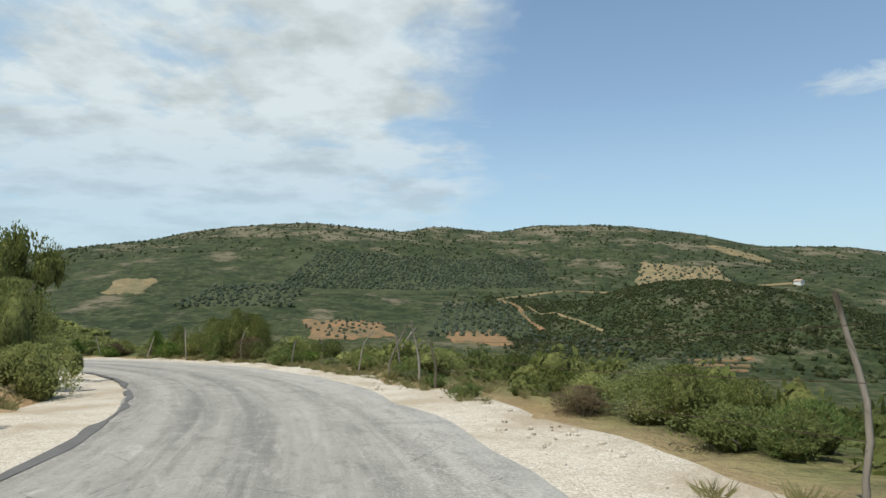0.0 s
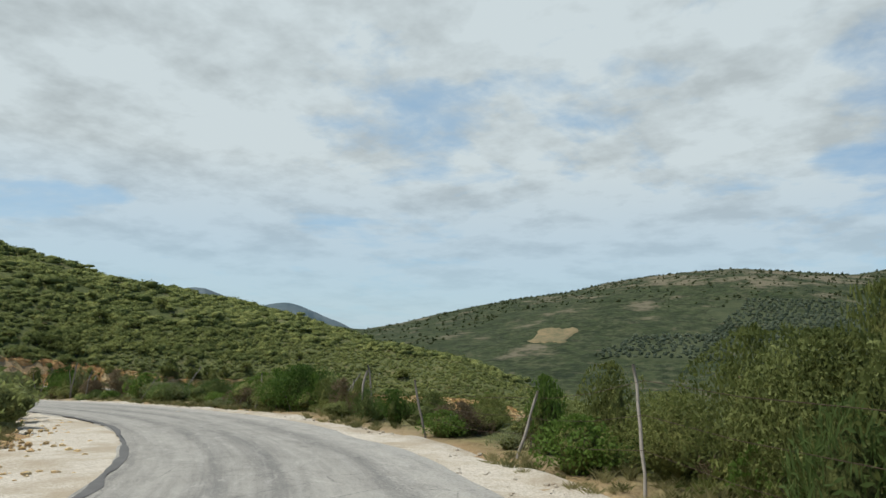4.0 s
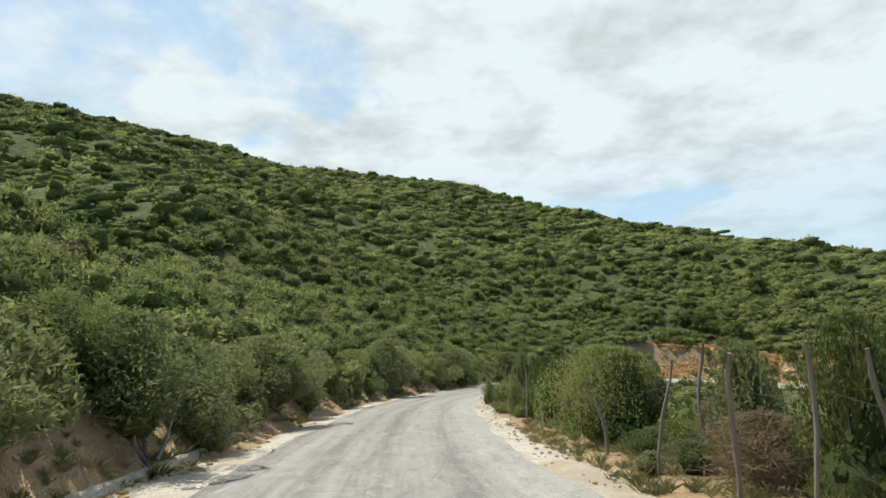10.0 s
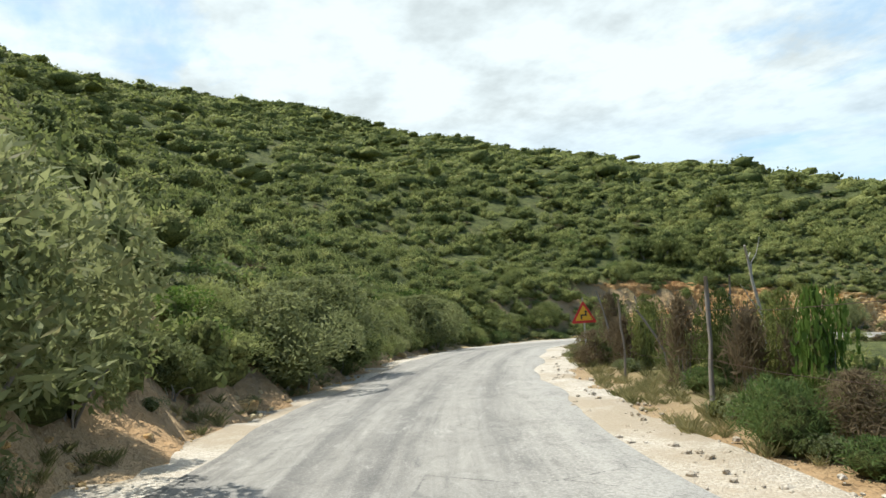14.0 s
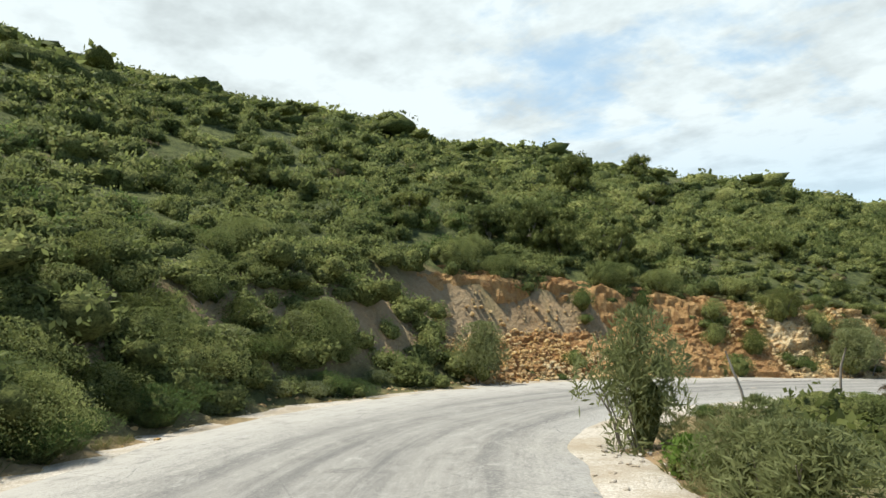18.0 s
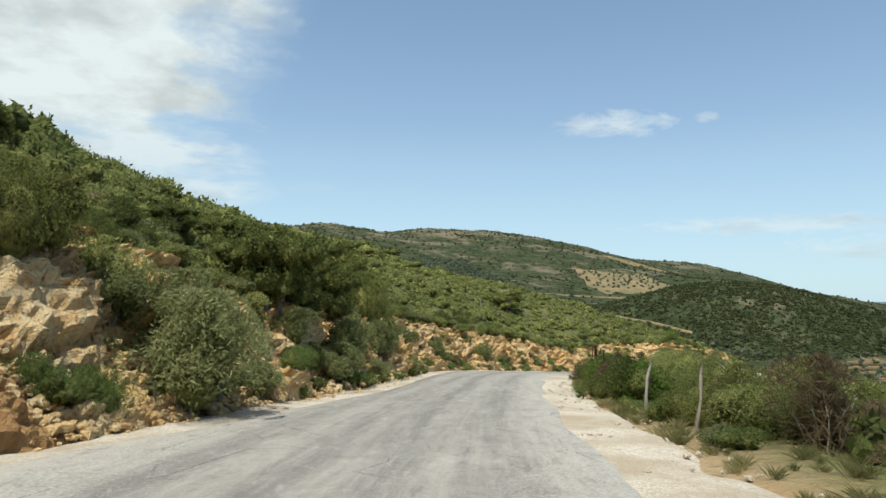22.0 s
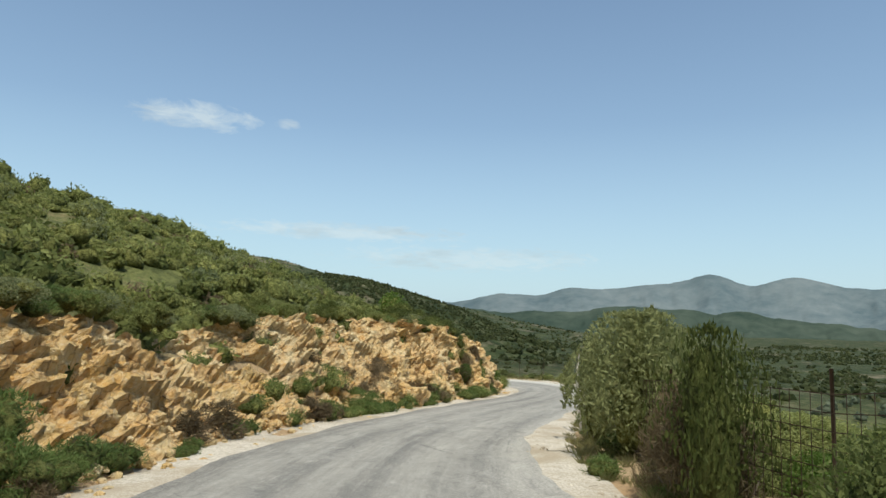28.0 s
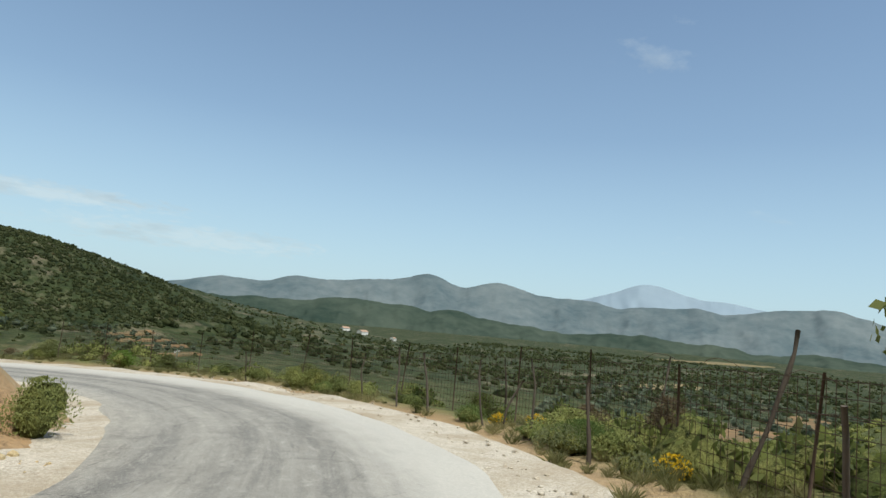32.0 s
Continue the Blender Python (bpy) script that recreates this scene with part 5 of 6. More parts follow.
plant("dry_shrub", [
    (613.2, -5.8, 0.48, 1.32), (634.5, -5.8, 0.76, 1.82), (636.8, -5.4, 0.41, 1.11), (657.8, -5.6, 0.74, 1.54),
    (687.8, -5.4, 0.52, 1.48), (691.5, -5.6, 0.52, 1.74), (696.5, -5.4, 0.47, 1.4), (698.2, -5.6, 0.55, 1.47),
    (700.8, -5.6, 0.66, 2.18), (757.4, -6.7, 0.8, 1.43), (771.0, -5.6, 0.85, 1.25), (772.6, -6.0, 0.8, 1.3),
    (780.4, -4.9, 0.5, 0.8), (798.8, 3.5, 0.35, 0.43), (802.5, -5, 0.66, 1.16),
    (807.7, -4.4, 0.61, 1.43), (808.5, -4.6, 0.58, 1.06), (819.2, 3.7, 0.59, 0.7), (822.3, 3.8, 0.72, 0.71),
    (824.7, 3.5, 0.48, 0.36), (818.6, -4.9, 1.0, 1.6), (820.6, -5.1, 0.9, 1.3), (829.8, -5.2, 0.6, 0.5), (830.4, -5.2, 0.75, 1.0), (832, -5.4, 0.8, 1.1), (834.2, -5.3, 0.85, 1.3), (835.4, -5, 0.7, 1.0), (836.6, -5.6, 0.8, 1.15),
])
plant("dry_shrub", [
    (837.4, 3.5, 0.34, 0.53), (838, -5.8, 0.6, 0.6), (844.4, -7.2, 0.5, 1.1),
])
plant("grey_green_shrub", [
    (645.2, 3.9, 1.22, 2), (648.5, -5.9, 0.73, 1.95), (651.1, 3.7, 1.65, 2.28), (660.8, 3.8, 1.68, 1.97),
    (661.3, 3.6, 1.89, 2.45), (672.2, -5.6, 0.58, 2.63), (683.7, 3.6, 2.08, 3.12), (684.1, 3.7, 1.99, 3.29),
    (684.5, 3.7, 1.97, 3.45), (695.3, 3.4, 2.01, 2.58), (698.1, 3.8, 1.85, 2.71), (699.6, 3.7, 2.21, 2.93),
    (702.3, 4, 1.5, 2.87), (716.8, 4.4, 2.49, 3.3), (717.1, 4.8, 2.54, 2.99), (719.5, 5.2, 2.29, 2.92),
    (741.5, 6.3, 1.31, 2.6), (759.3, 4, 1.47, 2.47), (760.6, 4.3, 1.4, 2.33), (770.6, 3.8, 0.97, 1.98),
    (772.3, 4, 0.88, 1.88), (812.2, -4.9, 1.36, 2.79), (815.2, -5.4, 0.87, 3.07), (815.7, -4.1, 0.62, 2.44),
])
plant("oak", [
    (756.9, 26, 1.91, 4.36), (757.9, 6.2, 0.92, 1.95), (763.5, 26, 1.59, 2.15), (767.7, 5.7, 1.14, 2.78),
    (768.4, 5.9, 2.2, 3.3), (769, 38.4, 1.53, 3.6), (772.9, 5.7, 1.35, 3), (773.4, 5.7, 1.7, 2.8),
    (776, 6.1, 1.19, 2.93), (779.3, 6.6, 1.23, 2.86), (793.5, 15.1, 0.97, 2.1), (813.3, 13.9, 1.93, 2.61),
    (831.2, 6.9, 0.82, 1.55), (835.8, -5.8, 1.7, 3.7),
])
plant("flowering_broom", [
    (842.3, -5.6, 0.34, 0.42), (847.2, -5.4, 0.26, 0.33),
])


# smaller shrubs between them, along the foot of the bank, on its face and along the downhill verge
def fill(kind, count, s0, s1, side, lo, hi, r0, r1, seed):
    rng = np.random.default_rng(seed)
    rows = []
    for _ in range(count):
        s = rng.uniform(s0, s1)
        k = int(s)
        near = HALF + ROAD[k, 3] if side > 0 else HALF + MORE + ROAD[k, 8]
        wide = ROAD[k, 5] if side > 0 else 1.0
        r = rng.uniform(r0, r1)
        rows.append((s, side * (near + rng.uniform(lo, hi) * wide), r, r * SHAPE[kind] * rng.uniform(0.75, 1.15)))
    plant(kind, rows)


fill("grey_green_shrub", 34, 612, 716, 1, 0.0, 0.9, 0.5, 1.05, 1)
fill("mastic_shrub", 60, 612, 732, 1, 0.2, 1.6, 0.6, 1.3, 2)
fill("mastic_shrub", 60, 698, 738, 1, 0.0, 1.1, 0.6, 1.3, 22)
fill("broom_shrub", 24, 705, 739, 1, 0.0, 1.0, 0.5, 1.0, 27)
fill("mastic_shrub", 36, 714, 739, 1, 0.1, 1.0, 0.6, 1.1, 33)
fill("evergreen_shrub", 30, 716, 739, 1, 0.05, 1.0, 0.5, 1.0, 40)
fill("sage_shrub", 20, 716, 739, 1, 0.0, 0.9, 0.4, 0.7, 41)
fill("broom_shrub", 22, 814, 836, 1, -0.12, 0.1, 0.3, 0.55, 39)
fill("dry_shrub", 8, 820, 840, -1, 0.3, 1.3, 0.25, 0.45, 42)
fill("evergreen_shrub", 12, 820, 850, -1, 0.1, 1.5, 0.3, 0.55, 43)
fill("evergreen_shrub", 26, 568, 650, -1, 1.2, 4.0, 0.45, 0.9, 34)
fill("evergreen_shrub", 26, 650, 716, -1, 1.0, 3.5, 0.5, 0.9, 35)
fill("evergreen_shrub", 30, 792, 836, 1, 0.9, 1.3, 0.3, 0.6, 36)
fill("evergreen_shrub", 16, 826, 839, 1, 0.1, 1.1, 0.25, 0.5, 37)
fill("evergreen_shrub", 20, 758, 800, 1, 0.8, 2.5, 0.5, 1.0, 38)
fill("grey_green_shrub", 14, 706, 738, 1, -0.03, 0.4, 0.5, 1.1, 28)
fill("bright_shrub", 14, 690, 736, 1, 0.2, 1.6, 0.6, 1.2, 24)
fill("sage_shrub", 14, 716, 740, 1, 0.0, 0.4, 0.3, 0.6, 23)
fill("sage_shrub", 16, 612, 722, 1, -0.1, 0.3, 0.25, 0.5, 3)
fill("broom_shrub", 5, 741, 758, 1, 0.0, 0.7, 0.35, 0.65, 4)
fill("mastic_shrub", 22, 736, 757, 1, 0.95, 1.4, 0.7, 1.3, 5)
fill("oak", 7, 745, 776, 1, 2.2, 5.0, 0.9, 1.4, 30)
fill("broom_shrub", 50, 756, 836, 1, -0.1, 0.25, 0.25, 0.6, 6)
fill("broom_shrub", 34, 786, 836, 1, -0.15, 0.15, 0.3, 0.65, 31)
fill("dry_shrub", 14, 786, 836, 1, -0.1, 0.2, 0.3, 0.5, 32)
fill("sage_shrub", 46, 760, 832, 1, 0.85, 1.35, 0.35, 0.8, 25)
fill("broom_shrub", 30, 756, 832, 1, 0.8, 1.3, 0.35, 0.7, 26)
fill("dry_shrub", 18, 756, 832, 1, 0.0, 0.5, 0.25, 0.5, 7)
fill("mastic_shrub", 34, 756, 832, 1, 0.7, 1.35, 0.35, 0.9, 8)
fill("grey_green_shrub", 10, 759, 790, 1, 0.0, 0.5, 0.4, 0.8, 9)
fill("bright_shrub", 22, 575, 668, -1, 0.9, 3.0, 0.4, 0.9, 10)
fill("mastic_shrub", 22, 566, 716, -1, 0.8, 4.0, 0.5, 1.1, 11)
fill("dry_shrub", 16, 590, 712, -1, 0.8, 3.5, 0.5, 1.0, 12)
fill("sage_shrub", 26, 566, 716, -1, 0.2, 1.4, 0.3, 0.6, 13)
fill("broom_shrub", 24, 566, 716, -1, 0.2, 2.0, 0.3, 0.8, 14)
fill("mastic_shrub", 34, 736, 826, -1, 1.6, 4.5, 0.6, 1.3, 15)
fill("dry_shrub", 8, 745, 826, -1, 0.9, 3.0, 0.35, 0.7, 16)
fill("evergreen_shrub", 9, 752, 806, -1, 1.0, 2.6, 0.35, 0.7, 44)
fill("broom_shrub", 24, 736, 866, -1, 0.1, 1.4, 0.25, 0.6, 17)
fill("bright_shrub", 12, 760, 815, -1, 1.6, 3.2, 0.6, 1.1, 18)
fill("sage_shrub", 18, 736, 866, -1, 0.1, 1.2, 0.25, 0.5, 19)
fill("mastic_shrub", 16, 842, 885, -1, 0.6, 3.0, 0.4, 0.8, 20)
fill("dry_shrub", 6, 832, 875, -1, 1.4, 3.0, 0.3, 0.5, 29)
fill("grey_green_shrub", 7, 850, 885, -1, 1.2, 3.5, 0.5, 0.9, 21)


for kind in PLANTS:
    for root, used in PLANTS[kind]:
        if not used:
            for ob in list(root.children) + [root]:
                bpy.data.objects.remove(ob)


# ---- fences ----
def build_wood(t, p, dark=(0.10, 0.085, 0.068), light=(0.34, 0.30, 0.25), pale=0.45):
    co = place_of(t)
    w = t.nodes.new("ShaderNodeMapping")
    w.inputs["Scale"].default_value = (18, 18, 2.2)
    t.links.new(co, w.inputs[0])
    n = noise_node(t, w.outputs[0], 1.0, 6.0, 0.65)
    r = t.nodes.new("ShaderNodeObjectInfo").outputs["Random"]
    c = mix_colour(t, n, dark, light)
    t.links.new(mix_colour(t, ramp(t, r, [(0.55, 0.0), (1.0, pale)]), c, (0.40, 0.365, 0.32)), p.inputs["Base Color"])
    relief(t, p, n, 0.5, 0.01)


WOOD = material("weathered_wood", build_wood)
DARKWOOD = material("dark_wood", lambda t, p: build_wood(t, p, (0.030, 0.024, 0.019), (0.11, 0.088, 0.068), 0.1))


def build_rust(t, p):
    n = noise_node(t, place_of(t), 9.0, 5.0, 0.7)
    t.links.new(mix_colour(t, n, (0.035, 0.027, 0.021), (0.11, 0.066, 0.045)), p.inputs["Base Color"])


RUST = material("rusted_wire", build_rust, 0.75, 0.3)
rods = np.random.default_rng(5)


def stick_fence(name, rows, wires, label, mat=WOOD):
    """Crooked sticks with strands of wire: rows are station, height, lean along the road."""
    root = new(name)
    tagged(root, label, "fence")
    tops = []
    for s, h, lean in rows:
        k = int(s)
        p = on_face(s, -(HALF + MORE + ROAD[k, 8] + 0.7))
        way = np.array([*(TANG[k] * lean), h]) + np.array([0.06 * rods.normal(), 0.06 * rods.normal(), 0])
        me = quick_mesh("post", *join([crooked(rods, p - np.array([0, 0, 0.25]), way, h + 0.25, rods.uniform(0.025, 0.041), 0.10, 7, 0.7)]), mat, True)
        part("post", me, root)
        tops.append((p, way / np.linalg.norm(way), h))
    for f in wires:
        line = []
        for (p, w, h), (p2, w2, h2) in zip(tops, tops[1:]):
            a, b = p + w * h * f, p2 + w2 * h2 * f
            for u in (0.0, 0.33, 0.66):
                line.append(a * (1 - u) + b * u - np.array([0, 0, 0.10 * math.sin(math.pi * u)]))
        line.append(tops[-1][0] + tops[-1][1] * tops[-1][2] * f)
        part("wire", quick_mesh("wire", *join([tube(line, np.full(len(line), 0.004), 3)]), RUST, True), root, "thin sagging rusted wire")


stick_fence("stick_fence", [
    (564.4, 1.77, -0.06), (575.7, 1.42, -0.06), (576.8, 1.76, -0.04), (578.8, 1.78, -0.08), (581.3, 1.61, -0.24), (587.1, 1.06, -0.07),
    (592.5, 1.66, -0.2), (598, 1.8, -0.07), (601.9, 1.37, -0.12), (606.0, 1.5, -0.1),
], (0.35, 0.6, 0.85), "fence of crooked grey sticks and wire along the verge")
stick_fence("stick_fence", [
    (635.8, 1.8, -0.18), (637.6, 1.8, -0.19), (642.2, 1.62, -0.14), (645, 1.78, -0.23), (646.4, 1.8, -0.16), (648.6, 1.72, -0.17),
    (651.2, 1.42, -0.11), (657.2, 1.48, -0.12), (660.6, 1.8, -0.21), (670.5, 2.1, -0.2), (677, 2.2, -0.3), (681.5, 2.1, -0.25),
    (688, 2, 0.2), (694, 1.9, -0.3),
], (0.4, 0.75), "fence of leaning sticks and wire in the scrub")
stick_fence("stick_fence", [
    (740, 1.7, 0.1), (746.5, 1.8, -0.1), (752, 1.7, 0.2), (753.5, 1.49, -0.09), (759.4, 1.33, -0.07), (763.1, 1.32, -0.08),
], (0.5, 0.85), "fence of crooked sticks and wire below the road")
stick_fence("stick_fence", [
    (826.5, 1.5, 0.05), (838.2, 1.5, -0.1), (843.5, 1.5, -0.13),
    (845.7, 1.71, -0.02), (846.8, 1.25, -0.06), (850.1, 1.68, 0.05), (851.7, 1.8, -0.09), (853.5, 1.53, -0.04), (859.9, 1.2, -0.06),
], (0.9,), "crooked sticks leaning in front of the wire mesh", DARKWOOD)


def old_posts(rows, label, mat=WOOD):
    """Crooked posts of an older fence: station, offset, height, lean along and across the road, radius; strands of wire between near ones."""
    root = new("old_fence")
    tagged(root, label, "fence")
    tops = []
    for s, d, h, along, across, r in rows:
        k, p = int(s), on_face(s, d)
        way = np.array([*(TANG[k] * along + NORM[k] * across), h])
        part("post", quick_mesh("post", *join([crooked(rods, p - np.array([0, 0, 0.3]), way, np.linalg.norm(way) + 0.3, r, 0.11 if mat is WOOD else 0.05, 8, 0.72)]), mat, True), root)
        tops.append(p + way * 0.72)
    for a, b in zip(tops, tops[1:]):
        if np.linalg.norm(a - b) < 8:
            part("wire", quick_mesh("wire", *join([tube([a, (a + b) / 2 - np.array([0, 0, 0.12]), b], [0.004, 0.004, 0.004], 3)]), RUST, True), root, "thin sagging rusted wire")


old_posts([
    (579.2, -5.6, 1.6, 0.01, 0.05, 0.036), (582.9, -7.5, 1.02, -0.17, -0.64, 0.035), (584.9, -8.0, 1.71, -0.25, -0.83, 0.05),
    (587.2, -6.9, 0.57, -0.09, -0.24, 0.035), (588.5, -7.2, 1.07, -0.07, -0.17, 0.04),
], "bleached crooked fence posts leaning above the valley")
old_posts([
    (610.8, -5.3, 1.73, -0.04, -0.17, 0.05), (615.0, -8.0, 1.96, -0.09, -0.26, 0.05), (616.5, -7.9, 1.32, -0.14, -0.38, 0.045),
    (616.9, -8.4, 1.26, -0.09, -0.25, 0.04), (617.2, -7.6, 1.78, -0.38, -0.94, 0.035), (619.2, -5.3, 1.71, -0.01, -0.05, 0.045),
    (625.0, -7.4, 1.95, -0.14, -0.46, 0.055), (630.8, -5.3, 1.61, -0.19, -0.47, 0.035), (631.9, -8.4, 2.17, -0.27, -0.63, 0.04),
    (637.2, -5.3, 1.65, -0.02, -0.17, 0.04), (639.0, -5.3, 2.37, 0.01, 0.09, 0.05), (645.5, -6.0, 1.71, 0.03, 0.2, 0.035),
    (649.6, -5.9, 1.94, -0.05, -0.3, 0.035), (654.1, -5.5, 1.5, 0.0, 0.02, 0.05),
], "grey crooked fence posts in the green scrub")
old_posts([
    (691.1, -6.3, 1.01, 0.03, -0.62, 0.03), (694.4, -6.0, 1.75, 0.01, -0.1, 0.035), (695.4, -8.0, 2.19, 0.0, -0.03, 0.035),
    (699.8, -5.5, 2.27, -0.04, 0.34, 0.035), (700.0, -6.3, 2.09, 0.0, -0.03, 0.04),
], "thin bare fence sticks in the dry hedge")


old_posts([
    (841.5, -6.0, 2.4, -0.15, -0.83, 0.045), (845.5, -8.0, 2.1, -0.16, -0.46, 0.03), (847.5, -5.3, 1.5, 0.21, 0.45, 0.028),
    (849.6, -7.6, 1.7, 0.1, 0.19, 0.03),
], "dark leaning posts standing at the wire mesh", DARKWOOD)


def mesh_fence(name, s0, s1, step, height, off, label):
    """Thin metal posts with welded wire mesh between them."""
    root = new(name)
    tagged(root, label, "fence")
    at = np.arange(s0, s1, step)
    feet = [on_face(s, -(HALF + MORE + ROAD[int(s), 8] + off)) for s in at]
    for p in feet:
        lean = np.array([0.05 * rods.normal(), 0.05 * rods.normal(), 1])
        part("post", quick_mesh("post", *join([tube([p - np.array([0, 0, 0.3]), p + lean * height * rods.uniform(1.02, 1.2)], [0.022, 0.02], 5)]), RUST, True), root)
    for a, b in zip(feet, feet[1:]):
        rods_of = []
        n = max(2, int(np.linalg.norm(b - a) / 0.17))
        for i in range(n):
            q = a + (b - a) * (i / n)
            rods_of.append(tube([q + np.array([0, 0, 0.02]), q + np.array([0, 0, height])], [0.005, 0.005], 3))
        for j in range(9):
            z = np.array([0, 0, 0.06 + (height - 0.08) * j / 8])
            mid = (a + b) / 2 + z + np.array([0.01 * rods.normal(), 0.01 * rods.normal(), 0.015 * rods.normal()])
            rods_of.append(tube([a + z, mid, b + z], [0.0055, 0.0055, 0.0055], 3))
        part("wire_mesh", quick_mesh("wire_mesh", *join(rods_of), RUST, False), root, "rusted square wire mesh")
    return feet


mesh_fence("wire_mesh_fence", 774, 816, 2.4, 1.45, 1.1, "rusted wire mesh fence in front of green bushes")
feet = mesh_fence("wire_mesh_fence", 822, 872, 2.6, 1.68, 1.9, "rusted wire mesh fence above the valley")

# loose barbed wire over the mesh
coil = []
p0, p1 = on_face(838, -7.2), on_face(852, -7.2)
for u in np.linspace(0, 1, 80):
    coil.append(p0 * (1 - u) + p1 * u + np.array([0.10 * math.cos(u * 70), 0.10 * math.sin(u * 70), 1.86 + 0.16 * math.sin(u * 70 + 1.0) - 0.25 * math.sin(math.pi * ((u * 3) % 1))]))
barbed = new("barbed_wire", quick_mesh("barbed_wire", *join([tube(coil, np.full(80, 0.005), 3)]), RUST, True))
tagged(barbed, "loose rusted barbed wire above the mesh fence", "wire")


def dead_branch(s, d, way, length, radius, twigs, seed, label):
    """A bare pale trunk with a few broken twigs."""
    rng = np.random.default_rng(seed)
    root = new("dead_tree")
    tagged(root, label, "dead tree")
    p = on_face(s, d) - np.array([0, 0, 0.2])
    trunk = crooked(rng, p, way, length, radius, 0.09, 9, 0.45)
    part("trunk", quick_mesh("trunk", *join([trunk]), PALE, True), root)
    for _ in range(twigs):
        k = rng.integers(4, 9)
        a = trunk[0][k * 6:(k + 1) * 6].mean(axis=0)
        part("twig", quick_mesh("twig", *join([crooked(rng, a, np.asarray(way) * 0.6 + 0.6 * rng.normal(size=3), length * rng.uniform(0.12, 0.3), radius * 0.4, 0.2, 5, 0.3)]), PALE, True), root)


def build_pale(t, p):
    n = noise_node(t, place_of(t), 10.0, 6.0, 0.7)
    t.links.new(mix_colour(t, n, (0.22, 0.19, 0.155), (0.58, 0.54, 0.47)), p.inputs["Base Color"])
    relief(t, p, n, 0.5, 0.01)


PALE = material("bleached_wood", build_pale)
dead_branch(834.3, -4.6, (0.5, 0.1, 2.6), 3.3, 0.06, 5, 811, "bleached bare trunk leaning in a grey shrub")
dead_branch(818.7, -3.75, (-0.3, 0.15, 2.6), 2.5, 0.045, 2, 812, "tall thin bare stick beside the road")
dead_branch(761.5, -8.0, (-1.0, 0.5, 1.2), 2.0, 0.032, 1, 813, "pale dead branch leaning out of the scrub")
dead_branch(758.0, -7.2, (0.5, 0.2, 0.8), 1.1, 0.035, 1, 814, "short pale dead branch in the grass")
dead_branch(690.0, -6.6, (-0.3, -0.1, 2.2), 2.8, 0.04, 4, 815, "thin bare sapling beside the road")
dead_branch(663.5, -5.8, (-0.5, 0.3, 1.8), 2.0, 0.05, 3, 816, "broken grey trunk in the hedge")
dead_branch(814.0, 12.0, (0.1, 0.0, 1.0), 1.4, 0.03, 9, 817, "bare burnt shrub on the skyline")
dead_branch(809.0, 13.0, (0.0, 0.1, 1.0), 1.3, 0.03, 9, 818, "bare burnt shrub on the skyline")


# ---- road sign ----
def plain(name, colour, rough=0.5, metal=0.0):
    def build(t, p):
        n = noise_node(t, place_of(t), 7.0, 5.0, 0.7)
        t.links.new(mix_colour(t, ramp(t, n, [(0.35, 0.35), (0.75, 0.0)]), colour, tuple(c * 0.62 + 0.03 for c in colour)), p.inputs["Base Color"])
        p.inputs["Metallic"].default_value = metal
    return material(name, build, rough, 0.4)


RED, YELLOW, BLACK, STEEL, WHITE = plain("sign_red", (0.62, 0.03, 0.02)), plain("sign_yellow", (0.80, 0.42, 0.02)), plain("sign_black", (0.02, 0.02, 0.02)), plain("galvanised", (0.42, 0.43, 0.42), 0.55, 0.5), plain("white_paint", (0.78, 0.77, 0.73))


def prism(points, y0, y1):
    """A plate from an outline in x and z, between two depths."""
    n = len(points)
    v = np.array([(x, y0, z) for x, z in points] + [(x, y1, z) for x, z in points], float)
    bm = bmesh.new()
    vs = [bm.verts.new(c) for c in v]
    bm.faces.new(vs[:n][::-1])
    bm.faces.new(vs[n:])
    for i in range(n):
        bm.faces.new((vs[i], vs[(i + 1) % n], vs[n + (i + 1) % n], vs[n + i]))
    bmesh.ops.recalc_face_normals(bm, faces=bm.faces)
    me = bpy.data.meshes.new("plate")
    bm.to_mesh(me)
    bm.free()
    return me


def with_material(me, name, mat):
    me.name = name
    me.materials.append(mat)
    return me


def corner_cut(size, base, cut):
    """A triangle with blunted corners standing on its side."""
    h = size * 0.866
    a, b, c = np.array([-size / 2, base]), np.array([size / 2, base]), np.array([0, base + h])
    out = []
    for p, q, r in ((a, c, b), (b, a, c), (c, b, a)):
        out += [tuple(p + (q - p) * cut), tuple(p + (r - p) * cut)]
    return out


sign_at = on_face(703.0, -4.85)
sign = new("warning_sign")
sign.matrix_basis = Matrix.Translation(sign_at) @ Matrix.Rotation(math.atan2(TANG[700, 1], TANG[700, 0]) - math.pi / 2 + 0.10, 4, "Z")
tagged(sign, "red and yellow triangular bend warning sign on a steel pole", "road sign")
part("pole", quick_mesh("pole", *join([tube([(0, 0.03, -0.4), (0, 0.03, 2.1)], [0.03, 0.03], 10)]), STEEL, True), sign, "galvanised steel pole")
plate = part("plate", with_material(prism(corner_cut(0.92, 1.22, 0.05), -0.004, 0.004), "plate", RED), sign, "red border plate")
part("field", with_material(prism(corner_cut(0.64, 1.31, 0.04), -0.009, -0.005), "field", YELLOW), plate, "yellow field")
arrow = [(-0.115, 1.36), (-0.065, 1.36), (-0.065, 1.475), (0.105, 1.475), (0.105, 1.60), (0.135, 1.60), (0.08, 1.68), (0.02, 1.60), (0.052, 1.60), (0.052, 1.525), (-0.115, 1.525)]
part("arrow", with_material(prism(arrow, -0.013, -0.010), "arrow", BLACK), plate, "black bent arrow")
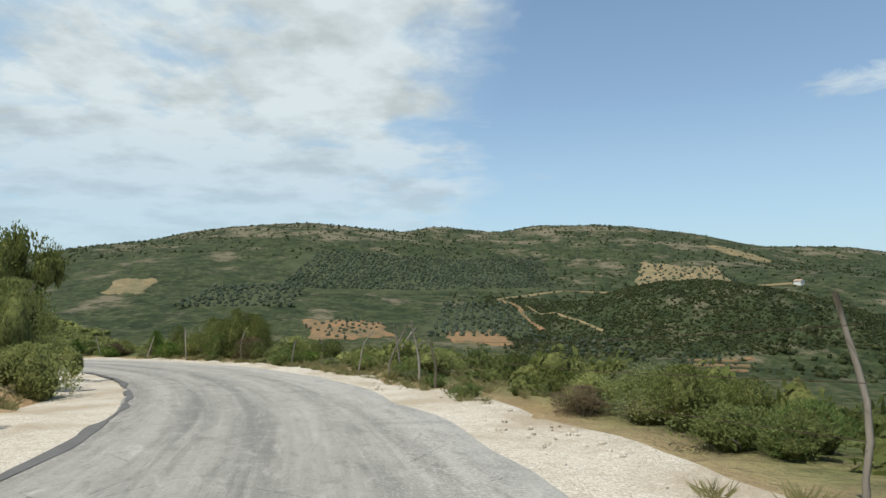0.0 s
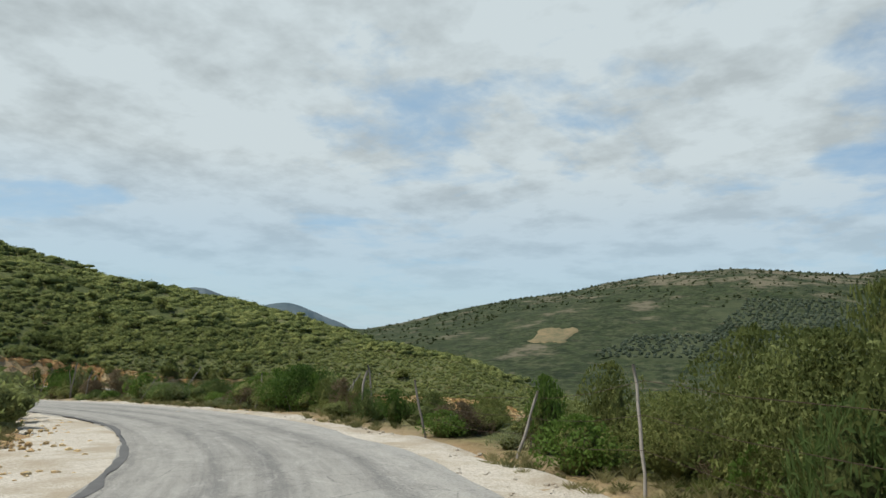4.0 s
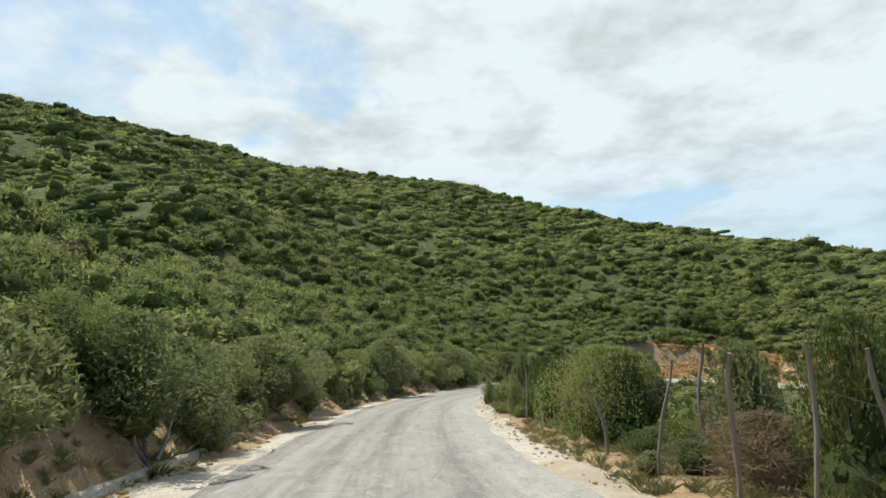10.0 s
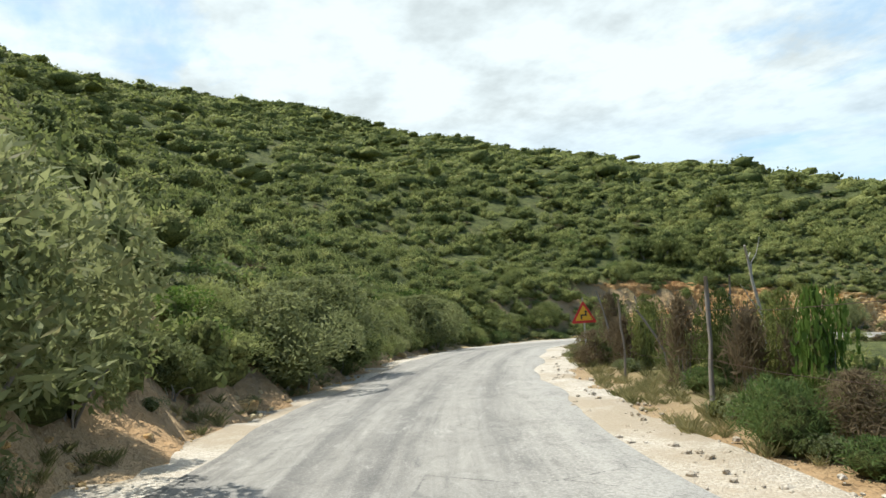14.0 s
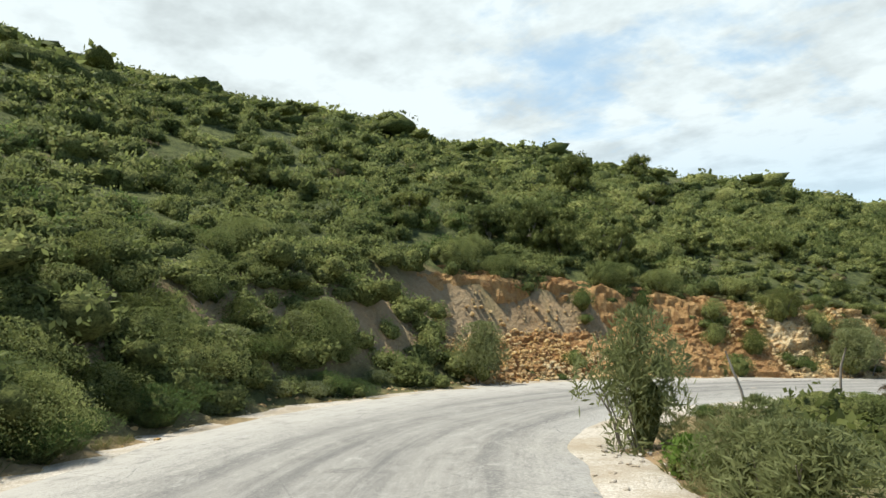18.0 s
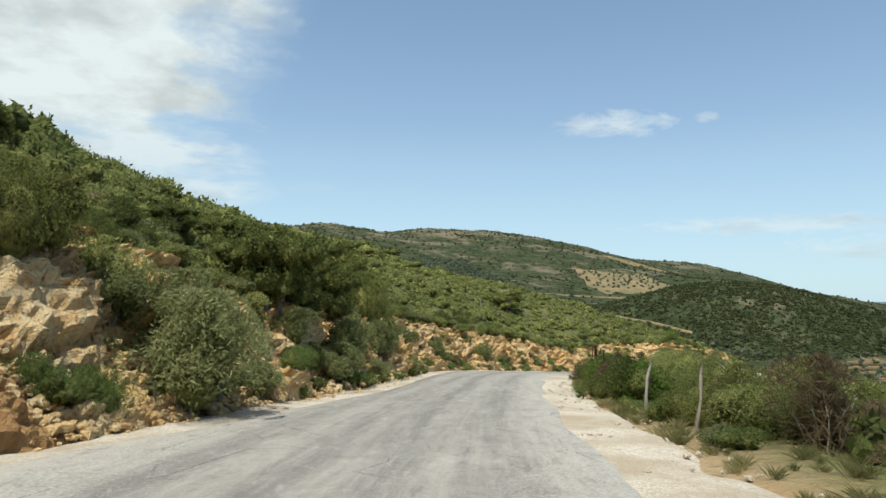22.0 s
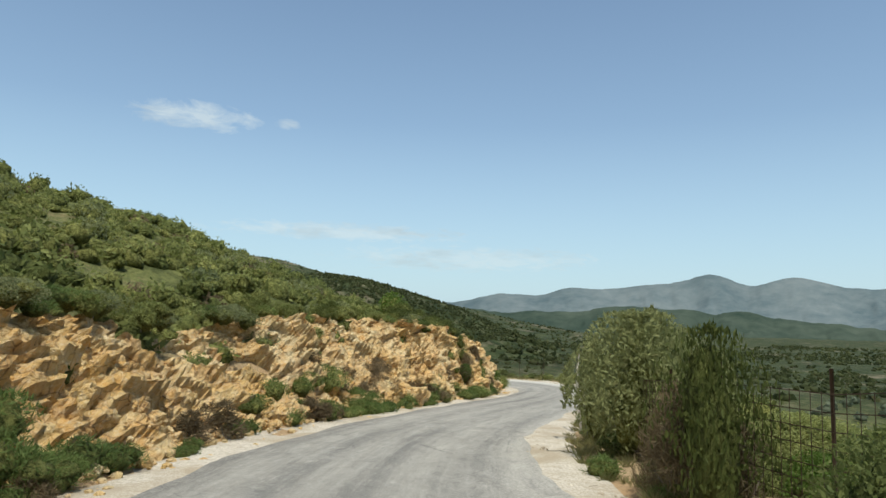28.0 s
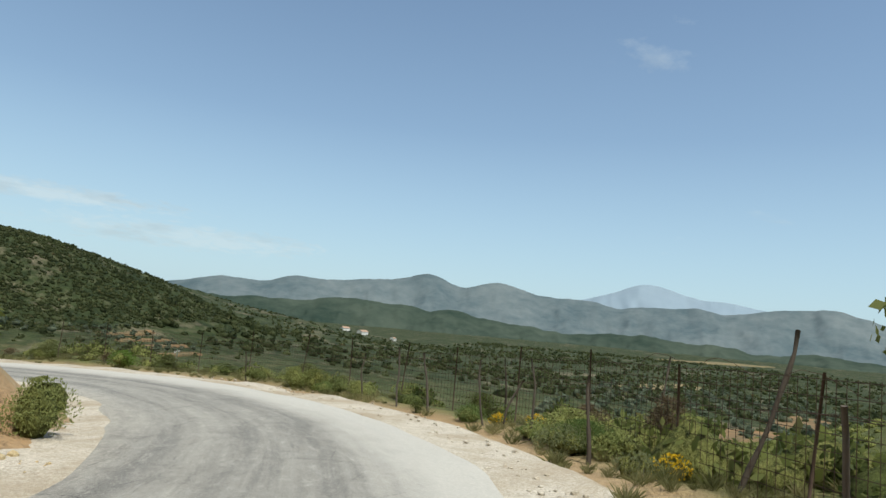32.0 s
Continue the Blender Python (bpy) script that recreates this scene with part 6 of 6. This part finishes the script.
for z in (1.40, 1.75):
    part("clamp", quick_mesh("clamp", *join([tube([(-0.06, 0.02, z), (0.06, 0.02, z)], [0.018, 0.018], 6)]), STEEL, True), sign, "steel clamp")


# ---- boulders, stones and markers ----
def stone_mesh(seed, flat=0.6, detail=BALL2):
    rng = np.random.default_rng(seed)
    v = detail[0].copy()
    for _ in range(7):
        n = rng.normal(size=3)
        n /= np.linalg.norm(n)
        cut = rng.uniform(0.45, 0.85)
        over = v @ n - cut
        v -= np.where(over > 0, over, 0)[:, None] * n * 0.9
    v *= 1 + 0.05 * rng.normal(size=(len(v), 1))
    v[:, 2] *= flat
    return v, detail[1]


def boulder(s, d, size, flat, seed, label):
    v, f = stone_mesh(seed, flat)
    p = on_face(s, d)
    ob = new("boulder", quick_mesh("boulder", v * size, f, ROCK, False))
    ob.matrix_basis = Matrix.Translation(p + np.array([0, 0, size * flat * 0.45])) @ Matrix.Rotation(seed * 1.3, 4, "Z")
    tagged(ob, label, "boulder", "fallen boulders")


for k, (s, d, size, flat) in enumerate([(776.7, 3.3, 0.42, 0.42), (773.6, 3.3, 0.36, 0.55), (834.6, 3.2, 0.30, 0.6), (833.4, 3.1, 0.34, 0.6), (832.4, 2.9, 0.28, 0.7), (835.4, 3.4, 0.22, 0.6), (697.5, 3.0, 0.20, 0.6), (760.0, 3.6, 0.22, 0.6), (748.0, 5.6, 0.25, 0.6), (668.0, -5.3, 0.28, 0.6), (671.0, -5.5, 0.22, 0.6), (692.0, 3.2, 0.3, 0.6), (709.0, 3.5, 0.34, 0.6)]):
    boulder(s, d, size, flat, 400 + k, "ochre boulder fallen at the foot of the bank" if d > 0 else "pale boulder lying on the verge")
pale_rock = new("pale_boulder", quick_mesh("pale_boulder", stone_mesh(431, 0.8)[0] * 0.5, stone_mesh(431)[1], WHITE, False))
pale_rock.matrix_basis = Matrix.Translation(on_face(737.0, 8.6)) @ Matrix.Rotation(0.6, 4, "X")
tagged(pale_rock, "white limestone boulder among the scrub", "boulder")


def rubble(name, count, seed, spread, s0, s1, r0, r1, mat, label):
    """Loose stones, too many to count, along the verges and the bank's foot."""
    rng = np.random.default_rng(seed)
    shapes = [stone_mesh(500 + k, 0.7, BALL1) for k in range(6)]
    V, F, n = [], [], 0
    st = rng.uniform(s0, s1, count)
    off = spread(st, rng)
    p = on_road(st, off)
    z = sheet(p[:, 0], p[:, 1])
    flatpart = np.abs(off) < np.where(off > 0, HALF + verge_width(st, 3), HALF + MORE + 2.0)
    z = np.where(flatpart, np.maximum(z, p[:, 2] - 0.02), z)
    for k in range(count):
        v, f = shapes[k % 6]
        r = r0 + (r1 - r0) * rng.random() ** 3
        a = rng.uniform(0, 6.28)
        c, s = math.cos(a), math.sin(a)
        V.append(np.column_stack([v[:, 0] * c - v[:, 1] * s, v[:, 0] * s + v[:, 1] * c, v[:, 2]]) * r + (p[k, 0], p[k, 1], z[k] + 0.2 * r))
        F.append(f + n)
        n += len(v)
    tagged(new(name, quick_mesh(name, np.concatenate(V), np.concatenate(F), mat, False)), label, "stones", kind="stuff")


def downhill(s, rng):
    return -(HALF + MORE - 0.35 - narrow(s) + (verge_width(s, 8) + 0.4) * rng.beta(1.4, 1.1, len(s)) * 1.25)


def uphill(s, rng):
    return HALF + widen(s) + 0.15 + (verge_width(s, 3) - widen(s) + 0.25) * rng.beta(2.2, 1.0, len(s))


rubble("verge_stones", 5200, 61, downhill, 560, 862, 0.012, 0.07, GRAVEL, "loose pale gravel stones on the verge")
rubble("bank_stones", 5200, 62, uphill, 600, 842, 0.015, 0.10, ROCK, "ochre stones fallen along the foot of the bank")


def face_rubble(name, count, seed, s0, s1, lo, hi, r0, r1, label):
    """Loose broken stones lying on the face of the bank."""
    rng = np.random.default_rng(seed)
    shapes = [stone_mesh(520 + k, 0.75, BALL1) for k in range(6)]
    V, F, n = [], [], 0
    for k in range(count):
        st = rng.uniform(s0, s1)
        i = int(st)
        p = on_face(st, HALF + ROAD[i, 3] + ROAD[i, 5] * (lo + (hi - lo) * rng.beta(1.0, 1.4)))
        v, f = shapes[k % 6]
        r = r0 + (r1 - r0) * rng.random() ** 2.5
        a = rng.uniform(0, 6.28)
        c, s = math.cos(a), math.sin(a)
        V.append(np.column_stack([v[:, 0] * c - v[:, 1] * s, v[:, 0] * s + v[:, 1] * c, v[:, 2]]) * r + p + np.array([0, 0, 0.10]))
        F.append(f + n)
        n += len(v)
    tagged(new(name, quick_mesh(name, np.concatenate(V), np.concatenate(F), ROCK, False)), label, "stones", kind="stuff")


face_rubble("clay_rubble", 3600, 63, 741, 759, -0.05, 0.8, 0.03, 0.17, "ochre rubble slumped over the clay bank")
face_rubble("rock_rubble", 1300, 64, 760, 838, -0.12, 0.3, 0.03, 0.20, "broken ochre stones under the rock face")


def marker(s, d, h, label):
    root = new("marker_post")
    root.matrix_basis = Matrix.Translation(on_face(s, d)) @ Matrix.Rotation(0.08, 4, "Y")
    tagged(root, label, "marker post")
    part("post", with_material(prism([(-0.05, -0.2), (0.05, -0.2), (0.05, h - 0.02), (0.03, h), (-0.03, h), (-0.05, h - 0.02)], -0.03, 0.03), "post", WHITE), root)
    part("band", with_material(prism([(-0.053, h * 0.62), (0.053, h * 0.62), (0.053, h * 0.8), (-0.053, h * 0.8)], -0.033, 0.033), "band", BLACK), root, "black band")


marker(775.5, -5.4, 0.6, "small white road marker with a black band")
marker(819.0, -4.6, 0.55, "leaning white road marker on the bend")

# dark edge of an older road surface, and the low concrete kerb under the bank
ribs = lambda a, b: (lambda s: np.outer(np.ones_like(s), [a, (a + b) / 2, b]))
seam = new("old_road_edge", ribbon("old_road_edge", 556, 640, 0.4, ribs(1.90, 2.06), lambda s: np.outer(np.ones_like(s), [0.030, 0.036, 0.030]), TAR, 0.07, 1.2, 71))
tagged(seam, "dark worn tar edge along the road", "road edge", kind="structure")
kerb = new("kerb", ribbon("kerb", 622, 655, 0.5, lambda s: np.outer(np.ones_like(s), [3.3, 3.32, 3.50, 3.52]), lambda s: np.outer(np.ones_like(s), [-0.12, 0.14, 0.14, -0.12]), GRAVEL, 0.0))
tagged(kerb, "low rough concrete kerb under the bank", "kerb", kind="structure")


def pothole(s, d, r, seed):
    rng = np.random.default_rng(seed)
    a = np.linspace(0, 2 * math.pi, 22, endpoint=False)
    rad = r * (1 + 0.25 * fractal(np.cos(a) * 2 + seed, np.sin(a) * 2, 1.0, 3, seed))
    c = on_road(np.array([s]), np.array([d]))[0]
    k = int(s)
    ring = [np.column_stack([c[0] + TANG[k, 0] * np.cos(a) * rad * f + NORM[k, 0] * np.sin(a) * rad * f * 0.7, c[1] + TANG[k, 1] * np.cos(a) * rad * f + NORM[k, 1] * np.sin(a) * rad * f * 0.7, np.full(22, c[2] + z)]) for f, z in ((1.12, 0.040), (1.0, 0.052), (0.8, 0.046), (0.3, 0.043))]
    for q in ring:
        q[:, 2] += (q[:, :2] - c[:2]) @ TANG[k] * (ROAD[k + 1, 2] - ROAD[k, 2])
    v = np.concatenate(ring + [c[None] + (0, 0, 0.043)])
    f = np.concatenate([np.array([(i * 22 + j, i * 22 + (j + 1) % 22, (i + 1) * 22 + (j + 1) % 22, (i + 1) * 22 + j) for j in range(22)]) for i in range(3)])
    t = np.array([(66 + j, 66 + (j + 1) % 22, 88) for j in range(22)])
    ob = new("road_patch", quick_mesh("road_patch", v, [f, t], GRAVEL, False))
    tagged(ob, "broken gravelly patch in the asphalt", "road damage", kind="structure")


for k, (s, d, r) in enumerate([(677.5, -1.9, 0.16), (619, -1.9, 0.12), (749, -0.4, 0.10)]):
    pothole(s, d, r, 600 + k)

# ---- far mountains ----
# slope colours with the haze of distance mixed into the base colour
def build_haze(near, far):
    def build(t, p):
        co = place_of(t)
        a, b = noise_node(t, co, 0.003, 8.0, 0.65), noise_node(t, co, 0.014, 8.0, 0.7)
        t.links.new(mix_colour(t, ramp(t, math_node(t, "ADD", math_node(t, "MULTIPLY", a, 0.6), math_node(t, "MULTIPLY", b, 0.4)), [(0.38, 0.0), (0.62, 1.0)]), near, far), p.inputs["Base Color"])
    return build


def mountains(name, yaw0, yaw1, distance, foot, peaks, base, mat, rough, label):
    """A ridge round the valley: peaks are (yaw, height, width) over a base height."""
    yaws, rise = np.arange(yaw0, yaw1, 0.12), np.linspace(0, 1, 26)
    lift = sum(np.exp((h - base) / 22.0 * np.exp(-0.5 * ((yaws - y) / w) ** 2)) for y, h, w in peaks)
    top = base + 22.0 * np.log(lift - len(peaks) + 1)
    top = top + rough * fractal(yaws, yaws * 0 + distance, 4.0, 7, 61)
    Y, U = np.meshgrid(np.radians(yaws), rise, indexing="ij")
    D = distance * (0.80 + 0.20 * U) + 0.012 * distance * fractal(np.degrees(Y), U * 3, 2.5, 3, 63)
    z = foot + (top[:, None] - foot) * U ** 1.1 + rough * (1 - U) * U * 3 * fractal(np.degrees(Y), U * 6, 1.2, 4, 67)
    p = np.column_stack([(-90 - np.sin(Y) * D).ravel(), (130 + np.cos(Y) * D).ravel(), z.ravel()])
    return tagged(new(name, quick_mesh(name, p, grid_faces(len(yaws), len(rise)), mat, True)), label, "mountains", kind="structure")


# painted haze: each farther range gets a bluer, paler base colour
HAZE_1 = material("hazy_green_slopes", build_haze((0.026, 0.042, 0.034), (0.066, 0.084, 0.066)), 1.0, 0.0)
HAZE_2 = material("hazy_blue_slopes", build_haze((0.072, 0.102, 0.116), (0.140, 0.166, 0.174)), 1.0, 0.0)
HAZE_3 = material("hazy_pale_slopes", build_haze((0.205, 0.265, 0.32), (0.225, 0.285, 0.34)), 1.0, 0.0)
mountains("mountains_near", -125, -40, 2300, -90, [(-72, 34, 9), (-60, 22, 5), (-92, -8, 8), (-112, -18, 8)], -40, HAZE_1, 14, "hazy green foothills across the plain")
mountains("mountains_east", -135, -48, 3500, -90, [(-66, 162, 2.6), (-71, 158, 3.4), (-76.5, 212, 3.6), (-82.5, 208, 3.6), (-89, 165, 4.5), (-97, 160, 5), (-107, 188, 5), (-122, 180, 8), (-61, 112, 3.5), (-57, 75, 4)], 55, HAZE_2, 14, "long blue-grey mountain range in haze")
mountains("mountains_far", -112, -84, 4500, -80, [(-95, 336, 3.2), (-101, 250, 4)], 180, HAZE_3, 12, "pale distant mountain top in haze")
mountains("mountains_west", 36, 75, 3300, -60, [(55.5, 238, 4.5), (48.5, 190, 3.6), (66, 250, 6)], 20, HAZE_2, 10, "mountain behind the hill, tinted blue-grey for haze")


# ---- fields, groves and tracks across the valley ----
def drape(name, x, y, half_u, half_v, turn, mat, label, category, lift=0.8, seed=1, kind="structure"):
    """An uneven patch of bare ground laid on the hill."""
    u, v = np.meshgrid(np.linspace(-1, 1, 25), np.linspace(-1, 1, 17), indexing="ij")
    c, s = math.cos(radians(turn)), math.sin(radians(turn))
    edge_u = u * half_u * (1 + 0.12 * fractal(v * 3, u * 0 + seed, 1.0, 3, seed))
    edge_v = v * half_v * (1 + 0.22 * fractal(u * 4, v * 0 + seed, 1.0, 3, seed + 3))
    px, py = x + edge_u * c - edge_v * s, y + edge_u * s + edge_v * c
    h = sheet(px.ravel(), py.ravel()) + lift - 3 * lift * smooth(0.85, 1.0, np.maximum(np.abs(u), np.abs(v))).ravel()
    tagged(new(name, quick_mesh(name, np.column_stack([px.ravel(), py.ravel(), h]), grid_faces(25, 17), mat, True)), label, category, kind=kind)


def build_field(a, b):
    def build(t, p):
        co = place_of(t)
        n = math_node(t, "ADD", math_node(t, "MULTIPLY", noise_node(t, co, 0.06, 6.0, 0.65), 0.6), math_node(t, "MULTIPLY", noise_node(t, co, 0.5, 5.0, 0.7), 0.4))
        t.links.new(mix_colour(t, ramp(t, n, [(0.40, 0.0), (0.60, 1.0)]), a, b), p.inputs["Base Color"])
    return build


TAN = material("dry_field", build_field((0.235, 0.175, 0.095), (0.115, 0.108, 0.060)), 0.95, 0.1)
REDSOIL = material("red_soil", build_field((0.235, 0.140, 0.072), (0.105, 0.092, 0.052)), 0.95, 0.1)
GRASS = material("grove_floor", build_field((0.030, 0.040, 0.019), (0.066, 0.075, 0.038)), 0.95, 0.1)
drape("grove_floor", -20, 590, 118, 92, 20, GRASS, "grassy floor of an olive grove", "field", seed=3)
drape("grove_floor", -132, 446, 40, 40, 10, GRASS, "grassy floor of an olive grove", "field", seed=20)
drape("grove_floor", 24, 408, 34, 52, -10, GRASS, "grassy floor of an olive grove", "field", seed=4)
drape("dry_field", -222, 474, 15, 26, 14, TAN, "dry yellow field on the hillside", "field", seed=5)
drape("dry_field", 216, 606, 42, 62, -18, TAN, "pale orchard floor on the hillside", "field", seed=6)
drape("red_soil_field", 18, 358, 17, 20, 10, REDSOIL, "bare red soil between the trees", "field", seed=7)
drape("red_soil_field", -52, 366, 24, 26, 16, REDSOIL, "red soil of a young orchard", "field", seed=8)
drape("red_soil_field", -22, 294, 10, 12, 25, REDSOIL, "bare patch of red soil below the road", "field", seed=21)
drape("red_soil_scar", 337, 761, 17, 40, 21, TAN, "eroded orange scar on the hill", "field", seed=9)
for k, (tx, ty, wide) in enumerate([(126, 305, 17), (120, 293, 16), (114, 282, 15), (104, 269, 12)]):
    drape("terrace", tx, ty, wide, 1.7, 2, REDSOIL, "narrow bare earth terrace on the slope", "terrace", 0.7, 10 + k)
drape("dry_field", 2150, 480, 190, 60, -70, TAN, "tan field in the far plain", "field", 2.0, 15)
drape("dry_field", 1280, -110, 160, 40, -40, TAN, "tan field in the valley", "field", 1.5, 16)
drape("dry_field", 420, 90, 60, 16, -30, TAN, "dry pasture in the valley", "field", 0.8, 17)
drape("red_soil_field", 230, 40, 40, 26, -20, REDSOIL, "red ploughed soil in the valley", "field", 0.8, 18)
drape("red_soil_field", 150, 95, 30, 12, -40, REDSOIL, "red ploughed soil in the valley", "field", 0.8, 19)


def track(name, points, width, mat, label):
    """A dirt track over the hill."""
    p = spline(np.array([(*q, 0.0, 0.0) for q in points], float), 6.0)[:, :2]
    t = np.gradient(p, axis=0)
    t /= np.linalg.norm(t, axis=1)[:, None]
    n = np.column_stack([-t[:, 1], t[:, 0]])
    w = width * (1 + 0.35 * fractal(p[:, 0], p[:, 1], 18.0, 3, 5))
    rows = np.stack([p + n * w[:, None] * f for f in (-1, -0.4, 0.4, 1)], axis=1).reshape(-1, 2)
    z = sheet(rows[:, 0], rows[:, 1]) + np.tile([0.2, 0.9, 0.9, 0.2], len(p))
    tagged(new(name, quick_mesh(name, np.column_stack([rows, z]), grid_faces(len(p), 4), mat, True)), label, "track", kind="structure")


track("dirt_track", [(40, 489), (73, 520), (100, 540), (130, 545), (170, 530), (230, 545), (290, 545)], 2.2, TAN, "pale dirt track along the hill")
track("dirt_track", [(40, 489), (50, 470), (52, 430), (57, 383)], 2.4, REDSOIL, "red dirt track down to the groves")
track("dirt_track", [(58, 465), (66, 425), (74, 395), (88, 357)], 0.9, TAN, "narrow footpath through the scrub")


def grove(name, corners, across, along, size, mats, seed, label):
    """Trees in rows within a four-sided field."""
    rng = np.random.default_rng(seed)
    a, b, c, d = (np.array(q, float) for q in corners)
    n = int(np.linalg.norm(d - a) / across)
    m = int(np.linalg.norm(b - a) / along)
    pts = []
    for i in range(n):
        for j in range(m):
            if rng.random() < 0.08:
                continue
            u, v = (i + 0.12 * rng.normal()) / n, (j + 0.2 * rng.normal()) / m
            pts.append((a * (1 - v) + b * v) * (1 - u) + (d * (1 - v) + c * v) * u)
    pts = np.array(pts)
    p = np.column_stack([pts, sheet(pts[:, 0], pts[:, 1]) + 0.9])
    scatter(name, FAR, p, sizes_of(len(p), size * 0.75, size * 1.3, seed), mats, label, "olive grove", seed)


grove("olive_grove", [(-119, 640), (105, 706), (95, 556), (-119, 470)], 7.5, 3.9, 2.1, [LEAF_GROVE, LEAF_GROVE], 21, "grey-green olive trees planted in long rows")
grove("olive_grove", [(2, 462), (49, 468), (56, 361), (-7, 349)], 6.0, 4.2, 2.0, [LEAF_GROVE, LEAF_GROVE], 22, "grey-green olive trees on the lower slope")
grove("orchard", [(190, 660), (270, 625), (250, 548), (177, 575)], 8.0, 8.0, 1.8, [LEAF_GROVE, LEAF_GROVE], 23, "young trees in rows on pale soil")
grove("orchard", [(-74, 366), (-49, 404), (-28, 389), (-46, 331)], 6.0, 6.0, 1.4, [LEAF_GROVE, LEAF_GROVE], 24, "young trees in rows on red soil")
grove("olive_grove", [(-163, 480), (-100, 500), (-92, 412), (-166, 405)], 6.0, 4.2, 2.0, [LEAF_GROVE, LEAF_GROVE], 25, "grey-green olive trees on the valley side")
grove("olive_grove", [(54, 365), (90, 345), (100, 291), (44, 320)], 7.0, 5.0, 1.8, [LEAF_GROVE, LEAF_GROVE], 28, "grey-green olive trees above the terraces")
grove("orchard", [(108, 312), (142, 310), (116, 264), (92, 266)], 9.0, 4.0, 1.3, [LEAF_GROVE, LEAF_GROVE], 26, "dark bushes along the terraces")
grove("olive_grove", [(120, 160), (420, 120), (420, -10), (140, 20)], 12.0, 9.0, 2.3, [LEAF_GROVE, LEAF_GROVE], 27, "olive trees on the valley floor")


# ---- far houses and a pole ----
def small_house(x, y, w, l, h, turn, label):
    root = new("small_house")
    root.matrix_basis = Matrix.Translation((x, y, sheet(x, y)[0] + 0.2)) @ Matrix.Rotation(radians(turn), 4, "Z")
    tagged(root, label, "house")
    walls = prism([(-w / 2, -1.5), (w / 2, -1.5), (w / 2, h), (0, h + w * 0.22), (-w / 2, h)], -l / 2, l / 2)
    part("wall", with_material(walls, "wall", WHITE), root, "whitewashed walls")
    for side in (-1, 1):
        roof = prism([(side * (w / 2 + 0.4), h - 0.15), (side * (w / 2 + 0.4), h + 0.05), (0, h + w * 0.22 + 0.22), (0, h + w * 0.22 + 0.02)], -l / 2 - 0.3, l / 2 + 0.3)
        part("roof", with_material(roof, "roof", TILE), root, "red-brown tiled roof")
    part("door", with_material(prism([(-0.5, 0), (0.5, 0), (0.5, 2.0), (-0.5, 2.0)], -l / 2 - 0.06, -l / 2 - 0.01), "door", BARK), root, "dark door")
    for k in (-1, 1):
        part("window", with_material(prism([(k * w * 0.28 - 0.4, 1.0), (k * w * 0.28 + 0.4, 1.0), (k * w * 0.28 + 0.4, 2.0), (k * w * 0.28 - 0.4, 2.0)], -l / 2 - 0.05, -l / 2 - 0.01), "window", BLACK), root, "dark window")


TILE = plain("roof_tiles", (0.40, 0.27, 0.19), 0.8)
small_house(288, 540, 5, 6, 2.8, 30, "small whitewashed hut on the far slope")
small_house(602, 376, 7, 11, 3.4, 70, "white farmhouse in the valley")
small_house(586, 390, 6, 8, 3.0, 50, "white farm building in the valley")
small_house(640, 352, 5, 6, 2.8, 80, "small white shed in the valley")

pole_at = np.array([45.0, 232.0])
pz = sheet(*pole_at)[0]
pole = new("utility_pole")
pole.matrix_basis = Matrix.Translation((*pole_at, pz))
tagged(pole, "pale concrete utility pole on the valley slope", "utility pole")
part("mast", quick_mesh("mast", *join([tube([(0, 0, -1), (0, 0, 5), (0, 0, 11)], [0.20, 0.16, 0.11], 8)]), WHITE, True), pole)
arm = part("crossarm", quick_mesh("crossarm", *join([tube([(-1.1, 0, 10.4), (1.1, 0.2, 10.7)], [0.07, 0.07], 6)]), WHITE, True), pole)
for k in (-0.9, 0.0, 0.9):
    part("insulator", quick_mesh("insulator", *join([tube([(k, 0.1, 10.5), (k, 0.1, 10.9)], [0.07, 0.05], 6)]), STEEL, True), arm, "glass insulator")
